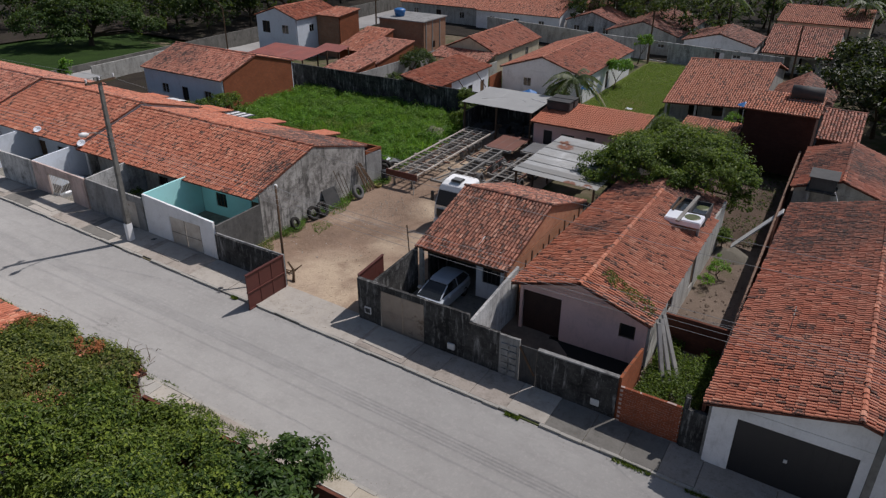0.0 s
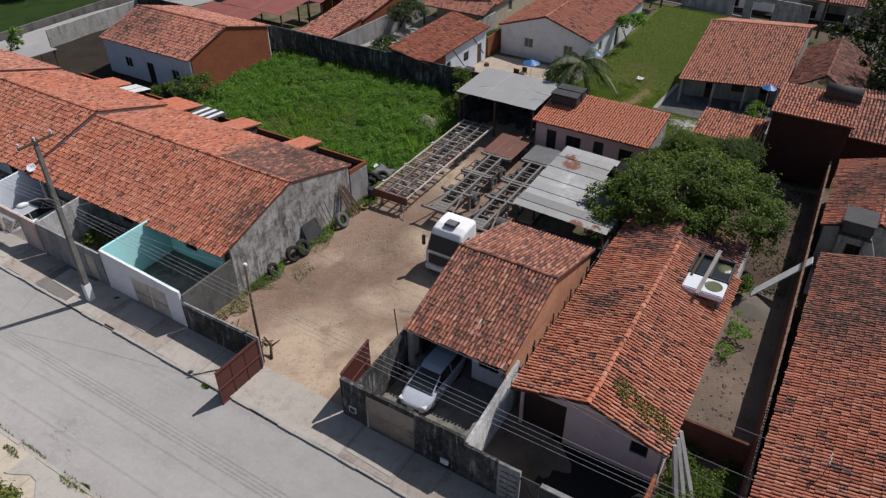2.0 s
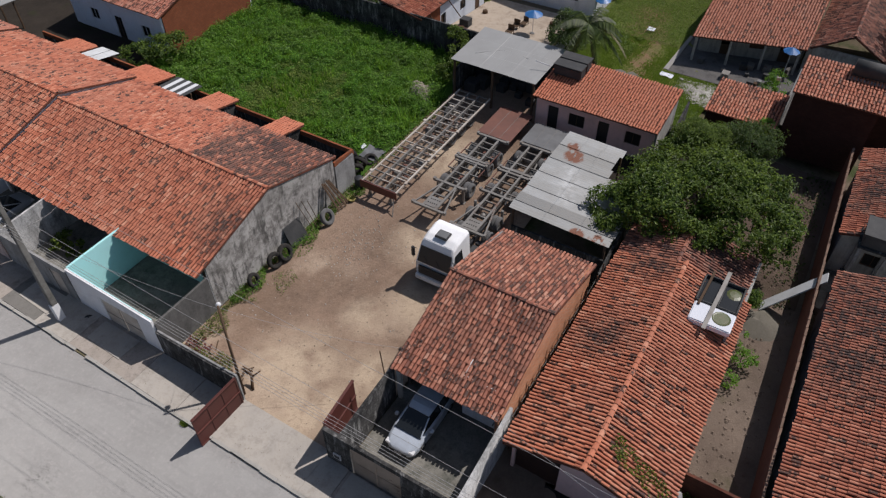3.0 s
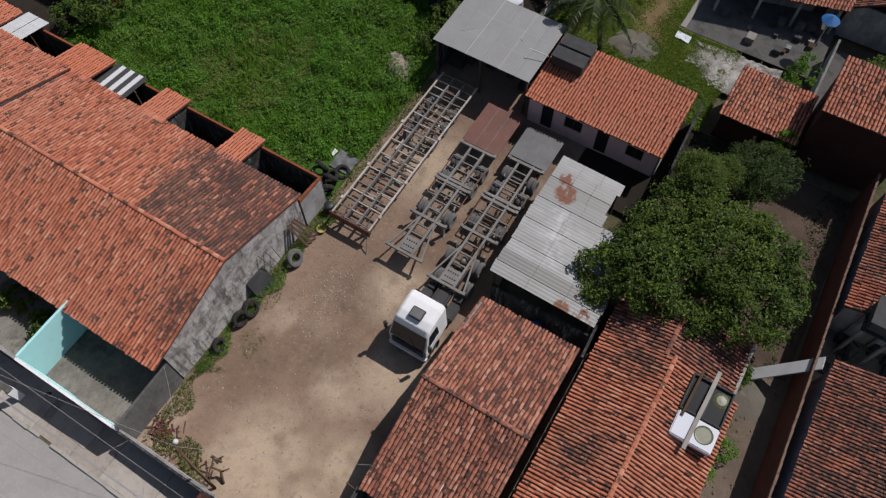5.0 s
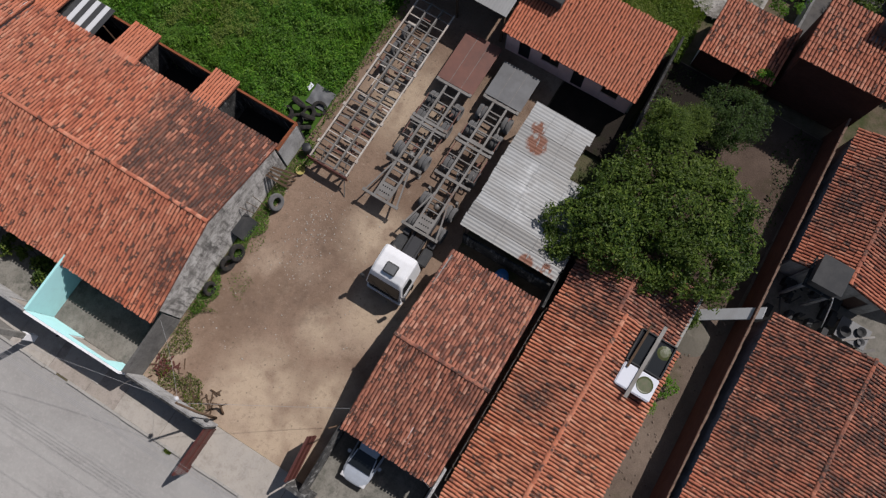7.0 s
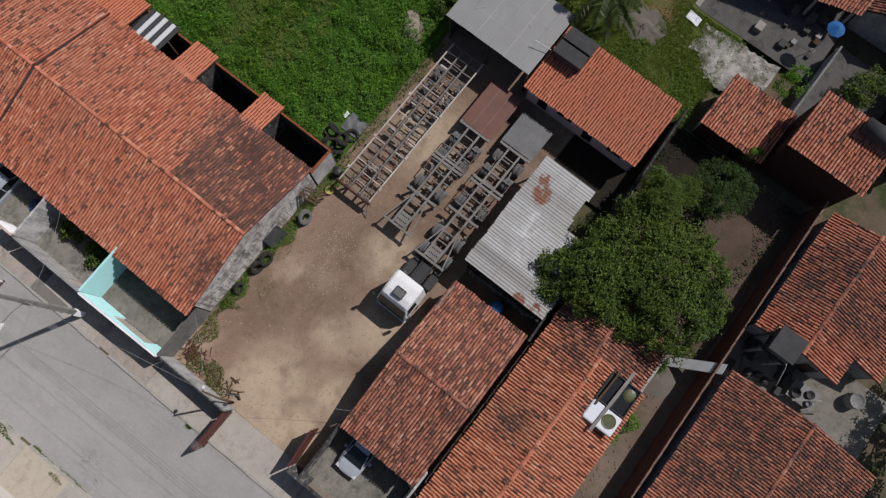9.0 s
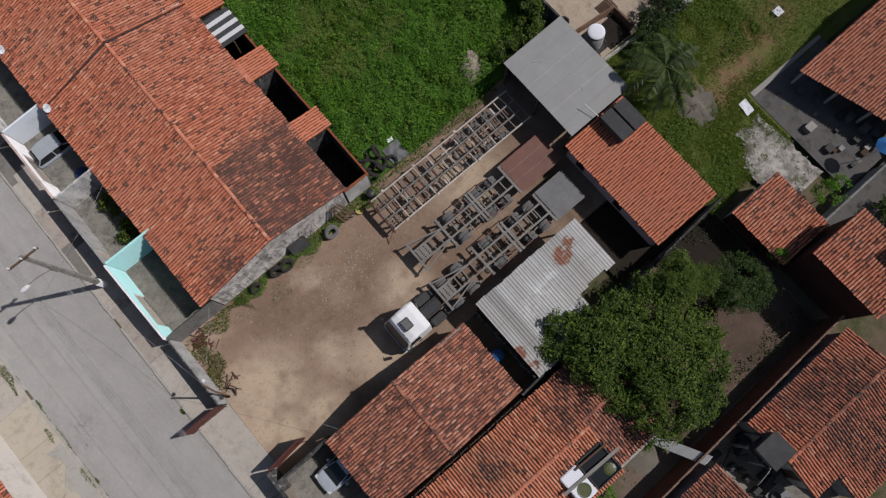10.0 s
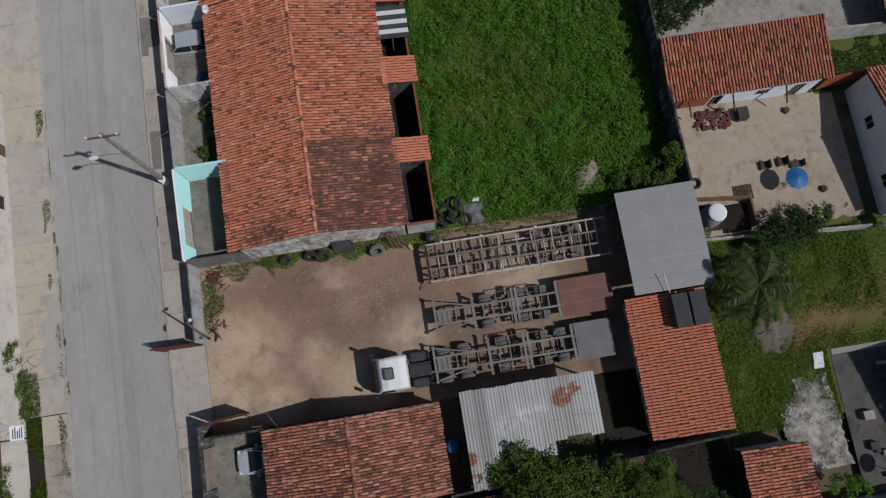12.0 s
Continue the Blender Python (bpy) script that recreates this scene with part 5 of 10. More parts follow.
# street wall and gates of the truck yard
wall("wall_yard_lining", (26.52, 25.58), (26.52, 30.9), -0.3, 2.2, P_GREY, 0.1, label="grey rendered inner face of the yard wall", category="wall", kind="structure")
wall("wall_yard_front", (26.42, 25.55), (26.42, 30.9), -0.3, 2.15, P_BLACK, 0.1, label="blackened street wall of the truck yard", category="wall", kind="structure")
def gate_leaf(name, hinge, tip, z0, z1, label):
    t = thing(name, (*hinge, z0), label, "gate", "yard gates")
    a, b = Vector((*hinge, 0)), Vector((*tip, 0))
    d = (b - a).normalized()
    n = Vector((-d.y, d.x, 0))
    sheet = Geo()
    q = [a + n * 0.012, b + n * 0.012, b - n * 0.012, a - n * 0.012]
    sheet.prism([(p.x, p.y) for p in q], z0 + 0.03, z1 - 0.03).ob("sheet", M_GATE, t)
    L = (b - a).length
    for s in (0.0, 0.33, 0.66, 1.0):
        p = a + d * (0.03 + (L - 0.06) * s)
        Geo().beam(p + Vector((0, 0, z0)) + n * 0.035, p + Vector((0, 0, z1)) + n * 0.035, 0.06, 0.05, n).ob("stile", M_GATE, t)
    for z in (z0 + 0.08, (z0 + z1) / 2, z1):
        for sgn in (1, -1):
            Geo().beam(a + n * 0.04 * sgn + Vector((0, 0, z)), b + n * 0.04 * sgn + Vector((0, 0, z)), 0.05, 0.06).ob("rail", M_GATE, t)
    return t
gate_leaf("yard_gate", (26.35, 25.5), (23.55, 25.55), 0.15, 2.3, "rust-red sheet-metal gate leaf swung out over the pavement")
gate_leaf("yard_gate", (26.45, 20.25), (29.0, 20.5), 0.15, 2.55, "rust-red sheet-metal gate leaf swung into the yard")
wall("wall_pillar", (26.3, 18.7), (26.3, 20.15), -0.6, 2.5, P_BLACK, 0.22, label="blackened gate pillar with a meter box", category="wall", kind="structure")
m = thing("meter_box", (26.16, 19.5, 0.6), "white electricity meter box in the wall", "meter box")
Geo().box(26.13, 26.185, 19.3, 19.72, 0.55, 0.95).ob("case", M_LAMP, m, bevel=0.01)
Geo().box(26.12, 26.132, 19.36, 19.66, 0.62, 0.88).ob("door", M_TANKD, m)
wall("wall_court_side", (26.45, 19.33), (30.6, 19.33), 0, 2.4, P_BLACK, 0.15, z2=2.6, label="blackened court wall beside the drive", category="wall", kind="structure")
gt = thing("drive_gate", (26.25, 17.4, -0.1), "closed pale brown sheet-metal double drive gate", "gate")
for ya in (16.06, 17.37):
    lf = Geo().box(26.235, 26.265, ya, ya + 1.29, -0.06, 2.14).ob("leaf", M_PALEG, gt, "weathered sheet leaf")
    for yy in (ya, ya + 1.25):
        Geo().box(26.215, 26.235, yy, yy + 0.04, -0.06, 2.14).ob("stile", M_PALEG, lf)
    for z in (-0.06, 1.0, 2.1):
        Geo().box(26.215, 26.235, ya + 0.04, ya + 1.25, z, z + 0.04).ob("rail", M_PALEG, lf)
wall("wall_lintel", (26.27, 16.03), (26.27, 18.68), 2.18, 2.5, P_BLACK, 0.16, label="blackened concrete lintel over the drive gate", category="wall", kind="structure")
wall("wall_street_black", (26.25, 13.45), (26.25, 16.02), -1.0, 2.5, P_BLACK, 0.15, label="tall blackened street wall with rain streaks", category="wall", kind="structure")
wall("wall_street_low", (26.25, 11.8), (26.25, 13.44), -1.0, 2.05, P_BLACK, 0.15, label="lower blackened street wall with rain streaks", category="wall", kind="structure")
wall("wall_vent", (26.25, 10.75), (26.25, 11.79), -1.0, 2.0, P_GREY, 0.13, label="grey wall with a grid of hollow blocks", category="wall", kind="structure")
vb = thing("vent_blocks", (26.15, 11.3, 0.2), "grid of grey hollow blocks set in the wall", "wall")
for k in range(2):
    for i in range(5):
        y, z = 10.86 + k * 0.44, -0.1 + i * 0.36
        Geo().box(26.12, 26.182, y, y + 0.36, z, z + 0.26).ob("block", P_GREY, vb)
dg = thing("wooden_gate", (26.25, 10.3, 0.1), "dark weathered plank gate", "gate")
for i in range(5):
    Geo().box(26.22, 26.27, 9.88 + i * 0.17, 10.04 + i * 0.17, -0.3, 1.75).ob("plank", M_TANKD, dg)
Geo().beam((26.205, 9.9, 0.3), (26.205, 10.7, 1.7), 0.03, 0.1).ob("brace", M_WOOD, dg)
wall("wall_street_old", (26.2, 6.0), (26.2, 9.8), -1.0, 1.8, P_BLACK, 0.15, label="old grey street wall with stains", category="wall", kind="structure")
Geo().box(26.09, 26.31, 5.98, 9.8, 1.803, 1.87).ob("wall_coping", P_GREY, None, "thin cement coping on the street wall", category="wall", kind="structure")
wall("wall_court_white", (26.35, 13.42), (31.4, 13.42), -1.0, 2.1, P_STAIN, 0.15, z2=2.7, label="whitewashed wall between two courts", category="wall", kind="structure")
for yy in (6.9, 14.4):
    m = thing("meter_box", (26.1, yy, 0.4), "small white meter box in the street wall", "meter box")
    Geo().box(26.08, 26.17, yy - 0.2, yy + 0.2, street_z(yy) + 0.42, street_z(yy) + 0.75).ob("case", M_LAMP, m, bevel=0.01)

# low house with the car port
ha = thing("low_house", (36, 16.5, 0), "small house with a weathered tile roof and car port", "house")
sl, rd = gable_y(30.35, 35.95, 41.7, 13.55, 19.3, 2.8, 4.45, 2.6)
roof(ha, sl, T_BROWN, 0.2, 0.36, rd, lambda x, y: x < 33.2 and y < 18.2, seed=11, label="weathered brown and orange tile roof")
wall("wall", (31.6, 13.75), (31.6, 16.0), 0, 3.15, P_WHITE, 0.15, [(0.75, 1.85, 1.0, 2.1)], ha, "white front wall")
window(ha, (31.6, 13.75 + 1.3, 1.55), "y", 1.08, 1.08, M_PLAST, 3)
wall("wall", (35.0, 16.05), (35.0, 19.1), 0, 3.9, P_WHITE, 0.12, (), ha)
wall("wall", (31.68, 16.0), (35.0, 16.0), 0, 3.2, P_WHITE, 0.12, (), ha, z2=4.1)
wall("wall", (31.6, 19.15), (41.4, 19.15), 0, 2.75, P_BLACK, 0.15, (), ha, "blackened long wall")
gable("gable", (30.6, 19.15), (41.4, 19.15), 2.78, 4.3, P_GREY, 0.15, 0.5, ha)
wall("wall", (30.6, 13.75), (41.4, 13.75), 0, 2.75, B_ORANGE, 0.15, (), ha, "bare orange brick side wall")
gable("gable", (30.6, 13.75), (41.4, 13.75), 2.78, 4.3, B_ORANGE, 0.15, 0.5, ha, "bare orange brick gable")
wall("wall", (41.4, 13.8), (41.4, 19.1), 0, 2.6, P_GREY, 0.15, (), ha)
Geo().box(30.65, 30.8, 18.95, 19.2, 0, 2.75).ob("post", P_DIRTY, ha)
Geo().box(30.62, 30.78, 13.9, 18.95, 2.5, 2.7).ob("beam", M_WOOD, ha)
Geo().box(30.5, 41.4, 13.86, 13.92, 2.0, 2.02).ob("ledge", P_GREY, ha)

# pink house with its ridge towards the street
hp = thing("pink_house", (38, 9.4, 0), "pink house with an orange tile roof and open garage", "house")
sl, rd = gable_x(5.75, 9.35, 12.95, 29.6, 43.3, 2.5, 3.72, 2.7)
s2, r2 = gable_x(6.1, 9.8, 12.95, 43.32, 46.9, 2.4, 3.5, 2.6)
roof(hp, sl, T_SPOT, 0.2, 0.37, rd, lambda x, y: x < 34.3 and y < 9.3, seed=21, label="orange tile roof with slipped dark tiles")
roof(hp, s2, T_BROWN, 0.2, 0.37, r2, seed=22, label="older lower part of the tile roof")
wall("wall", (30.45, 6.05), (30.45, 12.75), -1.0, 2.62, P_PINK, 0.15, [(0.55, 1.35, 1.0, 1.8), (4.4, 6.55, -0.34, 2.1)], hp, "pink front wall with a window and a garage")
gable("gable", (30.45, 6.05), (30.45, 12.75), 2.64, 3.62, P_PINK, 0.15, 0.49, hp, "pink front gable")
window(hp, (30.47, 7.0, 1.4), "y", 0.78, 0.78, M_WOOD, 0, pane=M_DARK)
Geo().box(34.2, 34.3, 10.2, 12.6, -0.4, 2.6).box(30.55, 34.2, 10.2, 10.3, -0.4, 2.6).ob("partition", P_PINK, hp)
Geo().box(30.56, 30.62, 10.46, 12.58, -0.34, 2.09).ob("garage_door", M_BROWND, hp, "dark brown garage door")
wall("wall", (30.5, 12.72), (46.7, 12.72), -1.0, 2.6, P_GREY, 0.15, (), hp)
wall("wall", (30.5, 6.0), (46.7, 6.0), -1.0, 2.45, P_DIRTY, 0.15, [(3.0, 4.0, 1.0, 1.9), (8.0, 8.9, 0.05, 2.0)], hp, "stained whitewashed side wall")
window(hp, (34.0, 6.0, 1.45), "x", 0.98, 0.88, M_WOOD, 1)
Geo().box(38.51, 39.39, 5.98, 6.03, 0.05, 1.99).ob("door", M_WOOD, hp)
wall("wall", (46.6, 6.1), (46.6, 12.65), -1.0, 2.4, P_GREY, 0.15, (), hp)
gable("gable", (46.6, 6.1), (46.6, 12.65), 2.42, 3.35, P_GREY, 0.15, 0.5, hp)
wt = thing("roof_tanks", (41.6, 6.9, 2.6), "old white and black water tubs under planks on the roof", "water tank")
Geo().box(39.85, 41.15, 6.15, 8.2, 3.22, 3.58).ob("white_tub", M_CLOTH, wt, "white plastic tub with a cut lid", bevel=0.05)
Geo().lathe((40.55, 6.75, 3.58), (0, 0, 1), [(0.0, 0.012), (0.36, 0.012), (0.42, 0.02), (0.46, 0.0), (0.0, 0.0)], 18).ob("opening", M_ALGAE, wt, "round opening with green-brown scum")
for y0 in (6.15, 7.22):
    g = Geo().box(41.22, 43.2, y0, y0 + 1.02, 3.05, 3.15).box(41.22, 41.3, y0, y0 + 1.02, 3.15, 3.6).box(43.12, 43.2, y0, y0 + 1.02, 3.15, 3.6).box(41.3, 43.12, y0, y0 + 0.08, 3.15, 3.6).box(41.3, 43.12, y0 + 0.94, y0 + 1.02, 3.15, 3.6)
    g.ob("black_tub", M_TANKD, wt, "black tub with rain water", bevel=0.02)
    Geo().box(41.31, 43.11, y0 + 0.09, y0 + 0.93, 3.16, 3.42).ob("water", M_GLASS, wt)
Geo().lathe((42.6, 6.6, 3.42), (0, 0, 1), [(0.0, 0.05), (0.25, 0.04), (0.4, 0.0), (0.0, 0.0)], 10).ob("scum", M_ALGAE, wt, "green water plants in the black tub")
Geo().beam((39.45, 7.35, 3.68), (43.85, 7.2, 3.65), 0.2, 0.09).ob("plank", M_STEEL, wt)
Geo().beam((40.9, 8.0, 3.68), (43.5, 7.9, 3.65), 0.12, 0.09).ob("plank", M_WOOD, wt)
for x, y in ((40.1, 6.25), (43.0, 6.25), (41.6, 6.25)):
    Geo().box(x - 0.07, x + 0.07, y - 0.07, y + 0.07, 2.3, 3.04 if x > 41.2 else 3.21).ob("prop", P_GREY, wt)

# side yard of the pink house
bw = wall("wall_brick_front", (26.15, 3.15), (26.15, 5.88), -0.7, -0.45, P_GREY, 0.16, label="low bare brick street wall", category="wall", kind="structure")
wall("wall_pier", (26.1, 2.2), (26.1, 3.08), -1.0, 1.5, P_BLACK, 0.2, label="blackened stub of wall", category="wall", kind="structure")
Geo().box(26.05, 26.3, 2.95, 3.15, -0.7, 2.05).ob("wall_post", P_BLACK, None, "blackened wall post", category="wall", kind="structure")
wall("wall_brick_side", (26.3, 5.95), (29.6, 5.95), -1.0, 1.75, B_RED, 0.13, label="raw brick wall with a gap", z2=1.3, category="wall", kind="structure")
wall("wall_yard_cross", (33.2, 2.75), (33.2, 5.85), -1.0, 1.35, B_DARK, 0.14, label="dark brick wall across the side yard", category="wall", kind="structure")
wall("wall_long", (26.3, 2.42), (61.0, 3.3), -1.0, 2.0, B_DARK, 0.14, label="long dark brick boundary wall", category="wall", kind="structure")
g = Geo()
rng = random.Random(4)
for i in range(58):
    x = 26.3 + i * 0.6
    y = 2.42 + (x - 26.3) * 0.02536
    g.box(x, x + 0.58, y - 0.06 + rng.uniform(-0.015, 0.015), y + 0.05, 2.003, 2.06 + rng.uniform(0, 0.03))
g.ob("wall_long_coping", M_COPE, None, "uneven cement coping on the long wall", category="wall", kind="structure")
rp = thing("leaning_slab", (47.2, 3.8, 0), "pale slab leaning from the ground to the long wall", "slab")
Geo().slab((46.2, 5.05, -0.5), (46.95, 5.1, -0.5), (48.15, 2.6, 2.16), (47.4, 2.55, 2.16), 0.07).ob("plate", M_CANOPY, rp, bevel=0.01)
pf = thing("picket_fence", (36, 13.2, 0), "thin old wooden pickets and wires between two houses", "fence")
for i in range(15):
    x = 30.9 + i * 0.75
    Geo().beam((x, 13.16, 0), (x + 0.04, 13.14, 2.75 + 0.25 * ((i * 7) % 3)), 0.06, 0.05).ob("picket", M_WOOD, pf)
for z in (1.1, 2.1, 2.7):
    Geo().tube([(30.9, 13.17, z), (36, 13.17, z - 0.04), (41.4, 13.17, z)], 0.012, 5).ob("strand", M_STEEL, pf)
pl = thing("leaning_columns", (29.8, 5.0, 0), "three grey concrete posts leaning on the pink house", "posts")
for i in range(3):
    Geo().beam((29.5 + i * 0.35, 4.7 - i * 0.28, -0.45), (30.7 + i * 0.45, 5.62, 2.2), 0.2, 0.17).ob("post", M_POSTC, pl, bevel=0.015)

# large house by the street with the black garage door
hc = thing("garage_house", (36, -2.7, 0), "wide house with a spotted tile roof and black garage door", "house")
sl, rd = gable_x(-7.9, -2.85, 2.35, 25.15, 47.95, 2.7, 4.05, 2.7)
roof(hc, sl, T_GARAGE, 0.19, 0.37, rd, lambda x, y: x < 28.6 and y > -2.6, seed=31, label="broad orange tile roof, many tiles blackened")
wall("wall", (25.8, -7.6), (25.8, 2.05), -1.0, 2.55, P_WHITE, 0.15, [(2.0, 3.2, 0.7, 1.8), (4.35, 8.65, -0.66, 2.1)], hc, "white street front")
gable("gable", (25.8, -7.6), (25.8, 2.05), 2.57, 3.85, P_WHITE, 0.15, 0.5, hc)
gd = Geo().box(25.80, 25.84, -3.24, 1.04, -0.66, 2.09).ob("garage_door", M_PLAST, hc, "black sheet garage door")
for i in range(9):
    Geo().box(25.785, 25.80, -3.2 + i * 0.47, -3.16 + i * 0.47, -0.64, 2.07).ob("rib", M_PLAST, gd)
Geo().box(25.76, 25.80, -1.0, -0.86, 0.75, 0.9).ob("lock", M_LAMP, gd)
wall("wall", (25.9, 2.1), (47.7, 2.1), -1.0, 2.6, P_GREY, 0.15, (), hc)
wall("wall", (25.9, -7.6), (47.7, -7.6), -1.0, 2.6, P_GREY, 0.15, (), hc)
wall("wall", (47.6, -7.5), (47.6, 2.0), -1.0, 2.6, P_DIRTY, 0.15, [(4.0, 4.9, 0.1, 2.1)], hc)
gable("gable", (47.6, -7.5), (47.6, 2.0), 2.62, 3.85, P_DIRTY, 0.15, 0.5, hc)
Geo().tube([(31.2, 0.2, 3.2), (31.25, 0.2, 4.6)], 0.02, 6).box(31.0, 31.5, 0.18, 0.22, 4.3, 4.33).box(31.05, 31.45, 0.18, 0.22, 4.5, 4.53).ob("aerial", M_STEEL, hc, "thin roof aerial")

# house behind it, with a tank stand in the court between
hd = thing("back_house", (55.8, 0, 0), "small back house with a dark stained tile roof", "house")
sl, rd = gable_x(-3.15, -0.2, 2.75, 51.1, 60.4, 2.6, 3.6, 2.65)
sl[0] = ((51.1, -3.15, 2.6), (53.1, -3.15, 2.6), (51.1, -0.2, 3.6), (53.1, -0.2, 3.6))
sl.append(((53.12, -5.6, 1.76), (60.4, -5.6, 1.76), (53.12, -0.2, 3.6), (60.4, -0.2, 3.6)))
roof(hd, sl, T_STAINED, 0.2, 0.37, rd, seed=41, label="stained tile roof with a pale ridge")
wall("wall", (51.5, -2.9), (51.5, 2.55), -1.0, 2.5, P_DIRTY, 0.15, [(0.6, 1.5, -0.3, 1.8), (2.9, 4.0, 0.8, 1.7)], hd)
gable("gable", (51.5, -2.9), (51.5, 2.55), 2.52, 3.42, P_DIRTY, 0.15, 0.5, hd)
Geo().box(51.48, 51.53, -2.29, -1.41, -0.28, 1.79).ob("door", M_BROWND, hd, "dark brown back door")
window(hd, (51.5, 0.55, 1.25), "y", 1.08, 0.88, M_WOOD, 1, pane=M_DARK)
wall("wall", (51.6, 2.5), (60.2, 2.5), -1.0, 2.55, P_GREY, 0.15, (), hd)
wall("wall", (51.6, -2.9), (53.2, -2.9), -1.0, 2.5, P_GREY, 0.15, (), hd)
wall("wall", (53.3, -5.3), (60.2, -5.3), -1.0, 1.75, P_GREY, 0.15, (), hd)
wall("wall", (53.3, -5.2), (53.3, -3.0), -1.0, 1.75, P_GREY, 0.15, (), hd, z2=2.5)
wall("wall", (60.15, -2.8), (60.15, 2.4), -1.0, 2.5, P_GREY, 0.15, (), hd)
gable("gable", (60.15, -2.8), (60.15, 2.4), 2.52, 3.42, P_GREY, 0.15, 0.5, hd)
ts = thing("tank_stand", (51, 0.9, -0.3), "dark water tank on a concrete stand in the court", "water tank")
for x in (50.2, 51.3):
    for y in (0.2, 1.6):
        Geo().box(x - 0.08, x + 0.08, y - 0.08, y + 0.08, -0.3, 2.95).ob("column", P_GREY, ts)
Geo().box(50.0, 51.85, 0.0, 1.8, 2.95, 3.07).ob("platform", P_BLACK, ts, bevel=0.02)
Geo().box(50.12, 51.72, 0.12, 1.68, 3.075, 3.95).ob("tank", M_TANKD, ts, "dark grey lidded tank", bevel=0.06)
Geo().slab((50.05, 0.03, 3.96), (51.8, 0.03, 4.04), (51.8, 1.78, 4.04), (50.05, 1.78, 3.96), 0.06).ob("lid", M_TANKD, ts, "dark sheet lid", bevel=0.01)
Geo().tube([(50.1, 0.1, 3.2), (50.0, -0.2, 2.6), (49.45, -1.38, -0.25)], 0.03, 6).ob("pipe", M_LAMP, ts, "pale feed pipe")
Geo().box(47.98, 48.75, -1.9, 1.2, -0.35, -0.12).ob("court_ledge", M_KERB, None, "pale concrete ledge along the house wall", bevel=0.015, category="ledge", kind="structure")

cl = thing("court_scrap", (50.2, -1.2, 0.05), "dark heap of boards, frames and crates under the tank", "scrap", kind="stuff")
g = Geo()
for i in range(30):
    x, y, z, q = rng.uniform(48.9, 51.2), rng.uniform(-1.6, 2.1), rng.uniform(-0.2, 0.3), rng.uniform(0.12, 0.4)
    if i % 3:
        g.box(x - q, x + q, y - q * 0.6, y + q * 0.6, -0.3, z + 0.1)
    else:
        a = rng.uniform(0, 6.28)
        g.beam((x - q * 2 * math.cos(a), y - q * 2 * math.sin(a), z), (x + q * 2 * math.cos(a), y + q * 2 * math.sin(a), z + 0.25), 0.08, 0.05)
g.ob("boards", M_TANKD, cl, bevel=0.01)
wb = thing("wash_bench", (50.0, -2.6, -0.3), "cluttered wash bench with basins in the back court", "bench")
for x, y in ((49.5, -2.0), (50.5, -2.0), (49.5, -3.5), (50.5, -3.5)):
    Geo().box(x - 0.04, x + 0.04, y - 0.04, y + 0.04, -0.3, 0.42).ob("leg", M_WOOD, wb)
Geo().box(49.35, 50.65, -3.7, -1.85, 0.42, 0.48).ob("top", M_PLATE, wb, bevel=0.01)
for x, y, r, m in ((49.8, -2.3, 0.3, M_TANKD), (50.25, -3.1, 0.26, M_TANKD), (49.7, -3.3, 0.2, M_PLATE)):
    Geo().lathe((x, y, 0.48), (0, 0, 1), [(0.0, 0.03), (r * 0.75, 0.03), (r, 0.2), (r + 0.03, 0.2), (r * 0.8, 0.0), (0.0, 0.0)], 16).ob("basin", m, wb, smooth=True)
Geo().beam((49.0, -3.3, -0.2), (49.9, -4.4, 0.15), 0.18, 0.03).beam((49.3, -2.4, 0.5), (50.4, -3.9, 0.62), 0.12, 0.03).ob("board", M_STEEL, wb)
dr = thing("drum", (51.8, -5.7, -0.3), "grey concrete drum in the back court", "drum")
Geo().lathe((51.8, -5.7, -0.3), (0, 0, 1), [(0.0, 0.86), (0.42, 0.86), (0.46, 0.95), (0.5, 0.95), (0.52, 0.86), (0.52, 0.0), (0.0, 0.0)], 22).ob("body", P_GREY, dr, smooth=True)

# workers' hut and the open shed at the yard's end
hh = thing("hut", (57.4, 19.2, 0), "narrow hut with a fresh orange tile roof", "house")
roof(hh, [((54.85, 23.8, 2.75), (54.85, 14.65, 2.75), (59.95, 23.8, 3.35), (59.95, 14.65, 3.35))], T_CLEAN, 0.2, 0.4, seed=51, label="fresh even orange tile roof")
wall("wall", (55.45, 14.9), (55.45, 23.6), 0, 2.72, P_PINK, 0.15, [(0.9, 2.0, 0.95, 1.95), (3.2, 4.0, 0.05, 2.05), (5.0, 6.2, 0.95, 1.95), (7.0, 7.8, 0.05, 2.05)], hh, "stained pinkish front wall")
for s0, s1, z0, z1 in ((0.9, 2.0, 0.95, 1.95), (5.0, 6.2, 0.95, 1.95)):
    window(hh, (55.47, 14.9 + (s0 + s1) / 2, (z0 + z1) / 2), "y", s1 - s0 - 0.02, z1 - z0 - 0.02, M_WOOD, 1, pane=M_DARK)
for s0, s1 in ((3.2, 4.0), (7.0, 7.8)):
    Geo().box(55.47, 55.5, 14.91 + s0, 14.89 + s1, 0.05, 2.04).ob("door", M_PLAST, hh, "dark door")
wall("wall", (59.7, 14.9), (59.7, 23.6), -0.3, 3.25, P_DIRTY, 0.15, (), hh)
wall("wall", (55.5, 14.85), (59.7, 14.85), -0.2, 2.74, P_DIRTY, 0.15, (), hh, z2=3.22)
wall("wall", (55.5, 23.62), (59.7, 23.62), -0.2, 2.74, P_GREY, 0.15, (), hh, z2=3.22)
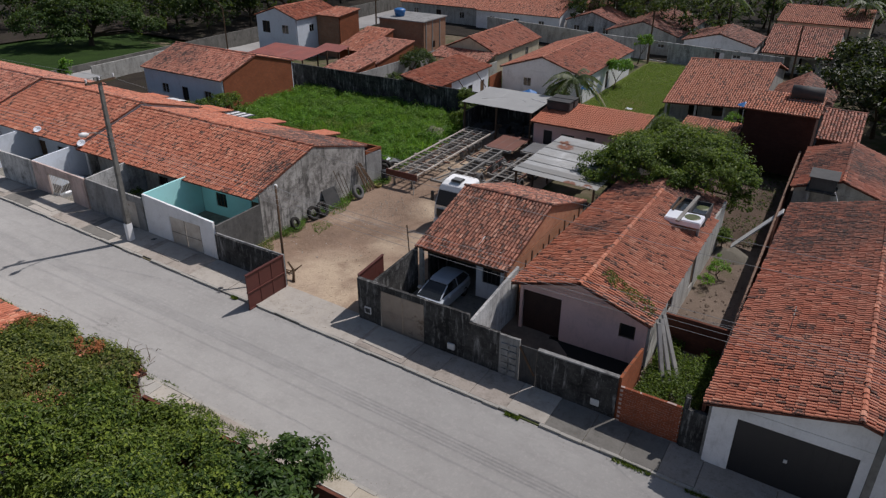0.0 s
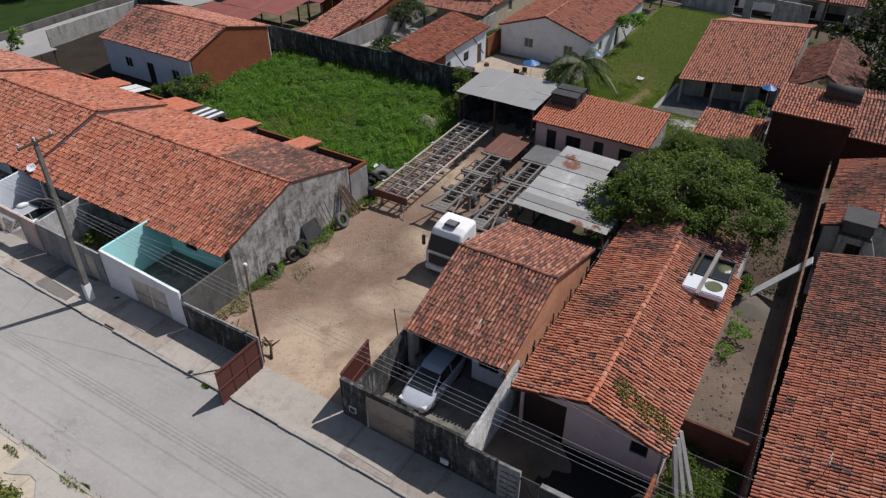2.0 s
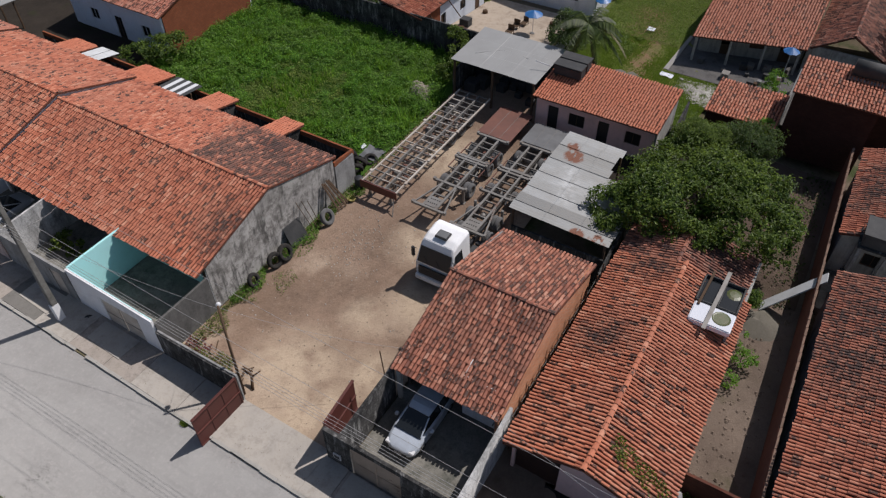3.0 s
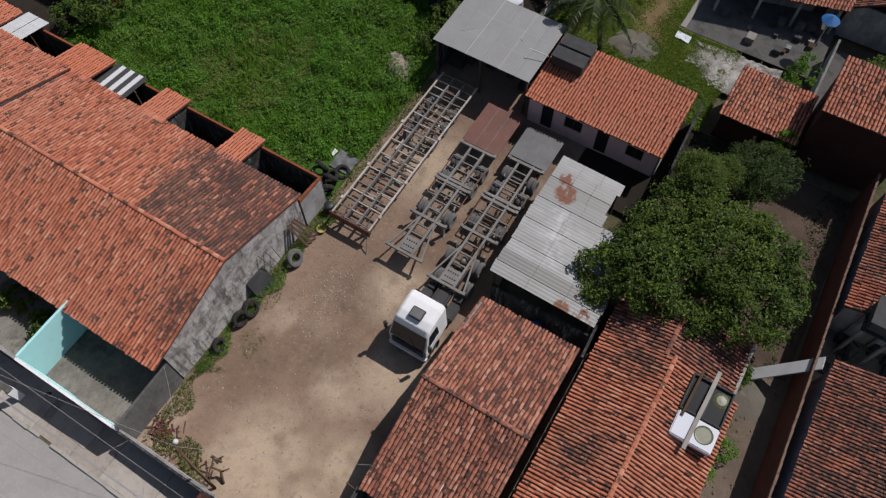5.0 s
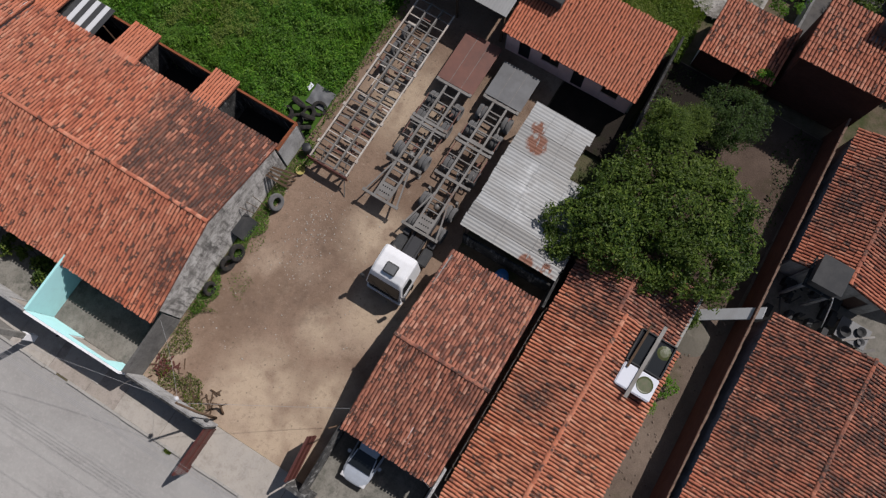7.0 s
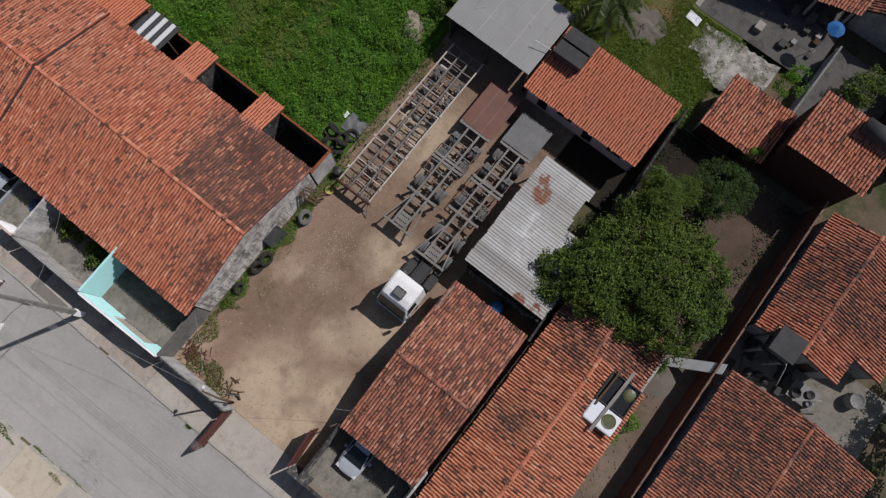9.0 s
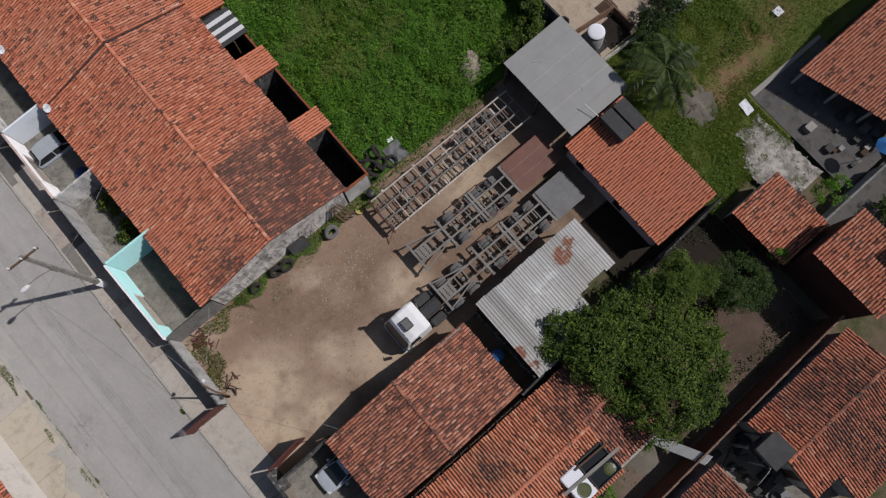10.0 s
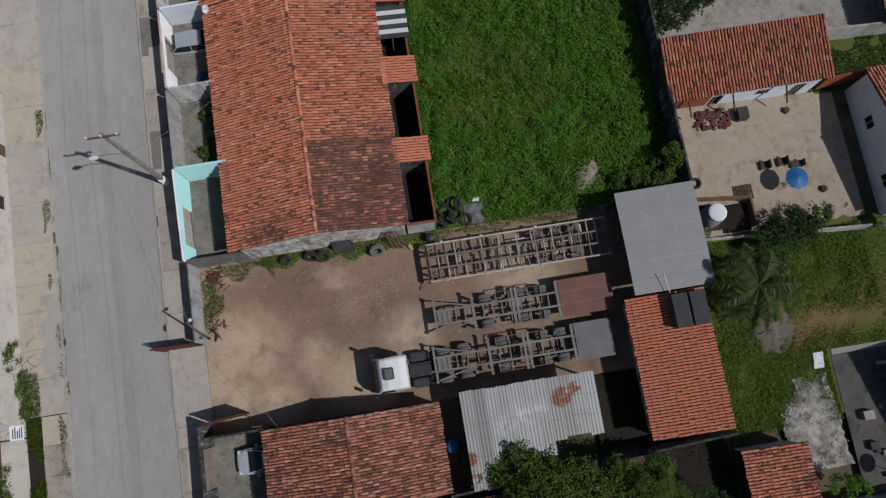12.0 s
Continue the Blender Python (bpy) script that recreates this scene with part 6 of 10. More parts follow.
tk = thing("water_tanks", (58.6, 22.5, 3.3), "pair of dark rectangular water tanks on the hut roof", "water tank")
for x in (57.55, 58.72):
    t1 = Geo().box(x, x + 0.95, 21.4, 23.5, 3.22, 3.95).ob("tank", M_TANKD, tk, bevel=0.06)
    Geo().box(x - 0.04, x + 0.99, 21.36, 23.54, 3.95, 4.02).ob("lid", M_TANKD, t1, bevel=0.02)
Geo().box(57.5, 59.7, 21.5, 21.62, 3.05, 3.22).ob("sleeper", M_WOOD, tk)
Geo().box(57.5, 59.7, 23.2, 23.32, 3.05, 3.22).ob("sleeper", M_WOOD, tk)
Geo().tube([(57.6, 23.7, 3.7), (57.4, 24.9, 3.9)], 0.03, 6).ob("pipe", M_LAMP, tk)
sh = thing("open_shed", (58, 27.4, 0), "open shed with a pale fibre-cement sheet roof", "shed")
corrugated("roof", (55.45, 30.85, 3.25), (55.45, 23.9, 3.25), (60.75, 23.9, 3.42), (60.75, 30.85, 3.42), M_FIBRE, 0.18, 0.003, sh, "pale corrugated fibre-cement roof")
for y in (24.1, 27.4, 30.6):
    Geo().box(55.6, 55.75, y - 0.07, y + 0.07, 0, 3.2).ob("post", M_WOOD, sh)
    Geo().beam((55.5, y, 3.2), (60.6, y, 3.36), 0.08, 0.14).ob("rafter", M_WOOD, sh)
wall("wall", (60.6, 24.0), (60.6, 30.9), -0.3, 3.32, P_BLACK, 0.15, (), sh)
wall("wall", (55.8, 30.78), (60.5, 30.78), -0.2, 2.2, P_BLACK, 0.12, (), sh)
bx = thing("scrap_heap", (58.5, 27.5, 0), "dim heap of boxes and drums inside the shed", "scrap", kind="stuff")
g = Geo()
for i in range(14):
    x, y, q = rng.uniform(57.2, 60), rng.uniform(24.6, 30.2), rng.uniform(0.25, 0.55)
    g.box(x - q, x + q, y - q, y + q, 0, q * 1.6)
g.ob("boxes", M_TANKD, bx, bevel=0.02)

# lean-to with zinc sheets beside the chassis
zs = thing("zinc_shed", (47.5, 17.5, 0), "open lean-to under rusty corrugated zinc sheets", "shed")
zr = random.Random(17)
for i in range(11):
    x0 = 43.1 + i * 0.79
    y0 = (13.4 if x0 < 48.3 else 15.7) + zr.uniform(-0.1, 0.12)
    x1 = x0 + 0.83
    z0 = 2.85 if x0 < 48.3 else 2.93
    lift = 0.022 * (i % 2)
    corrugated("sheet", (x0, y0, z0 + lift), (x1, y0 + zr.uniform(-0.03, 0.03), z0 + lift), (x1, 19.58 + zr.uniform(-0.06, 0.06), 3.06 + lift), (x0, 19.58, 3.06 + lift), M_ZINC, 0.21, 0.008, zs, "weathered zinc sheet", step=9.0)
for x, y in ((43.3, 19.4), (46.2, 19.4), (49.0, 19.4), (51.6, 19.4), (51.6, 15.9), (43.3, 13.7), (48.4, 14.1)):
    Geo().box(x - 0.06, x + 0.06, y - 0.06, y + 0.06, 0, 2.85).ob("post", M_WOOD, zs)
Geo().beam((43.2, 19.4, 2.98), (51.7, 19.4, 2.98), 0.08, 0.12).ob("beam", M_WOOD, zs)
Geo().beam((43.2, 14.0, 2.82), (48.5, 14.1, 2.82), 0.08, 0.12).ob("beam", M_WOOD, zs)
wall("wall_lot", (41.6, 13.3), (60.6, 14.2), -1.0, 2.25, P_BLACK, 0.14, label="blackened wall between the yard and the garden", category="wall", kind="structure")
wall("wall_gap", (43.0, 13.5), (43.0, 19.3), 0, 1.9, P_BLACK, 0.12, label="dark wall behind the low house", category="wall", kind="structure")
bb = thing("blue_tub", (42.2, 16.2, 0), "blue plastic tub upside down behind the house", "tub")
Geo().lathe((42.2, 16.2, 0), (0, 0, 1), [(0.0, 1.25), (0.38, 1.22), (0.45, 0.6), (0.48, 0.03), (0.0, 0.03)], 20).ob("body", M_BLUE, bb, smooth=True)

cb2 = thing("roof_cable", (58.5, 27, 3.4), "dark cable lying in a bow on the shed roof", "cable")
Geo().tube([(57.0 + 0.1 * i + 0.9 * math.sin(i / 12 * 3.14), 29.6 - 0.32 * i, 3.33 + 0.002 * i) for i in range(13)], 0.018, 5).ob("cable", M_WIRE, cb2)

for i, (x, y, z) in enumerate(((29.95, 48.4, 3.55), (30.0, 53.9, 3.65))):
    ds = thing("satellite_dish", (x, y, z - 0.3), "white satellite dish on the eaves", "satellite dish", "satellite dishes")
    Geo().lathe((x, y, z), (-0.45, -0.3, 0.85), [(0.0, 0.0), (0.12, 0.015), (0.22, 0.055), (0.30, 0.11), (0.305, 0.10), (0.22, 0.045), (0.12, 0.003), (0.0, -0.012)], 24).ob("dish", M_CLOTH, ds, smooth=True)
    Geo().tube([(x, y, z - 0.02), (x + 0.06, y, z - 0.3)], 0.025, 6).ob("mount", M_STEEL, ds)
    Geo().tube([(x + 0.15, y + 0.1, z - 0.1), (x - 0.2, y - 0.15, z + 0.42)], 0.012, 5).ob("arm", M_STEEL, ds)
bl2 = thing("blue_barrel", (28.5, 44.7, 0.2), "blue plastic barrel in the court", "barrel")
Geo().lathe((28.5, 44.7, 0.2), (0, 0, 1), [(0.0, 0.85), (0.40, 0.84), (0.45, 0.78), (0.46, 0.5), (0.45, 0.06), (0.4, 0.0), (0.0, 0.0)], 20).ob("body", M_NAVY, bl2, smooth=True)

# ---- truck, chassis and cars ----
def loft(sections):
    """Faces between closed rings of points, with caps."""
    g = Geo()
    n = len(sections[0])
    for s in sections:
        g.v += [tuple(p) for p in s]
    for i in range(len(sections) - 1):
        for k in range(n):
            a, b = i * n + k, i * n + (k + 1) % n
            g.f.append((a, b, b + n, a + n))
    g.f.append(tuple(reversed(range(n))))
    g.f.append(tuple((len(sections) - 1) * n + k for k in range(n)))
    return g


def ring(x, hw, z0, z1, rt=0.12, yc=0.0, top=None):
    """A rounded section across a car body at x; top: half width at the top."""
    t = hw if top is None else top
    return [(x, yc - hw, z0 + rt), (x, yc - hw + rt, z0), (x, yc + hw - rt, z0), (x, yc + hw, z0 + rt), (x, yc + t, z1 - rt), (x, yc + t - rt, z1), (x, yc - t + rt, z1), (x, yc - t, z1 - rt)]


tk = thing("truck", (39.0, 21.5, 0), "white cab-over tractor truck coupled to a container chassis", "truck")
YC = 21.5
cab = loft([ring(37.86, 1.10, 0.75, 1.60, 0.10, YC), ring(37.78, 1.17, 0.75, 1.74, 0.10, YC), ring(38.16, 1.17, 0.75, 2.80, 0.12, YC, 1.06), ring(38.34, 1.17, 0.75, 3.08, 0.14, YC, 1.03), ring(38.75, 1.17, 0.85, 3.26, 0.16, YC, 1.03),
            ring(39.6, 1.17, 0.85, 3.32, 0.16, YC, 1.04), ring(39.98, 1.15, 0.9, 3.26, 0.14, YC, 1.02), ring(40.05, 1.08, 1.0, 3.12, 0.14, YC, 0.96)])
cb = cab.ob("cab", M_WHITE, tk, "white painted cab", smooth=False, bevel=0.03)
Geo().slab((37.775, YC + 1.06, 1.77), (37.775, YC - 1.06, 1.77), (38.12, YC - 0.98, 2.74), (38.12, YC + 0.98, 2.74), 0.02).ob("windscreen", M_PLAST, cb, "dark windscreen", bevel=0.006)
for sy in (-0.45, 0.35):
    Geo().beam((37.76, YC + sy, 1.80), (37.90, YC + sy + 0.35, 2.18), 0.02, 0.015, (-1, 0, 0.3)).ob("wiper", M_PLAST, cb)
Geo().box(37.735, 37.80, YC - 0.98, YC + 0.98, 0.86, 1.50).ob("grille", M_PLAST, cb, "black grille", bevel=0.02)
for z in (1.1, 1.22, 1.34, 1.46):
    Geo().box(37.72, 37.736, YC - 0.78, YC + 0.78, z, z + 0.035).ob("grille_bar", M_TANKD, cb)
Geo().box(37.66, 37.95, YC - 1.17, YC + 1.17, 0.4, 0.78).ob("bumper", M_WHITE, cb, "white bumper", bevel=0.05)
for s in (-1, 1):
    Geo().box(37.645, 37.70, YC + s * 0.92 - 0.17, YC + s * 0.92 + 0.17, 0.5, 0.68).ob("headlight", M_LAMP, cb, "clear headlight", bevel=0.02)
    y = YC + s * 1.16
    Geo().slab((38.12, y + 0.012 * s, 1.80), (39.1, y + 0.012 * s, 1.80), (39.05, y - 0.072 * s, 2.64), (38.36, y - 0.072 * s, 2.64), 0.02 * (1 if s < 0 else -1)).ob("side_window", M_GLASS, cb, "dark side window")
    Geo().box(38.16, 39.2, y - 0.012, y + 0.012, 1.05, 1.72).ob("door_panel", M_WHITE, cb, bevel=0.01)
    Geo().box(37.78, 37.95, YC + s * 1.36 - 0.1, YC + s * 1.36 + 0.1, 1.95, 2.65).ob("mirror", M_PLAST, cb, "black side mirror", bevel=0.04)
    Geo().tube([(37.9, YC + s * 1.15, 2.6), (37.86, YC + s * 1.36, 2.62)], 0.02, 6).ob("mirror_arm", M_PLAST, cb)
    wheel(tk, (38.55, YC + s * 0.98, 0.5), (0, 1, 0))
    Geo().lathe((38.55, YC + s * 1.0, 0.5), (0, 1, 0), [(0.56, -0.17), (0.6, -0.17), (0.6, 0.17), (0.56, 0.17), (0.56, -0.17)], 16).ob("mudguard", M_PLAST, tk)
    for dx in (0.0,):
        wheel(tk, (42.5 + dx, YC + s * 0.80, 0.5), (0, 1, 0), 0.5, 0.25, M_RUBBERG)
        wheel(tk, (42.5 + dx, YC + s * 1.07, 0.5), (0, 1, 0), 0.5, 0.25, M_RUBBERG)
    Geo().beam((38.2, YC + s * 0.4, 0.95), (43.4, YC + s * 0.4, 0.95), 0.1, 0.25).ob("frame_rail", M_PLAST, tk)
    Geo().box(40.25, 41.35, YC + s * 0.88 - 0.3, YC + s * 0.88 + 0.3, 0.35, 0.92).ob("fuel_tank", M_TANKD, tk, "dull grey fuel tank", bevel=0.08)
    Geo().box(41.45, 41.8, YC + s * 0.85 - 0.22, YC + s * 0.85 + 0.22, 0.4, 0.9).ob("battery_box", M_PLAST, tk, bevel=0.03)
hat = Geo().box(38.55, 39.2, YC - 0.38, YC + 0.38, 3.27, 3.4).ob("roof_hatch", M_TANKD, cb, "grey roof hatch", bevel=0.04)
Geo().box(38.62, 39.12, YC - 0.31, YC + 0.31, 3.40, 3.425).ob("hatch_lid", M_PLATE, hat)
Geo().box(40.1, 41.6, YC - 0.33, YC + 0.33, 0.7, 1.05).ob("gearbox", M_PLAST, tk, bevel=0.06)
Geo().lathe((42.3, YC, 1.0), (0, 0, 1), [(0.0, 0.12), (0.45, 0.12), (0.5, 0.06), (0.5, 0.0), (0.0, 0.0)], 20).ob("fifth_wheel", M_PLAST, tk)
Geo().tube([(40.15, YC + 0.55, 0.9), (40.15, YC + 0.55, 2.4), (40.2, YC + 0.7, 2.6)], 0.06, 8).ob("exhaust", M_STEEL, tk)


def container_chassis(yc, x0, x1, plate0, plate_mat, axles, mat, label, bolsters):
    t = thing("container_chassis", ((x0 + x1) / 2, yc, 0), label, "trailer", "container chassis in the yard")
    zt = 1.28
    for s in (-1, 1):
        Geo().beam((x0 + 0.2, yc + s * 0.46, zt), (x1 - 0.1, yc + s * 0.46, zt), 0.13, 0.12).beam((x0 + 2.4, yc + s * 0.46, zt - 0.121), (x1 - 0.1, yc + s * 0.46, zt - 0.121), 0.06, 0.26).ob("main_beam", mat, t)
        Geo().beam((x0 + 0.2, yc + s * 1.1, zt - 0.02), (x0 + 2.7, yc + s * 0.5, zt - 0.02), 0.09, 0.09).ob("brace", mat, t)
        leg = Geo().box(x0 + 2.75, x0 + 2.9, yc + s * 0.95 - 0.07, yc + s * 0.95 + 0.07, 0.08, zt - 0.13).box(x0 + 2.68, x0 + 2.97, yc + s * 0.95 - 0.13, yc + s * 0.95 + 0.13, 0.03, 0.08)
        leg.ob("landing_leg", mat, t)
    for x, w in [(x0 + 0.15, 0.16)] + [(b, 0.17) for b in bolsters]:
        b = Geo().box(x - w / 2, x + w / 2, yc - 1.22, yc + 1.22, zt - 0.13, zt + 0.02).ob("bolster", mat, t)
        for s in (-1, 1):
            Geo().box(x - 0.1, x + 0.1, yc + s * 1.15 - 0.08, yc + s * 1.15 + 0.08, zt + 0.02, zt + 0.1).ob("twist_lock", mat, b)
    for i in range(12):
        x = x0 + 0.9 + i * (plate0 - x0 - 1.0) / 12
        Geo().box(x - 0.035, x + 0.035, yc - 0.395, yc + 0.395, zt - 0.16, zt - 0.04).ob("cross_member", mat, t)
    for s in (-1, 1):
        for x in (x0 + 4.4, x0 + 5.3, x0 + 6.6, x0 + 7.5):
            Geo().beam((x, yc + s * 0.53, zt - 0.1), (x, yc + s * 1.12, zt - 0.1), 0.06, 0.09).ob("outrigger", mat, t)
        Geo().beam((x0 + 4.4, yc + s * 1.14, zt - 0.1), (x0 + 7.5, yc + s * 1.14, zt - 0.1), 0.05, 0.07).ob("side_rail", M_RUST, t)
    gn = Geo().box(x0 + 0.3, x0 + 1.2, yc - 0.40, yc + 0.40, zt - 0.06, zt - 0.01).ob("gooseneck_plate", mat, t)
    for i in range(5):
        for s in (-1, 1):
            Geo().lathe((x0 + 0.62 + 0.36 * (s + 1) / 2 - 0.02, yc - 0.3 + i * 0.15, zt - 0.008), (0, 0, 1), [(0.05, 0.0), (0.05, 0.004), (0.0, 0.004)], 10).ob("hole", M_DARK, gn)
    pl = Geo().box(plate0, x1, yc - 1.26, yc + 1.26, zt + 0.0, zt + 0.05)
    pl.ob("deck_plate", plate_mat, t, "flat sheet-metal deck over the tail", bevel=0.008)
    for s in (-0.42, 0.42):
        Geo().box(plate0 + 0.01, x1 - 0.01, yc + s - 0.012, yc + s + 0.012, zt + 0.048, zt + 0.056).ob("seam", M_STEEL, t)
    Geo().box(x1 - 0.12, x1 - 0.04, yc - 1.2, yc + 1.2, 0.5, 0.75).ob("tail_bar", mat, t)
    rq = random.Random(int(yc))
    for i in range(22):
        x, y, q = rq.uniform(x0 + 3.6, plate0 - 0.4), yc + rq.choice((-0.78, 0.78, 0.0)) + rq.uniform(-0.12, 0.12), rq.uniform(0.2, 0.34)
        Geo().beam((x - q, y, rq.uniform(0.72, 0.98)), (x + q, y + rq.uniform(-0.1, 0.1), rq.uniform(0.72, 0.98)), 0.09, 0.07).ob("strut", (M_STEEL, M_RUST, M_PLAST)[i % 3], t)
    for x in axles:
        Geo().tube([(x, yc - 1.0, 0.5), (x, yc + 1.0, 0.5)], 0.07, 8).ob("axle", M_STEEL, t)
        for s in (-1, 1):
            for o in (0.72, 1.02):
                wheel(t, (x, yc + s * o, 0.51), (0, 1, 0), 0.51, 0.27, M_RUBBERG)
    Geo().lathe((axles[0] - 0.1, yc, 0.85), (1, 0.1, 0), [(0.0, -0.2), (0.16, -0.2), (0.2, 0.0), (0.16, 0.2), (0.0, 0.2)], 12).ob("air_tank", M_STEEL, t, smooth=True)
    Geo().tube([(x0 + 4.5, yc - 0.3, 1.0), (x0 + 6.5, yc - 0.28, 0.95), (axles[0], yc - 0.2, 0.9)], 0.03, 6).ob("hose", M_PLAST, t)
    return t


container_chassis(24.68, 42.25, 54.55, 50.9, M_RUST, (45.9, 48.4, 49.75), M_STEEL, "skeletal container chassis with a rusty brown tail deck", (45.0, 47.75, 48.02, 50.8))
container_chassis(21.62, 41.75, 53.95, 51.45, M_PLATE, (43.95, 46.6, 49.3, 50.6), M_STEEL, "skeletal container chassis with a grey tail deck behind the truck", (45.6, 48.0, 48.3, 51.3))

fl = thing("ladder_trailer", (48.7, 28.5, 0), "stripped flatbed trailer frame of pale and rusty bars", "trailer")
for y, mt in ((27.2, M_PALE), (28.05, M_STEEL), (28.9, M_STEEL), (29.78, M_PALE)):
    Geo().beam((42.5, y, 1.25), (55.05, y, 1.25), 0.09, 0.11 if mt is M_PALE else 0.28).ob("long_rail", mt, fl)
rng = random.Random(12)
for i in range(21):
    x = 42.6 + i * 0.617
    for a, b in ((27.25, 28.0), (28.1, 28.85), (28.95, 29.73)):
        if rng.random() < 0.92:
            Geo().beam((x, a, 1.23), (x + rng.uniform(-0.04, 0.04), b, 1.23), 0.06, 0.08).ob("cross_bar", M_PALE if rng.random() < 0.35 else M_STEEL, fl)
for x in (43.6, 46.4, 50.2):
    for y in (27.15, 29.83):
        Geo().box(x - 0.1, x + 0.1, y - 0.09, y + 0.09, 1.2, 1.31).ob("stake_pocket", M_PALE, fl)
Geo().box(42.36, 42.45, 27.1, 29.9, 0.75, 1.32).ob("bulkhead", M_GATE, fl, "dark red front beam", bevel=0.01)
for y in (27.7, 29.3):
    Geo().box(42.55, 42.68, y - 0.06, y + 0.06, 0.05, 1.0).box(42.45, 42.8, y - 0.15, y + 0.15, 0.02, 0.06).ob("landing_leg", M_STEEL, fl)
    Geo().beam((42.6, y, 0.4), (43.5, y, 1.05), 0.06, 0.06).ob("brace", M_STEEL, fl)
Geo().beam((42.4, 27.3, 0.9), (41.6, 26.9, 0.05), 0.05, 0.05).ob("prop", M_STEEL, fl)
for i in range(46):
    x, y, z = rng.uniform(42.8, 54.4), rng.uniform(27.35, 29.6), rng.uniform(0.62, 1.08)
    a, q = rng.choice((0.0, 1.57, 1.57, rng.uniform(0, 3.14))), rng.uniform(0.25, 0.62)
    y = min(max(y, 27.3 + q * abs(math.sin(a))), 29.65 - q * abs(math.sin(a)))
    x = min(max(x, 42.7 + q), 54.6 - q)
    Geo().beam((x - q * math.cos(a), y - q * math.sin(a), z), (x + q * math.cos(a), y + q * math.sin(a), z + rng.uniform(-0.05, 0.05)), rng.choice((0.05, 0.07, 0.12)), 0.07).ob("strut", (M_RUST, M_RUST, M_STEEL, M_PALE)[i % 4], fl)
for x, y in ((44.6, 28.5), (46.3, 27.7), (47.4, 29.3), (49.2, 28.5)):
    Geo().lathe((x, y, 0.85), (0, 1, 0), [(0.0, -0.22), (0.15, -0.22), (0.19, -0.1), (0.19, 0.1), (0.15, 0.22), (0.0, 0.22)], 12).ob("air_tank", M_STEEL, fl, smooth=True)
for x in (50.2, 51.5, 52.8):
    Geo().tube([(x, 27.5, 0.55), (x, 29.5, 0.55)], 0.07, 8).ob("axle", M_STEEL, fl)
    for y in (27.55, 29.45):
        wheel(fl, (x, y, 0.52), (0, 1, 0), 0.5, 0.26, M_RUBBERG)


def car(name, at, turn, paint, label):
    """A small hatchback, nose along -x, at its middle on the ground."""
    t = thing(name, (0, 0, 0), label, "car")
    body = loft([ring(-2.1, 0.40, 0.34, 0.58, 0.1), ring(-2.03, 0.60, 0.26, 0.66, 0.12), ring(-1.88, 0.74, 0.24, 0.73, 0.13), ring(-1.6, 0.82, 0.22, 0.82, 0.14), ring(-1.15, 0.85, 0.20, 0.91, 0.14), ring(-0.6, 0.86, 0.20, 0.98, 0.12),
                 ring(0.8, 0.86, 0.20, 0.99, 0.12), ring(1.6, 0.84, 0.24, 0.97, 0.12), ring(1.98, 0.76, 0.30, 0.92, 0.12), ring(2.06, 0.66, 0.36, 0.85, 0.1)]).ob("body", paint, t, "painted car body", smooth=False, bevel=0.02)
    loft([ring(-1.25, 0.70, 0.90, 0.96, 0.02), ring(-0.30, 0.76, 0.93, 1.36, 0.05, 0, 0.60), ring(0.1, 0.77, 0.93, 1.45, 0.05, 0, 0.60), ring(1.1, 0.77, 0.93, 1.44, 0.05, 0, 0.60), ring(1.75, 0.72, 0.93, 1.28, 0.05, 0, 0.56), ring(1.98, 0.62, 0.93, 0.99, 0.03)]).ob("glasshouse", M_GLASS, t, "dark tinted windows")
    loft([ring(-0.25, 0.57, 1.365, 1.41, 0.02), ring(0.1, 0.61, 1.44, 1.485, 0.02), ring(1.1, 0.61, 1.43, 1.475, 0.02), ring(1.62, 0.57, 1.325, 1.37, 0.02)]).ob("roof_panel", paint, t)
    for s in (-1, 1):
        Geo().beam((-1.2, s * 0.70, 0.965), (-0.3, s * 0.60, 1.385), 0.06, 0.05).ob("pillar", paint, t)
        Geo().beam((0.55, s * 0.785, 0.98), (0.55, s * 0.63, 1.45), 0.06, 0.03).ob("pillar", paint, t)
        Geo().beam((1.98, s * 0.66, 0.985), (1.6, s * 0.58, 1.36), 0.07, 0.05).ob("pillar", paint, t)
        Geo().box(-0.75, -0.55, s * 0.98 - 0.09, s * 0.98 + 0.09, 0.92, 1.06).ob("mirror", paint, t, bevel=0.03)
        Geo().box(-2.02, -1.75, s * 0.62 - 0.15, s * 0.62 + 0.15, 0.58, 0.70).ob("headlight", M_LAMP, t, bevel=0.03)
        Geo().box(1.95, 2.05, s * 0.62 - 0.1, s * 0.62 + 0.1, 0.62, 0.82).ob("tail_light", M_GATE, t, bevel=0.02)
        for x in (-1.28, 1.25):
            wheel(t, (x, s * 0.76, 0.3), (0, 1, 0), 0.3, 0.19)
    Geo().box(-2.11, -2.06, -0.45, 0.45, 0.36, 0.5).ob("grille", M_PLAST, t)
    Geo().box(-2.125, -2.11, -0.2, 0.2, 0.40, 0.48).ob("plate_bar", M_LAMP, t)
    t.matrix_basis = pose(*at, 0, 0, turn)
    return t


car("car", (30.05, 17.4, -0.08), 0, M_SILVER, "silver hatchback parked nose out in the car port")
car("car", (28.55, 47.5, 0.2), 180, M_CARGREY, "grey hatchback parked in a white-walled court")

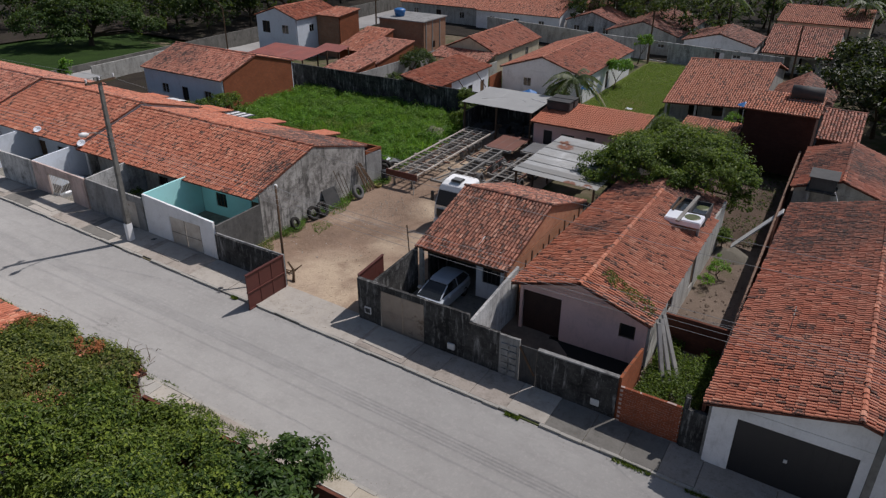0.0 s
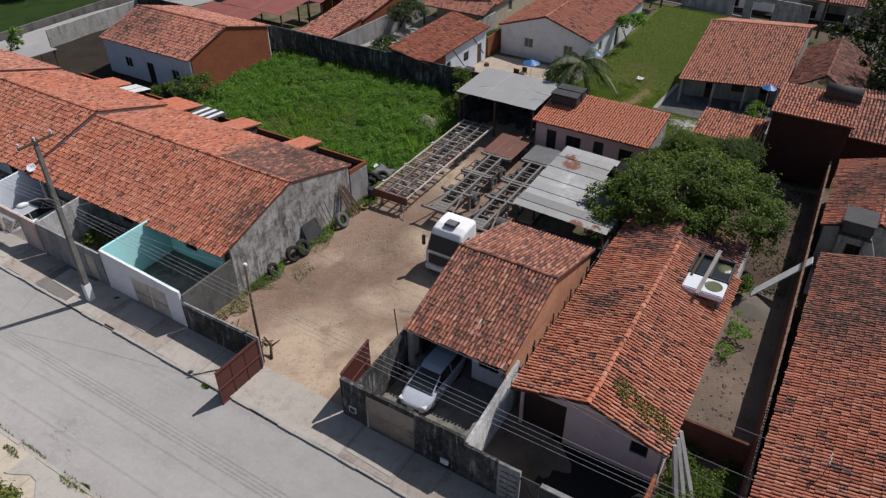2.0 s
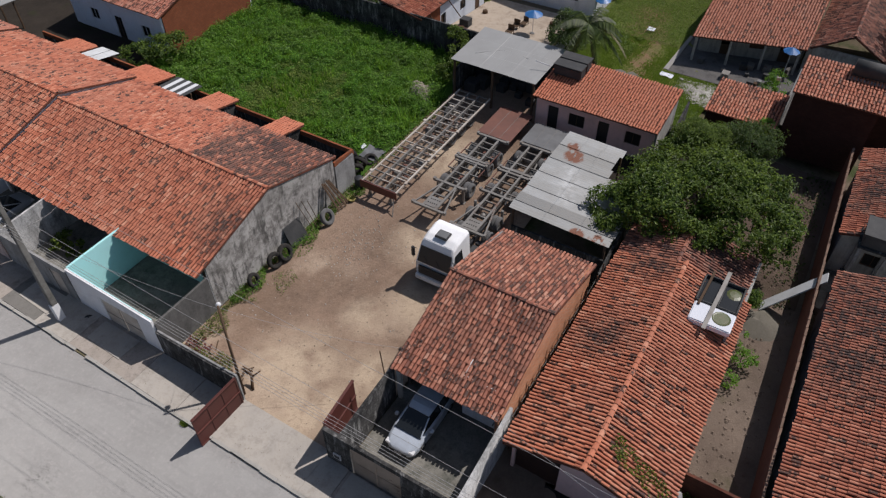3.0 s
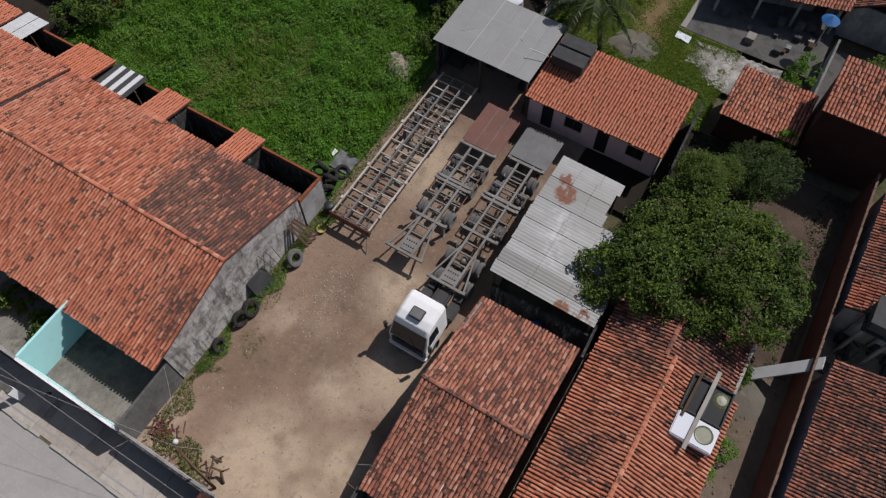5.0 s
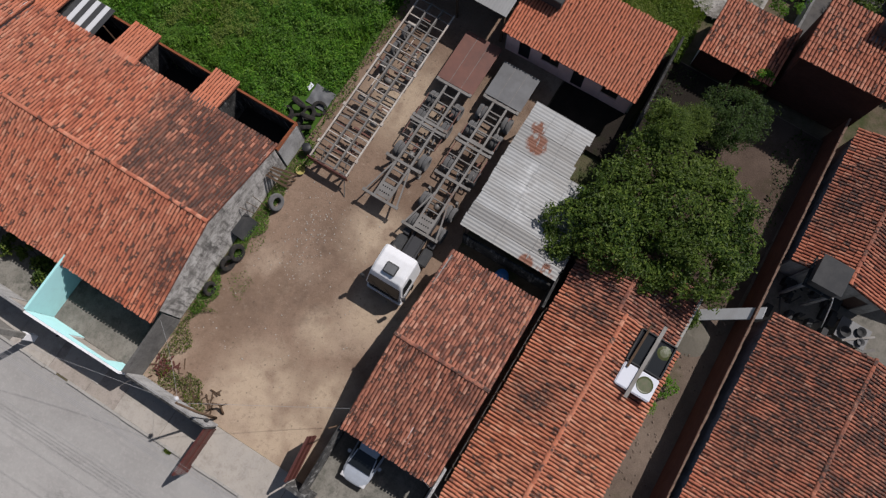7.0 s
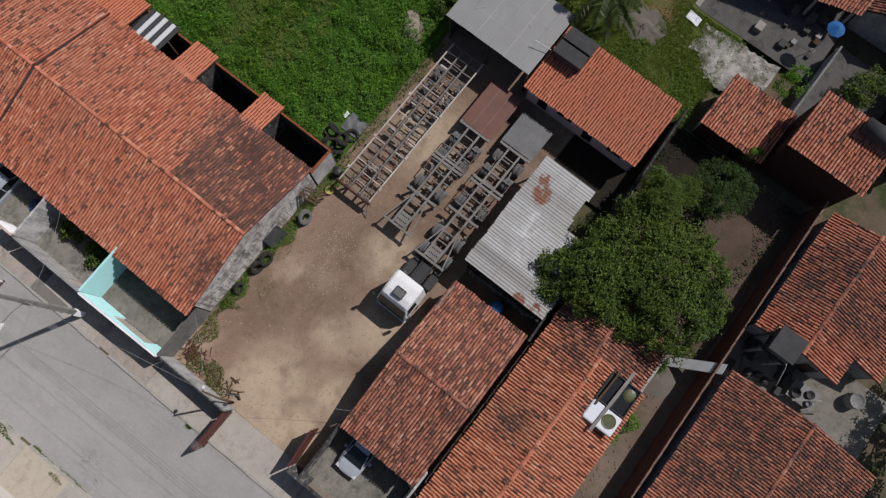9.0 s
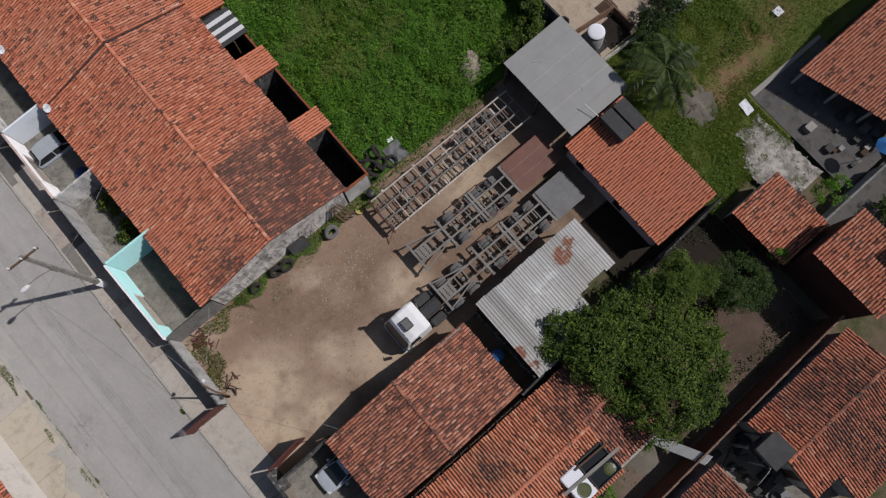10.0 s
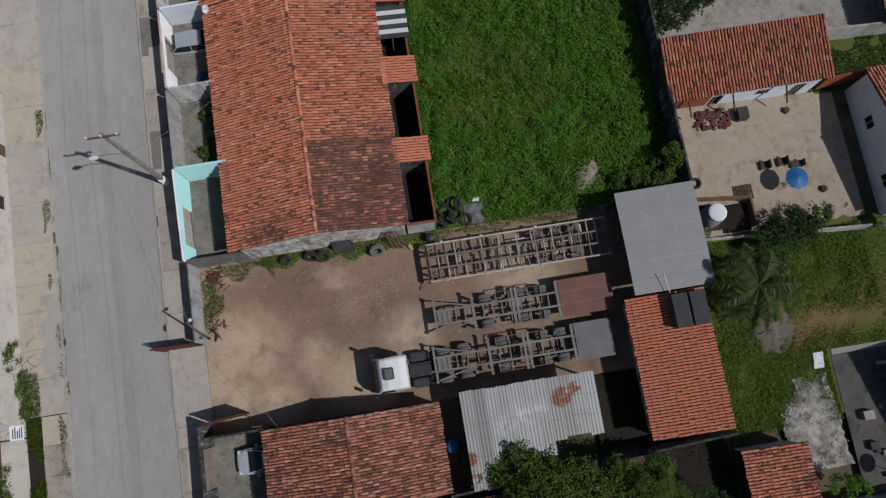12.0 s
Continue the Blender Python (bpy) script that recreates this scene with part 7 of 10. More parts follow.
# ---- poles, wires, yard clutter ----
def concrete_pole(at, h, label, lean=(0.0, 0.0)):
    t = thing("utility_pole", at, label, "utility pole", "utility poles")
    x, y, z = at
    g = Geo()
    b, c = 0.17, 0.10
    vs = [(x + i * b, y + j * b * 0.8, z) for i, j in ((-1, -1), (1, -1), (1, 1), (-1, 1))] + [(x + lean[0] + i * c, y + lean[1] + j * c * 0.8, z + h) for i, j in ((-1, -1), (1, -1), (1, 1), (-1, 1))]
    g.add(vs, [(3, 2, 1, 0), (4, 5, 6, 7), (0, 1, 5, 4), (1, 2, 6, 5), (2, 3, 7, 6), (3, 0, 4, 7)]).ob("shaft", M_POLEC, t, bevel=0.015)
    tx, ty, tz = x + lean[0], y + lean[1], z + h
    arm = Geo().box(tx - 0.95, tx + 0.95, ty - 0.14, ty - 0.05, tz - 0.28, tz - 0.16).ob("crossarm", M_WOOD, t, "weathered wooden crossarm")
    for dx in (-0.88, -0.05, 0.86):
        Geo().lathe((tx + dx, ty - 0.095, tz - 0.16), (0, 0, 1), [(0.0, 0.24), (0.05, 0.22), (0.07, 0.14), (0.035, 0.1), (0.06, 0.05), (0.03, 0.0), (0.0, 0.0)], 10).ob("insulator", M_LAMP, arm)
    for k in range(4):
        zz = z + h * 0.66 - k * 0.2
        Geo().box(x + lean[0] * 0.66 - 0.2, x + lean[0] * 0.66 - 0.13, y + lean[1] * 0.66 - 0.05, y + lean[1] * 0.66 + 0.05, zz, zz + 0.1).ob("bracket", M_STEEL, t)
    a = (x + lean[0] * 0.7, y + lean[1] * 0.7, z + h * 0.66)
    Geo().tube([a, (a[0] - 0.9, a[1] - 0.1, a[2] + 0.55), (a[0] - 1.5, a[1] - 0.2, a[2] + 0.7)], 0.03, 7).ob("lamp_arm", M_STEEL, t)
    Geo().lathe((a[0] - 1.75, a[1] - 0.25, a[2] + 0.68), (1, 0.15, -0.2), [(0.0, -0.32), (0.10, -0.28), (0.15, -0.1), (0.13, 0.15), (0.06, 0.32), (0.0, 0.33)], 12).ob("lamp_head", M_LAMP, t, "pale street lamp head", smooth=True)
    Geo().box(x - 0.19, x + 0.19, y - 0.155, y + 0.155, z + 0.01, z + 1.3).ob("whitewash", P_WHITE, t, "whitewashed foot of the pole")
    return t


concrete_pole((25.1, 37.3, 0.5), 10.4, "tall concrete utility pole with a wooden crossarm", (0.15, -0.1))
concrete_pole((25.1, -3.65, -0.75), 10.6, "concrete utility pole before the garage house", (0.0, 0.0))
concrete_pole((25.4, 79.0, 1.1), 10.3, "far concrete utility pole along the street")


def sag(a, b, drop, n=14):
    a, b = Vector(a), Vector(b)
    return [a.lerp(b, i / n) - Vector((0, 0, drop * 4 * (i / n) * (1 - i / n))) for i in range(n + 1)]


wl = thing("power_lines", (25.3, 38, 8), "thin grey power and phone cables along the street", "cables", kind="stuff")
g = Geo()
for y0, y1, za, zb in ((37.2, -3.65, 0.0, -1.0), (37.2, 79.0, 0.0, 0.6)):
    for k in range(4):
        g.tube(sag((25.02, y0, 7.75 + za - k * 0.27), (25.02, y1, 7.75 + zb - k * 0.27), 0.4 + 0.04 * k), 0.009, 4, False)
    for dx in (-0.88, 0.86):
        g.tube(sag((25.25 + dx, y0, 10.7 + za), (25.2 + dx, y1, 10.5 + zb), 0.5), 0.008, 4, False)
for a, b in (((25.2, 37.2, 7.4), (27.35, 26.45, 5.7)), ((27.35, 26.45, 5.8), (31.5, 19.2, 3.0)), ((27.35, 26.45, 5.7), (30.0, 30.6, 3.4)), ((25.2, 37.2, 7.2), (30.0, 42.0, 3.3)), ((25.1, -3.6, 7.0), (30.4, 14.2, 3.1))):
    g.tube(sag(a, b, 0.35), 0.008, 4, False)
g.ob("cables", M_WIRE, wl)

gp = thing("gate_post_pole", (26.8, 25.9, 0), "slim dark service pole at the yard gate", "pole")
Geo().tube([(26.8, 25.9, 0), (27.05, 26.15, 3.2), (27.35, 26.45, 5.9)], [0.08, 0.07, 0.055], 9).ob("shaft", M_WOOD, gp, smooth=True)
Geo().lathe((27.5, 26.6, 5.75), (0, 0, 1), [(0.0, -0.12), (0.1, -0.06), (0.13, 0.03), (0.08, 0.12), (0.0, 0.14)], 12).ob("lamp", M_LAMP, gp, "round pale lamp", smooth=True)
Geo().tube([(27.34, 26.44, 5.8), (27.5, 26.6, 5.85)], 0.015, 6).ob("bracket", M_STEEL, gp)
Geo().box(26.66, 26.76, 25.8, 25.98, 1.3, 1.65).ob("meter", M_TANKD, gp)
br = thing("old_post", (27.5, 26.0, 0), "fallen forked stump by the gate", "stump")
Geo().tube([(27.2, 25.7, 0.05), (27.6, 26.0, 0.6), (27.5, 26.3, 1.1)], [0.09, 0.07, 0.05], 7).tube([(27.55, 26.0, 0.5), (27.9, 25.6, 0.9)], [0.06, 0.03], 6).ob("wood", M_WOOD, br, smooth=True)
pw = thing("thin_post", (30.35, 19.5, 0), "thin iron rod at the corner of the low house", "post")
Geo().tube([(30.35, 19.5, 0), (30.1, 19.62, 4.1)], 0.035, 6).ob("rod", M_WOOD, pw)

# against the gable wall
def leaning_tyre(x, y, r, tilt, turn, mat, label, flat=False):
    t = tyre_geo((0, 0, 0), (0, 1, 0) if not flat else (0, 0, 1), r, r * 0.52).ob("tyre", mat, None, label, smooth=True, category="tyre", group="old tyres")
    t.matrix_basis = pose(x, y, r * math.cos(radians(tilt)) + 0.03 if not flat else r * 0.26 + 0.04, -tilt, 0, turn)
    return t


leaning_tyre(35.3, 30.3, 0.55, 27, 4, M_RUBBER, "worn black truck tyre leaning on the gable wall")
leaning_tyre(34.5, 30.4, 0.52, 22, -8, M_RUBBER, "worn black truck tyre leaning on the gable wall")
leaning_tyre(39.1, 30.1, 0.55, 30, 6, M_RUBBERG, "dusty grey truck tyre leaning on planks")
leaning_tyre(32.7, 30.45, 0.45, 24, 10, M_RUBBER, "old black tyre leaning on the gable wall")
for i, (x, y, f) in enumerate(((44.2, 32.2, 1), (45.0, 31.8, 1), (44.3, 33.0, 1), (45.2, 32.6, 0), (44.7, 31.6, 0), (43.95, 31.4, 0), (45.6, 31.4, 1))):
    leaning_tyre(x, y, 0.5, 20, 25 * i, M_RUBBER, "discarded tyre lying in the weeds", bool(f))
pn = thing("panel", (36.8, 30.8, 0), "dark sheet leaning on the gable wall", "panel")
Geo().slab((36.1, 30.45, 0.05), (37.5, 30.35, 0.05), (37.5, 30.95, 1.35), (36.1, 30.98, 1.4), 0.05).ob("sheet", M_TANKD, pn, bevel=0.01)
pk = thing("planks", (40.5, 30.5, 0), "old planks leaning on the wall", "planks")
for i in range(4):
    x = 40.3 + i * 0.2
    Geo().beam((x + 0.12 * i, 30.15 - 0.04 * (i % 3), 0.06), (x - 0.35, 30.93, 2.2 - 0.12 * (i % 2)), 0.13, 0.04, (0, 1, 0)).ob("plank", M_WOOD, pk)
rd = thing("iron_rods", (38, 30.7, 0), "thin iron rods leaning on the wall", "rods")
for i in range(3):
    x = 38.0 + i * 0.3
    Geo().tube([(x, 30.25, 0.03), (x - 0.5 + 0.2 * (i % 3), 30.95, 2.5 - 0.3 * (i % 3))], 0.022, 5).ob("rod", M_WOOD, rd)
dm = thing("drum", (42.9, 30.4, 0), "dented black drum beside the wall", "drum")
Geo().lathe((42.9, 30.4, 0.03), (0, 0, 1), [(0.0, 0.86), (0.27, 0.86), (0.29, 0.84), (0.28, 0.58), (0.295, 0.56), (0.28, 0.3), (0.295, 0.28), (0.28, 0.02), (0.0, 0.0)], 18).ob("body", M_PLAST, dm, smooth=True)
yb = thing("yellow_basin", (41.6, 30.1, 0.05), "faded yellow basin on the ground", "basin")
Geo().lathe((41.6, 30.1, 0.04), (0, 0, 1), [(0.0, 0.03), (0.2, 0.03), (0.27, 0.2), (0.3, 0.2), (0.22, 0.0), (0.0, 0.0)], 16).ob("body", plain_mat("faded_yellow", (0.42, 0.36, 0.12), 0.7, dirt=(0.2, 0.17, 0.08)), yb, smooth=True)
Geo().slab((46.3, 32.6, 0.2), (46.75, 32.55, 0.22), (46.8, 32.8, 0.3), (46.35, 32.85, 0.26), 0.04).ob("white_board", M_CLOTH, None, "white board lying in the weeds", bevel=0.01, category="board")
tp = thing("tarpaulin", (46.3, 31.8, 0.05), "crumpled grey tarpaulin in the weeds", "tarpaulin")
g = Geo()
for j in range(9):
    for i in range(9):
        x, y = 45.6 + i * 0.17, 31.0 + j * 0.18
        g.v.append((x, y, 0.12 + 0.28 * abs(noise.noise((x * 2.1, y * 2.1, 1.0)))))
g.f = [(j * 9 + i, j * 9 + i + 1, j * 9 + i + 10, j * 9 + i + 9) for j in range(8) for i in range(8)]
g.ob("cloth", M_PLATE, tp, smooth=True)
bn = thing("rubbish_bag", (25.9, 36.4, 0.1), "black rubbish bag against the white wall", "bag")
rngb = np.random.default_rng(3)
g = Geo().lathe((25.95, 36.2, 0.12), (0, 0, 1), [(0.0, 0.52), (0.12, 0.5), (0.3, 0.36), (0.36, 0.2), (0.28, 0.02), (0.0, 0.0)], 12)
g.v = [tuple(np.array(p) + rngb.normal(0, 0.025, 3)) for p in g.v]
g.ob("bag", M_PLAST, bn, smooth=True)

dm2 = Geo().lathe((45.2, 4.9, south_z(4.9) - 0.05), (0, 0, 1), [(0.0, 0.42), (0.4, 0.36), (0.8, 0.22), (1.1, 0.1), (1.4, -0.05)], 18)
dm2.v = [tuple(np.array(p) + np.array((0.2, 0.2, 0.12)) * noise.noise((p[0] * 1.6, p[1] * 1.6, 4.0))) for p in dm2.v]
dm2.ob("sand_mound", M_CRUSTD, None, "low pale mound of sand in the side yard", smooth=True, category="mound")

# pale stones and litter over the yard
rng = random.Random(77)
g = Geo()
for i in range(260):
    x, y = (rng.uniform(30, 43), rng.uniform(21, 30.4)) if i < 110 else (rng.gauss(38.5, 1.6), rng.gauss(27.4, 0.9))
    s = rng.uniform(0.02, 0.055)
    g.tube([(x, y, 0.03), (x + s * 0.3, y, 0.03 + s * 0.9)], [s, s * 0.6], 5)
g.ob("pebbles", M_STONE, None, "pale pebbles and litter scattered over the yard", category="stones", kind="stuff")
g = Geo()
for i in range(70):
    x, y = 26.7 + abs(rng.gauss(0, 0.7)), rng.uniform(26.2, 30.6)
    if not (26.6 < x < 29 and 26.0 < y < 30.7):
        continue
    a, L = rng.uniform(0, 3.14), rng.uniform(0.15, 0.7)
    g.beam((x, y, 0.06 + rng.uniform(0, 0.1)), (x + L * math.cos(a), y + L * math.sin(a), 0.08 + rng.uniform(0, 0.12)), 0.05, 0.04)
g.ob("debris", M_WOOD, None, "broken wood and scrap by the street wall", category="debris", kind="stuff")
g = Geo()
for i in range(600):
    x, y = rng.uniform(33.5, 60), rng.uniform(3.2, 5.7) if i < 330 else rng.uniform(3.4, 13.6)
    if y > 5.7 and x < 47.5:
        continue
    s = rng.uniform(0.03, 0.12)
    g.tube([(x, y, south_z(y)), (x + s * 0.4, y, south_z(y) + s * 0.8)], [s, s * 0.5], 5)
g.ob("rubble", M_RUBBLE, None, "broken stones and rubble in the side yard", category="rubble", kind="stuff")
for x, y, s in ((54.5, 33.1, 0.85), (55.2, 33.7, 0.6), (54.1, 32.4, 0.5), (54.9, 32.4, 0.55), (55.6, 32.6, 0.45)):
    rk = Geo().lathe((x, y, 0.0), (0, 0, 1), [(0.0, 0.95 * s), (0.5 * s, 0.85 * s), (0.95 * s, 0.5 * s), (1.05 * s, 0.0), (0.0, 0.0)], 9)
    rk.v = [tuple(np.array(p) + rngb.normal(0, 0.05, 3)) for p in rk.v]
    rk.ob("boulder", M_CRUSTB, None, "pale lump of broken concrete in the weeds", category="stone", group="boulders in the weeds")

# heap of broken tiles and timber in the corner behind the turquoise court
hp2 = thing("tile_heap", (27.6, 30.1, 0.03), "small heap of broken tiles and timber", "rubble", kind="stuff")
g = Geo()
for i in range(70):
    x, y = rng.gauss(27.6, 0.35), min(30.75, rng.gauss(30.1, 0.3))
    a, q = rng.uniform(0, 3.14), rng.uniform(0.07, 0.22)
    z = 0.05 + max(0.0, 0.3 - 0.4 * math.hypot(x - 27.6, y - 30.2)) * rng.random()
    g.beam((x - q * math.cos(a), y - q * math.sin(a), z), (x + q * math.cos(a), y + q * math.sin(a), z + rng.uniform(0, 0.12)), 0.09, 0.025)
g.ob("pieces", M_GATE, hp2)

# grit, leaves and small stones along both pavements and the road's edges
g = Geo()
for i in range(1500):
    y = rng.uniform(-12, 60)
    if i % 3 == 0:
        x, z = kerb_x(y) - abs(rng.gauss(0, 0.22)), street_z(y)
    elif i % 3 == 1:
        x, z = rng.uniform(kerb_x(y) + 0.2, 26.0), street_z(y) + 0.12
    else:
        x, z = WEST_X + abs(rng.gauss(0, 0.25)), street_z(y)
    s = rng.uniform(0.006, 0.02)
    g.prism([(x + s * math.cos(a) * rng.uniform(0.6, 1.3), y + s * math.sin(a) * rng.uniform(0.6, 1.3)) for a in (0, 1.3, 2.6, 3.9, 5.1)], z - 0.01, z + s * rng.uniform(0.4, 1.0))
g.ob("grit", M_RUBBLE, None, "grit and small stones along the kerbs", category="stones", kind="stuff")
g = Geo()
for i in range(260):
    x, y = rng.uniform(26.9, 54.0), rng.uniform(19.8, 30.2)
    s = rng.uniform(0.01, 0.03)
    g.prism([(x + s * math.cos(a) * rng.uniform(0.6, 1.3), y + s * math.sin(a) * rng.uniform(0.6, 1.3)) for a in (0, 1.3, 2.6, 3.9, 5.1)], 0.0, 0.045 + s * rng.uniform(0.3, 0.9))
g.ob("clods", M_RUBBLE, None, "small clods and scraps trodden into the yard", category="stones", kind="stuff")

# ---- the plots behind ----
wall("wall_field", (61.1, 31.0), (61.1, 76.0), -0.3, 2.6, P_BLACK, 0.16, label="tall blackened wall along the weedy plot", category="wall", kind="structure")
wall("wall_field_end", (49.5, 76.0), (61.0, 76.0), -0.1, 2.0, P_DIRTY, 0.16, label="whitewashed wall to the back street", category="wall", kind="structure")


def simple_house(name, x0, x1, y0, y1, eave, ridge, axis, mw, mt, label, wins=(), rp=None, over=0.35, pitch=0.26, row=0.42, seed=1, mg=None, z0=None, group="", cols=None):
    """A plain tiled house on the falling ground; wins: (side, along, width, height, sill)."""
    g = ground_z((x0 + x1) / 2) if z0 is None else z0
    t = thing(name, ((x0 + x1) / 2, (y0 + y1) / 2, g), label, "house", group)
    mg = mg or mw
    o = over
    if axis == "y":
        xr = (x0 + x1) / 2 if rp is None else rp
        sl, rd = gable_y(x0 - o, xr, x1 + o, y0 - o * 0.5, y1 + o * 0.5, eave, ridge, eave)
    else:
        yr = (y0 + y1) / 2 if rp is None else rp
        sl, rd = gable_x(y0 - o, yr, y1 + o, x0 - o * 0.5, x1 + o * 0.5, eave, ridge, eave)
    roof(t, sl, mt, pitch, row, rd, seed=seed)
    sides = {"w": ((x0, y0), (x0, y1)), "e": ((x1, y0), (x1, y1)), "s": ((x0 + 0.09, y0), (x1 - 0.09, y0)), "n": ((x0 + 0.09, y1), (x1 - 0.09, y1))}
    top = eave + 0.02
    for k, (a, b) in sides.items():
        ops = [(s - w / 2, s + w / 2, g + sill, g + sill + h) for side, s, w, h, sill in wins if side == k]
        is_gable = (k in "sn") == (axis == "y")
        wall("wall", a, b, g - 0.2, top, mg if is_gable else mw, 0.16, ops, t)
        if is_gable:
            gable("gable", a, b, top + 0.002, ridge - 0.12, mg, 0.16, ((xr - x0) / (x1 - x0)) if axis == "y" else ((yr - y0) / (y1 - y0)), t)
        for side, s, w, h, sill in wins:
            if side == k:
                along = "y" if k in "we" else "x"
                c = (a[0], a[1] + s, g + sill + h / 2) if along == "y" else (a[0] + s, a[1], g + sill + h / 2)
                window(t, c, along, w - 0.02, h - 0.02, M_WOOD if h > 1.5 else M_LAMP, 1, pane=M_DARK if h > 1.5 else None)
    return t


# house with the bare brick gable at the end of the weedy plot
simple_house("brick_gable_house", 48.8, 58.7, 54.0, 65.5, 3.45, 5.05, "y", P_WHITEB, T_PATCHY, "house with a bare red brick gable and rosy tiles",
             [("w", 2.2, 1.0, 1.0, 1.1), ("w", 5.5, 0.9, 2.0, 0.1), ("w", 8.5, 1.0, 1.0, 1.1)], rp=53.5, pitch=0.21, row=0.37, seed=61, mg=B_RED)

# yard with the white tank
bt = thing("white_water_tank", (63, 28.8, -0.2), "round white water tank on a low dark base", "water tank")
Geo().box(61.75, 63.5, 27.8, 29.6, -0.5, 0.4).ob("base", P_BLACK, bt)
wall("wall_tank_front", (61.7, 30.2), (65.8, 29.75), -0.8, 0.5, P_BROWNW, 0.14, label="low rust-stained wall before the tank", category="wall", kind="structure")
wall("wall_tank_side", (65.85, 29.65), (65.9, 27.7), -0.8, 0.4, P_BROWNW, 0.14, label="low stained wall beside the tank", category="wall", kind="structure")
Geo().box(63.6, 65.7, 27.5, 29.5, -0.6, ground_z(64.5) + 0.1).ob("sunken_floor", M_SHADESOIL, None, "dark floor behind the low wall", category="floor", kind="structure")
Geo().lathe((62.6, 28.7, 0.45), (0, 0, 1), [(0.0, 1.55), (0.55, 1.52), (0.62, 1.42), (0.66, 1.4), (0.75, 0.1), (0.72, 0.0), (0.0, 0.0)], 24).ob("tank", P_GREY, bt, "grey drum of the tank", smooth=True)
Geo().lathe((62.6, 28.7, 2.0), (0, 0, 1), [(0.0, 0.12), (0.4, 0.10), (0.62, 0.04), (0.64, 0.0), (0.0, 0.0)], 24).ob("lid", M_CLOTH, bt, "white lid", smooth=True)
lt = thing("long_shed", (67, 39.2, -0.4), "long shed with an orange tile roof and whitewashed wall", "house")
roof(lt, [((60.95, 36.9, 2.3), (72.9, 36.9, 2.3), (60.95, 41.4, 3.1), (72.9, 41.4, 3.1))], T_ORANGE, 0.23, 0.4, seed=71, label="single-slope orange tile roof")
wall("wall", (61.2, 37.3), (64.5, 37.3), -1.1, 2.3, B_RED, 0.15, [(0.4, 1.3, -0.9, 1.1)], lt, "bare brick end of the front wall")
wall("wall", (64.52, 37.3), (72.6, 37.3), -1.1, 2.3, P_WHITEB, 0.15, [(0.1, 0.98, -0.9, 1.1), (3.48, 4.48, 0.1, 1.0), (6.28, 7.18, -1.1, 1.0)], lt, "pale blue-white front wall")
for s in (0.85, 3.45, 10.05):
    Geo().box(61.2 + s - 0.44, 61.2 + s + 0.44, 37.28, 37.33, -1.0, 1.0).ob("door", M_WOOD, lt)
window(lt, (61.2 + 7.3, 37.3, 0.55), "x", 0.98, 0.88, M_WOOD, 1)
wall("wall", (72.6, 37.4), (72.6, 41.2), -1.3, 2.35, P_DIRTY, 0.15, (), lt, z2=3.0)
wall("wall", (61.2, 41.2), (72.6, 41.2), -1.1, 3.0, P_DIRTY, 0.15, (), lt)
for i, x in enumerate((62.4, 65.6, 69.5)):
    Geo().beam((x, 37.0, 2.2), (x + 0.6, 36.1, 0.6), 0.1, 0.08).ob("strut", M_WOOD, lt)
wall("wall_far_yard", (73.3, 37.4), (76.6, 37.6), -1.5, 0.9, B_RED, 0.15, label="bare brick wall beside the long shed", category="wall", kind="structure")
wall("wall_far_back", (61.3, 27.3), (74.0, 26.4), -1.4, 0.2, P_DIRTY, 0.14, label="low broken wall below the far yard", category="wall", kind="structure")


def parasol(at, r, label, h=2.2):
    t = thing("parasol", at, label, "parasol", "blue parasols")
    x, y, z = at
    Geo().tube([(x, y, z), (x, y, z + h - 0.05)], 0.025, 8).ob("pole", M_LAMP, t)
    g = Geo()
    n = 16
    g.v = [(x, y, z + h)] + [(x + r * (0.97 if k % 2 else 1.03) * math.cos(2 * math.pi * k / n), y + r * (0.97 if k % 2 else 1.03) * math.sin(2 * math.pi * k / n), z + h - 0.37 + (0.03 if k % 2 else 0)) for k in range(n)]
    g.v += [(a, b, c - 0.015) for a, b, c in g.v]
    g.f = [(0, 1 + k, 1 + (k + 1) % n) for k in range(n)] + [(n + 1, n + 2 + (k + 1) % n, n + 2 + k) for k in range(n)] + [(1 + k, n + 2 + k, n + 2 + (k + 1) % n, 1 + (k + 1) % n) for k in range(n)]
    g.ob("canopy", M_BLUE, t, "blue canopy in eight gores")
    Geo().lathe((x, y, z), (0, 0, 1), [(0.0, 0.1), (0.2, 0.09), (0.25, 0.0), (0.0, 0.0)], 14).ob("foot", P_GREY, t)


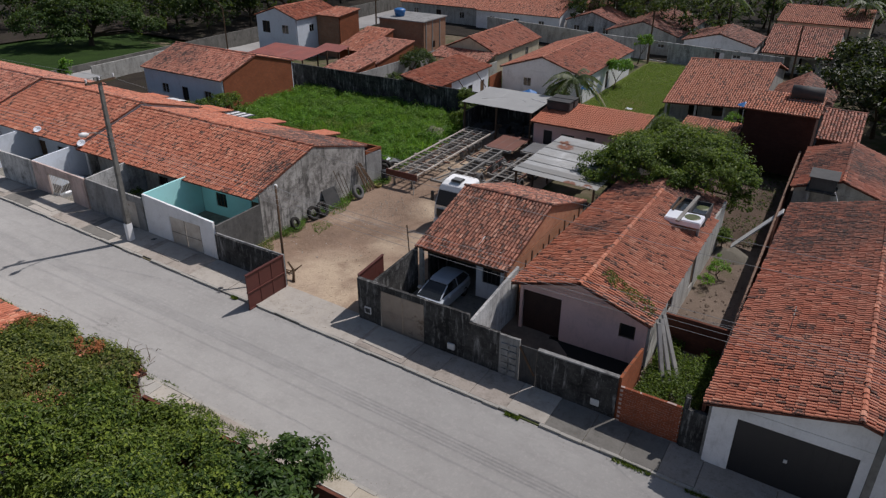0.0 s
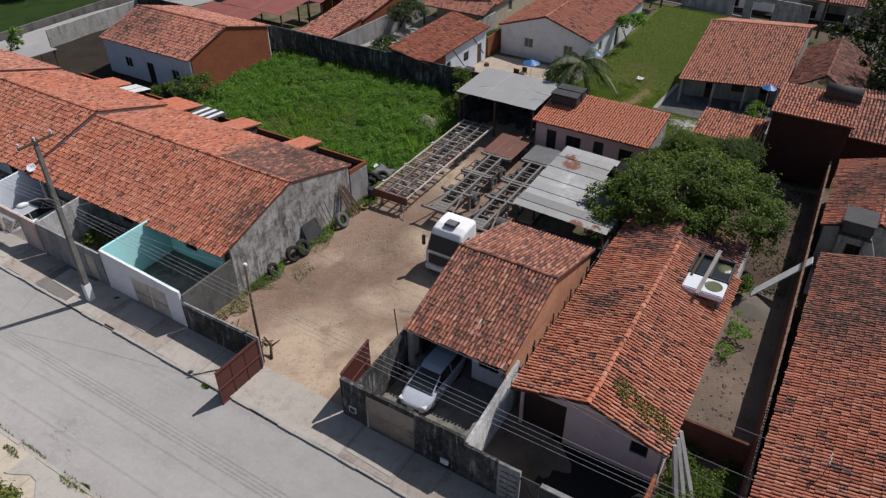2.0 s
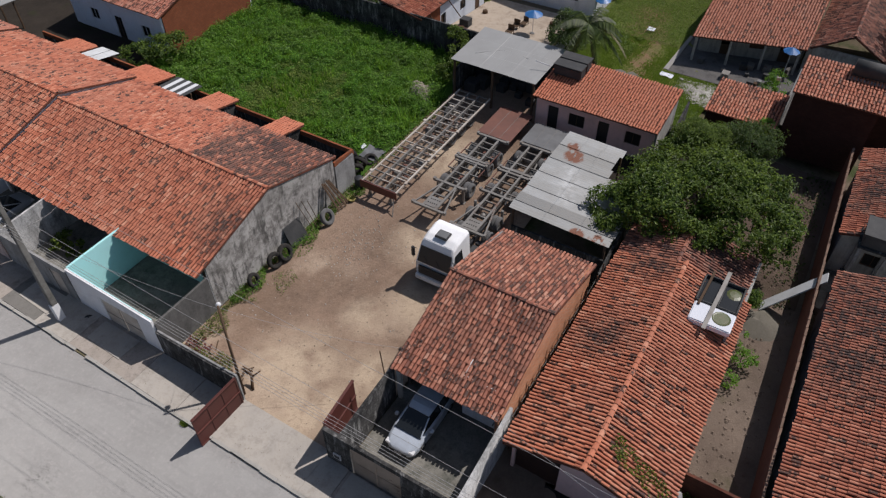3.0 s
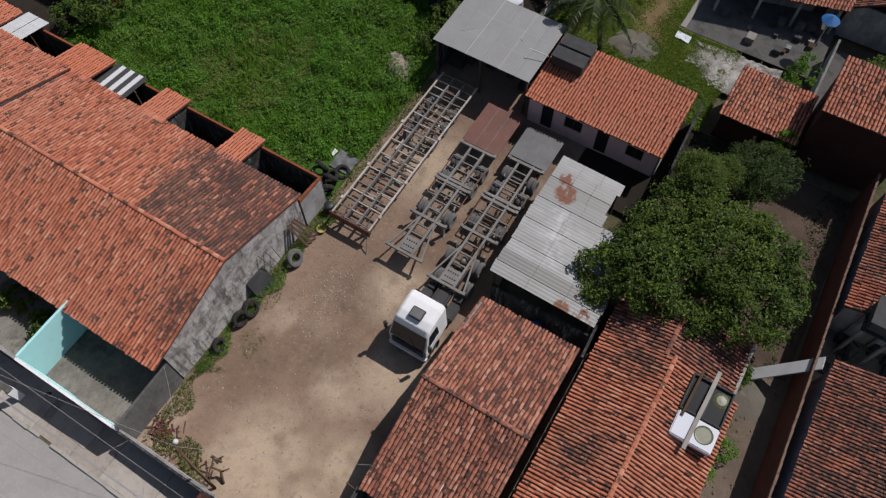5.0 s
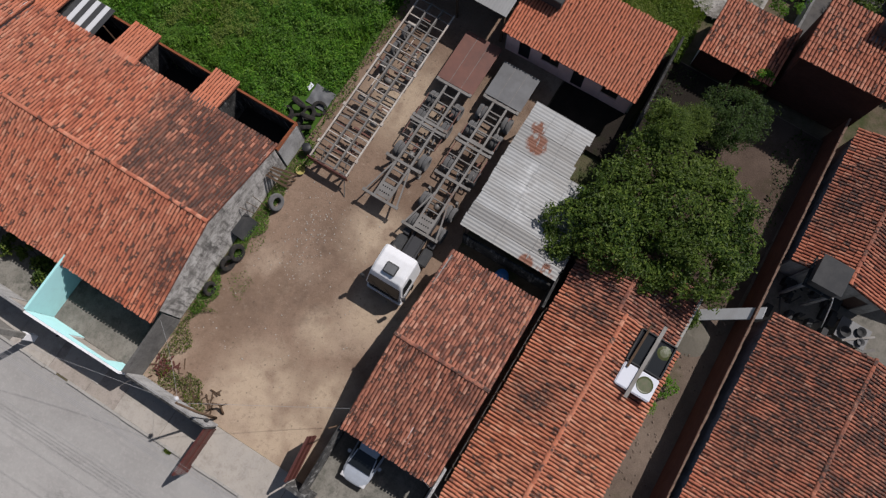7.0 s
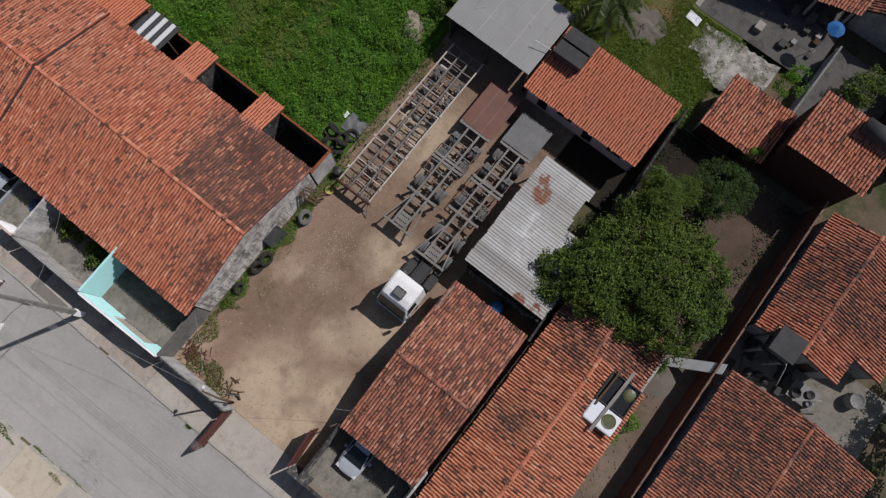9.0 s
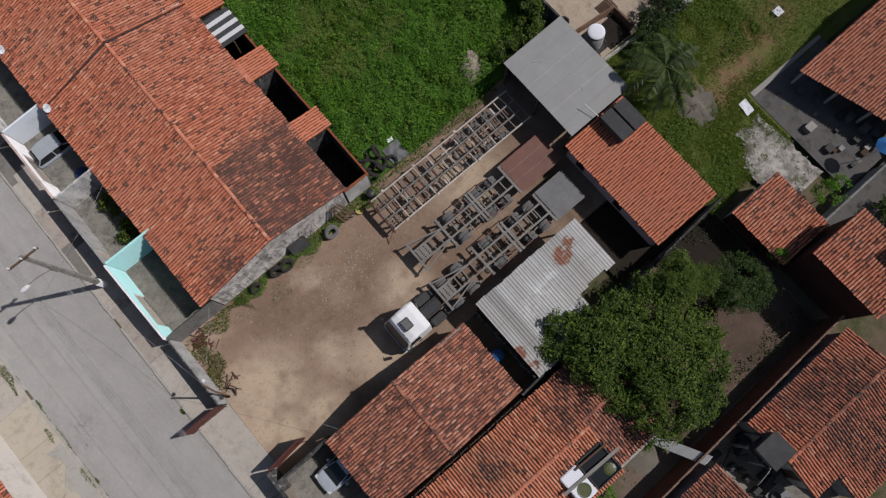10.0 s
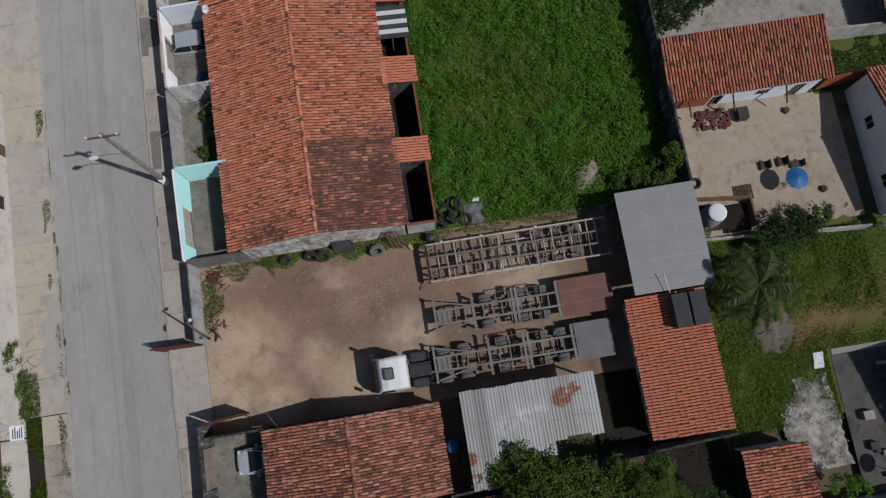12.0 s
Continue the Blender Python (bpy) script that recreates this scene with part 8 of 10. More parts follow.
parasol((69.1, 30.4, ground_z(69.1)), 0.8, "open blue parasol over the far yard")
parasol((75.8, 26.5, ground_z(75.8)), 0.7, "open blue parasol by the white house")
parasol((71.7, 9.5, ground_z(71.7)), 0.62, "tall open blue parasol before the veranda", 3.6)
for i, (x, y, w, d, h) in enumerate(((67.8, 32.0, 0.6, 0.6, 0.8), (69.2, 32.1, 0.6, 0.6, 0.8), (70.3, 31.8, 0.9, 0.5, 0.7))):
    cz = ground_z(x)
    c = thing("yard_chair", (x, y, cz), "dark old chair standing in the far yard", "chair", "far yard chairs")
    Geo().box(x - w / 2, x + w / 2, y - d / 2, y + d / 2, cz + 0.38 * min(1, h), cz + 0.44 * min(1, h)).ob("seat", M_WOOD, c)
    Geo().box(x + w / 2 - 0.05, x + w / 2, y - d / 2, y + d / 2, cz + 0.45 * min(1, h), cz + h).ob("backrest", M_WOOD, c)
    for a in (-1, 1):
        for b in (-1, 1):
            Geo().box(x + a * (w / 2 - 0.03) - 0.025, x + a * (w / 2 - 0.03) + 0.025, y + b * (d / 2 - 0.03) - 0.025, y + b * (d / 2 - 0.03) + 0.025, cz, cz + 0.38 * min(1, h)).ob("leg", M_WOOD, c)

# scrap in the far yard
def tz(x):
    return ground_z(x) + 0.04


rs = random.Random(66)
st = thing("tile_stack", (63.6, 35.7, tz(63.6)), "low stack of dark red roof tiles", "tiles", kind="stuff")
g = Geo()
for i in range(90):
    x, y, a = rs.uniform(63.5, 66.1), rs.uniform(35.3, 36.7), rs.choice((0.1, 1.6)) + rs.uniform(-0.15, 0.15)
    z = tz(x) + rs.choice((0.03, 0.1, 0.18, 0.26))
    g.beam((x - 0.18 * math.cos(a), y - 0.18 * math.sin(a), z), (x + 0.18 * math.cos(a), y + 0.18 * math.sin(a), z), 0.17, 0.06)
g.ob("tiles", M_GATE, st)
Geo().box(66.6, 67.4, 35.6, 36.5, tz(67), tz(67) + 0.7).ob("crate", M_TANKD, None, "dark open crate in the far yard", bevel=0.03, category="box")
pa = thing("pallet", (65.8, 30.2, tz(65.8)), "old wooden pallet lying in the far yard", "pallet")
for i in range(7):
    Geo().box(65.1 + i * 0.2, 65.25 + i * 0.2, 29.7, 30.8, tz(65.8) + 0.1, tz(65.8) + 0.13).ob("slat", M_WOOD, pa)
for y in (29.75, 30.25, 30.7):
    Geo().box(65.1, 66.45, y - 0.04, y + 0.04, tz(65.8), tz(65.8) + 0.1).ob("bearer", M_WOOD, pa)
ty = thing("tyre", (62.4, 30.9, tz(62.4)), "old tyre lying in the far yard", "tyre")
tyre_geo((62.4, 31.4, tz(62.4) + 0.12), (0, 0, 1), 0.42, 0.22).ob("tread", M_RUBBER, ty, smooth=True)
for x, y in ((71.9, 29.7), (70.6, 36.0)):
    Geo().lathe((x, y, tz(x)), (0, 0, 1), [(0.0, 0.3), (0.2, 0.3), (0.24, 0.26), (0.26, 0.0), (0.0, 0.0)], 14).ob("bucket", M_WOOD, None, "brown bucket in the far yard", smooth=True, category="bucket", group="far yard buckets")

# brick tower, shack and veranda house on the south side
tw = thing("brick_tower", (63.3, 5.3, -0.1), "two-storey bare brick building with a small tile roof", "house")
roof(tw, [((61.15, 8.1, 4.75), (61.15, 2.55, 4.75), (65.4, 8.1, 5.35), (65.4, 2.55, 5.35))], T_PALE, 0.21, 0.38, seed=81, label="spotted orange tile roof")
wall("wall", (61.4, 2.8), (61.4, 7.9), -0.2, 4.7, B_DEEP, 0.16, (), tw, "dark bare brick wall")
wall("wall", (61.5, 7.85), (65.2, 7.85), -0.3, 4.7, B_DEEP, 0.16, [(1.2, 2.1, 2.6, 3.6)], tw, z2=5.2)
window(tw, (63.15, 7.85, 3.1), "x", 0.88, 0.98, M_WOOD, 1, pane=M_DARK)
wall("wall", (61.5, 2.85), (65.2, 2.85), -0.3, 4.7, B_DEEP, 0.16, (), tw, z2=5.2)
wall("wall", (65.2, 2.8), (65.2, 7.9), -0.4, 5.22, B_DEEP, 0.16, (), tw)
tt = thing("roof_tank", (64.6, 3.8, 5.1), "large black water tank on the brick building", "water tank")
Geo().box(63.9, 65.3, 2.7, 5.2, 5.12, 5.2).ob("platform", P_GREY, tt)
Geo().tube([(64.6, 2.75, 5.75), (64.6, 5.15, 5.75)], 0.55, 18).ob("tank", M_TANKD, tt, smooth=True)
sk = thing("shack", (62.4, 10.7, -0.1), "low shack with an orange tile roof", "house")
roof(sk, [((60.45, 13.05, 2.05), (60.45, 8.2, 2.05), (64.6, 13.05, 2.45), (64.6, 8.2, 2.45))], T_PALE, 0.21, 0.38, seed=82)
wall("wall", (60.75, 8.3), (60.75, 12.9), -0.2, 2.02, B_DEEP, 0.15, [(1.2, 2.0, 0.0, 1.8)], sk)
wall("wall", (60.8, 12.85), (64.4, 12.85), -0.3, 2.02, P_DIRTY, 0.15, (), sk, z2=2.38)
wall("wall", (64.4, 8.3), (64.4, 12.9), -0.3, 2.38, P_DIRTY, 0.15, (), sk)
wall("wall_shack_yard", (65.4, 8.3), (71.8, 8.3), -1.2, 1.0, P_GREY, 0.15, label="stained wall behind the shack", category="wall", kind="structure")
ve = thing("veranda_house", (80, 12.8, -1.4), "wide house with a tiled veranda and whitewashed walls", "house")
def vx(x, y):
    """The veranda house stands askew: its front falls back towards the south."""
    return x + 0.28 * (17.2 - y)


sl, rd = gable_y(71.9, 81.6, 91.0, 8.5, 17.2, 1.3, 3.8, 1.3)
sl = [tuple((vx(x, y), y, z) for x, y, z in q) for q in sl]
rd = [tuple((vx(x, y), y, z) for x, y, z in q) for q in rd]
roof(ve, sl, T_FAR, 0.23, 0.4, rd, seed=83, label="long faded orange tile roof with dark spots")
s2, r2 = gable_x(2.6, 5.6, 8.4, 75.0, 86.0, 1.2, 2.9, 1.2)
roof(ve, s2, T_BROWN, 0.23, 0.4, r2, seed=84, label="hipped side wing roof")
wall("wall", (vx(74.6, 9.0), 9.0), (vx(74.6, 16.9), 16.9), -1.6, 1.95, P_DIRTY, 0.15, [(0.8, 1.7, -1.4, 0.7), (3.0, 4.2, -0.4, 0.7), (5.6, 6.5, -1.4, 0.7)], ve, "whitewashed wall inside the veranda")
for y, w, h, z, nm in ((10.2, 0.9, 2.1, -1.4, "door"), (12.46, 1.2, 1.1, -0.4, "shutter"), (14.83, 0.9, 2.1, -1.4, "door")):
    x = vx(74.6, y)
    Geo().beam((x + 0.28 * w / 2 * 0.96, y - w / 2 * 0.96, z + h / 2), (x - 0.28 * w / 2 * 0.96, y + w / 2 * 0.96, z + h / 2), 0.05, h).ob(nm, M_WOOD, ve)
for y in (9.0, 11.6, 14.2, 16.9):
    x = vx(72.35, y)
    Geo().box(x - 0.1, x + 0.1, y - 0.1, y + 0.1, -1.5, 1.32).ob("post", P_DIRTY, ve)
for y0, y1 in ((9.1, 11.5), (11.7, 14.1), (14.3, 16.8)):
    Geo().beam((vx(72.35, y0), y0, 1.24), (vx(72.35, y1), y1, 1.24), 0.12, 0.14).ob("beam", M_WOOD, ve)
wall("wall", (vx(74.7, 16.95), 16.95), (90.7, 16.95), -1.6, 1.35, P_DIRTY, 0.15, (), ve)
gable("gable", (72.4, 16.95), (90.6, 16.95), 1.36, 3.45, P_DIRTY, 0.15, 0.49, ve)
wall("wall", (vx(74.7, 8.9), 8.9), (vx(90.6, 8.9), 8.9), -1.6, 1.35, P_DIRTY, 0.15, (), ve)
gable("gable", (vx(72.4, 8.9), 8.9), (vx(90.6, 8.9), 8.9), 1.36, 3.45, P_DIRTY, 0.15, 0.49, ve)
wall("wall", (75.4, 2.9), (75.4, 8.6), -1.6, 1.3, P_DIRTY, 0.15, (), ve)
wall("wall", (75.5, 2.9), (85.6, 2.9), -1.6, 1.3, P_DIRTY, 0.15, (), ve)
Geo().slab((69.3, 17.95, ground_z(69.3) + 0.09), (77.0, 18.0, ground_z(77.0) + 0.09), (77.0, 18.3, ground_z(77.0) + 0.09), (69.3, 18.35, ground_z(69.3) + 0.09), 0.2).ob("apron_edge", M_KERB, None, "pale concrete edge of the apron", bevel=0.01, category="kerb", kind="structure")
rng = random.Random(9)
for i in range(22):
    x, y = rng.uniform(70.0, 74.6), rng.uniform(9.5, 16.6)
    z, q = ground_z(x) + 0.06, rng.uniform(0.15, 0.4)
    b = Geo().box(x - q, x + q, y - q * 0.8, y + q * 0.8, z, z + q * 1.5)
    b.ob("crate", (M_TANKD, M_WOOD, M_PLATE, M_STEEL)[i % 4], None, "old box standing before the veranda", bevel=0.02, category="box", group="boxes by the veranda")
pt = thing("concrete_patch", (67, 12.6, -0.5), "broken whitish rubble spread over the ground", "rubble", "", "stuff")
def patch_edge(y, side):
    """The two uneven sides of the whitish spill, which widens towards the hut."""
    f = (y - 10.6) / 6.2
    a = 66.0 - 1.5 * math.sin(math.pi * min(1.0, max(0.0, f * 1.15))) if side < 0 else 68.9 - 0.35 * f
    return a + 0.35 * noise.noise((y * 0.9, side * 3.0, 0)) + 0.18 * noise.noise((y * 3.1, side * 5.0, 0))


vs, NP, NX = [], 40, 18
for j in range(NP + 1):
    y = 10.6 + 6.2 * j / NP
    for i in range(NX + 1):
        x = patch_edge(y, -1) + (patch_edge(y, 1) - patch_edge(y, -1)) * i / NX
        rim = min(1.0, 4.0 * min(i / NX, 1 - i / NX, j / NP, 1 - j / NP))
        vs.append((x, y, ground_z(x) + 0.03 + 0.06 * rim + rim * (0.07 * noise.noise((x * 1.8, y * 1.8, 1.0)) + 0.05 * noise.noise((x * 6, y * 6, 1.0)))))
fs = [(j * (NX + 1) + i, j * (NX + 1) + i + 1, (j + 1) * (NX + 1) + i + 1, (j + 1) * (NX + 1) + i) for j in range(NP) for i in range(NX)]
mesh_ob("crust", vs, fs, M_SPILL, pt, smooth=True)
g = Geo()
for i in range(150):
    y = rng.uniform(10.8, 16.6)
    x = rng.uniform(patch_edge(y, -1) - 0.2, patch_edge(y, 1) + 0.2)
    s = 0.03 + 0.12 * rng.random() ** 3
    z = ground_z(x) + 0.1
    g.prism([(x + s * math.cos(a) * rng.uniform(0.7, 1.2), y + s * math.sin(a) * rng.uniform(0.7, 1.2)) for a in (0, 1.2, 2.5, 3.8, 5.0)], z - 0.16, z + rng.uniform(-0.01, 0.06))
g.ob("pieces", M_BROKEN, pt, kind="stuff")
sc = thing("white_sack", (68.2, 17.8, ground_z(68.2)), "white plastic sack lying on the grass", "sack")
g = Geo()
for j in range(7):
    for i in range(6):
        x, y = 67.75 + i * 0.15 + j * 0.03, 17.2 + j * 0.18
        g.v.append((x, y, ground_z(x) + 0.12 + 0.12 * noise.noise((x * 3, y * 3, 0))))
g.f = [(j * 6 + i, j * 6 + i + 1, j * 6 + i + 7, j * 6 + i + 6) for j in range(6) for i in range(5)]
g.ob("cloth", M_CLOTH, sc, smooth=True)
wl2 = thing("white_litter", (75.9, 21.6, ground_z(75.9)), "scrap of white plastic lying in the grass", "litter")
g = Geo()
for j in range(5):
    for i in range(5):
        x, y = 75.5 + i * 0.18, 21.3 + j * 0.16
        g.v.append((x, y, ground_z(x) + 0.3 + 0.12 * noise.noise((x * 4, y * 4, 2.0))))
g.f = [(j * 5 + i, j * 5 + i + 1, j * 5 + i + 6, j * 5 + i + 5) for j in range(4) for i in range(4)]
g.ob("sheet", M_CLOTH, wl2, smooth=True)
md = thing("sand_mound", (65.0, 20.2, ground_z(65)), "low grey mound of sand by the palm", "mound")
mg = Geo().lathe((65.0, 20.3, ground_z(65) - 0.02), (0, 0, 1), [(0.0, 0.40), (0.4, 0.36), (0.8, 0.25), (1.2, 0.13), (1.55, 0.05), (1.9, -0.04)], 22)
mg.v = [tuple(np.array(p) + rngb.normal(0, 0.05, 3) + np.array((0.6, 0.6, 0.16)) * noise.noise((p[0] * 0.9, p[1] * 0.9, 4.0))) for p in mg.v]
mg.ob("sand", M_CRUSTD, md, smooth=True)

# further houses towards the back street
simple_house("white_house", 75.8, 92.5, 27.2, 37.0, 1.6, 3.3, "x", P_WHITE, T_FAR, "white house under a broad orange roof", [("w", 2.2, 1.0, 1.0, 1.2), ("w", 6.6, 1.0, 1.0, 1.2), ("s", 3.0, 1.0, 1.0, 1.1), ("s", 8.0, 0.9, 2.0, 0.1), ("s", 12.5, 1.0, 1.0, 1.1)], seed=91)
simple_house("cream_house", 82.0, 95.0, 41.2, 48.8, 1.4, 3.2, "x", P_CREAM, T_FAR, "cream house with a gabled orange roof", [("s", 4.0, 0.9, 1.2, 1.0), ("s", 9.0, 0.9, 1.2, 1.0), ("w", 2.0, 0.9, 1.0, 1.1)], seed=92)
pr = thing("porch_roof", (80.3, 45, -1.4), "low tiled porch before the cream house", "roof")
roof(pr, [((78.9, 49.2, 0.95), (78.9, 40.9, 0.95), (82.0, 49.2, 1.6), (82.0, 40.9, 1.6))], T_ROSE, 0.26, 0.42, seed=93)
for y in (41.2, 45.0, 48.9):
    Geo().box(79.1, 79.25, y - 0.08, y + 0.08, -1.5, 0.95).ob("post", M_WOOD, pr)
bk = thing("brick_block", (85.6, 56.3, -1.4), "unfinished two-storey brick block with a flat roof", "house")
wall("wall", (83.3, 53.0), (83.3, 60.0), -1.6, 4.0, B_TAN, 0.16, (), bk)
wall("wall", (83.4, 52.95), (89.0, 52.95), -1.6, 4.0, B_TAN, 0.16, [(2.0, 2.9, 0.3, 1.2)], bk, "tan brick wall with raw joints")
wall("wall", (83.4, 60.0), (89.0, 60.0), -1.6, 4.0, B_DARK, 0.16, (), bk)
wall("wall", (89.0, 52.9), (89.0, 60.1), -1.6, 4.0, B_TAN, 0.16, (), bk)
Geo().box(83.0, 89.3, 52.7, 60.3, 4.0, 4.15).ob("roof_slab", P_GREY, bk, "grey cement roof slab", bevel=0.02)
for x in (83.9, 85.5, 87.4):
    Geo().box(x, x + 0.15, 52.8, 52.87, -1.4, 4.0).ob("pillar", P_GREY, bk)
bt2 = thing("blue_tank", (85.3, 58.0, 4.15), "blue round water tank on the flat roof", "water tank")
Geo().lathe((85.3, 58.0, 4.15), (0, 0, 1), [(0.0, 1.1), (0.5, 1.05), (0.75, 0.92), (0.8, 0.85), (0.62, 0.0), (0.0, 0.0)], 22).ob("tank", M_BLUE, bt2, smooth=True)
for i, (x0, x1, y0, y1, z0, z1, mt, lb) in enumerate(((70.0, 78.5, 51.0, 56.0, 1.3, 2.6, T_ROSE, "low tiled shed roof between the houses"), (63.0, 69.5, 50.5, 55.0, 1.2, 1.9, T_ROSE, "low tiled shed behind the field wall"))):
    t = thing("tiled_shed", ((x0 + x1) / 2, (y0 + y1) / 2, -1), lb, "shed", "tiled sheds")
    roof(t, [((x0, y1, z0), (x0, y0, z0), (x1, y1, z1), (x1, y0, z1))], mt, 0.26, 0.42, seed=95 + i)
    wall("wall", (x0 + 0.3, y0 + 0.2), (x1 - 0.2, y0 + 0.2), -1.5, z0 - 0.05, B_RED, 0.15, (), t, z2=z1 - 0.1)
    wall("wall", (x0 + 0.3, y1 - 0.2), (x1 - 0.2, y1 - 0.2), -1.5, z0 - 0.05, B_RED, 0.15, (), t, z2=z1 - 0.1)
    wall("wall", (x0 + 0.3, y0 + 0.3), (x0 + 0.3, y1 - 0.3), -1.5, z0 - 0.02, B_DARK, 0.15, (), t)
    wall("wall", (x1 - 0.2, y0 + 0.3), (x1 - 0.2, y1 - 0.3), -1.5, z1 - 0.1, B_RED, 0.15, (), t)
for i, (x0, x1, y0, y1, z) in enumerate(((66.5, 71.5, 59.5, 68.5, 1.4), (62.5, 66.5, 62.0, 70.0, 1.0), (71.7, 74.0, 58.0, 62.0, 1.6))):
    t = thing("red_metal_roof", ((x0 + x1) / 2, (y0 + y1) / 2, -1), "dark red sheet-metal roof over a yard", "roof", "red metal roofs")
    corrugated("sheet", (x0, y1, z), (x0, y0, z), (x1, y0, z + 0.35), (x1, y1, z + 0.35), M_REDMET, 0.25, 0.02, t)
    for x, y in ((x0 + 0.2, y0 + 0.2), (x0 + 0.2, y1 - 0.2), (x1 - 0.2, y0 + 0.2), (x1 - 0.2, y1 - 0.2)):
        Geo().box(x - 0.07, x + 0.07, y - 0.07, y + 0.07, -1.5, z - 0.03 + (0.3 if x > x0 + 1 else 0)).ob("post", M_WOOD, t)
simple_house("two_storey_house", 76.0, 85.0, 68.8, 76.0, 4.0, 5.3, "x", P_WHITEB, T_ORANGE, "two-storey pale blue tiled house", [("w", 2.0, 1.2, 1.2, 3.3), ("w", 5.5, 1.4, 1.6, 3.2), ("s", 3.0, 1.0, 1.0, 3.4), ("s", 6.0, 1.0, 2.0, 0.1)], seed=97)
ub = thing("brick_annex", (82, 67, -1.4), "brick upper room beside the tiled house", "house")
wall("wall", (80.2, 64.8), (80.2, 68.6), -1.6, 4.1, B_TAN, 0.16, (), ub)
wall("wall", (80.3, 64.75), (84.6, 64.75), -1.6, 4.1, B_RED, 0.16, (), ub, z2=4.4)
wall("wall", (84.6, 64.8), (84.6, 68.6), -1.6, 4.4, B_RED, 0.16, (), ub)
roof(ub, [((79.8, 68.8, 4.15), (79.8, 64.5, 4.15), (84.9, 68.8, 4.6), (84.9, 64.5, 4.6))], T_ORANGE, 0.26, 0.42, seed=98)
tt2 = thing("tiled_annex", (77, 58, -1.4), "steep orange tile roof beside the brick block", "house")
roof(tt2, [((74.5, 61.0, 1.3), (74.5, 56.5, 1.3), (81.8, 61.0, 3.0), (81.8, 56.5, 3.0))], T_ORANGE, 0.26, 0.42, seed=99)
wall("wall", (74.8, 56.7), (81.6, 56.7), -1.6, 1.2, B_RED, 0.16, (), tt2, z2=2.8)
wall("wall", (74.8, 56.8), (74.8, 60.8), -1.6, 1.25, B_RED, 0.16, (), tt2)
wall("wall_mid", (61.3, 50.3), (82.2, 50.3), -1.4, 1.3, P_GREY, 0.15, label="grey wall between two back plots", z2=0.9, category="wall", kind="structure")
wall("wall_mid_low", (73.0, 41.3), (82.0, 41.0), -1.4, 0.6, P_DIRTY, 0.15, label="stained wall beside the long shed", category="wall", kind="structure")
wall("wall_street_far", (100.5, 10.0), (103.5, 36.0), -1.6, 1.2, P_STAIN, 0.18, [(4.0, 6.4, -1.4, 0.7), (7.4, 8.6, -1.4, 0.8), (15.0, 18.0, -1.4, 0.8)], label="long stained white wall along the far street", category="wall", kind="structure")
wall("wall_street_far_b", (103.6, 36.2), (107.5, 56.0), -1.6, 1.2, P_DIRTY, 0.18, label="long stained wall along the far street", category="wall", kind="structure")
for nm, x0, x1, y0, y1, e, r, ax, mw, mt, lb, sd in (
        ("far_house", 111.0, 122.0, 45.0, 60.0, 1.5, 3.2, "y", P_WHITE, T_FAR, "white house with a faded orange tile roof by the far street", 101),
        ("far_house", 112.0, 124.0, 60.3, 76.0, 1.5, 3.2, "y", P_DIRTY, T_FAR, "stained house with a faded orange tile roof by the far street", 102),
        ("far_house", 111.0, 118.0, 35.5, 43.5, 1.3, 2.8, "x", P_STAIN, T_ROSE, "small stained house with a worn tile roof", 103),
        ("far_house", 106.0, 123.0, 25.0, 35.0, 1.3, 3.0, "x", P_DIRTY, T_BROWN, "far house with a brown tile roof", 104),
        ("far_house", 104.5, 113.0, 14.5, 23.5, 1.3, 2.6, "x", P_WHITE, T_BROWN, "low white house with a patched brown roof", 105),
        ("far_house", 108.0, 118.0, 4.8, 13.4, 1.4, 3.1, "y", P_DIRTY, T_ROSE, "far house with a spotted rosy roof", 106),
        ("far_house", 120.0, 136.0, 2.0, 14.0, 2.6, 3.9, "y", P_CREAM, T_FAR, "wide far house with a pale orange roof", 107),
        ("far_house", 126.0, 140.0, 46.0, 62.0, 1.6, 3.4, "y", B_TAN, T_ROSE, "brick house with a rosy tile roof among trees", 108),
        ("far_house", 67.3, 77.0, -0.4, 2.6, 1.5, 2.8, "y", B_DEEP, T_ROSE, "dark brick house with a rosy tile roof", 110)):
    ww = [] if mw is B_DEEP else [("w", (y1 - y0) * f, 1.0, 1.1 if f != 0.5 else 2.0, 1.0 if f != 0.5 else 0.1) for f in (0.2, 0.5, 0.8)]
    simple_house(nm, x0, x1, y0, y1, e, r, ax, mw, mt, lb, ww, seed=sd, group="far houses")
gr = thing("porch_roof", (106.5, 9, -1.4), "rose sheet porch roof of a far house", "roof")
roof(gr, [((104.0, 13.4, 0.9), (104.0, 4.8, 0.9), (107.8, 13.4, 1.4), (107.8, 4.8, 1.4))], T_ROSE, 0.3, 0.45, seed=111)
wall("wall", (104.4, 5.0), (104.4, 13.2), -1.6, 0.9, P_DIRTY, 0.16, [(1.5, 3.6, -1.3, 0.6), (4.6, 6.6, -1.3, 0.6)], gr)
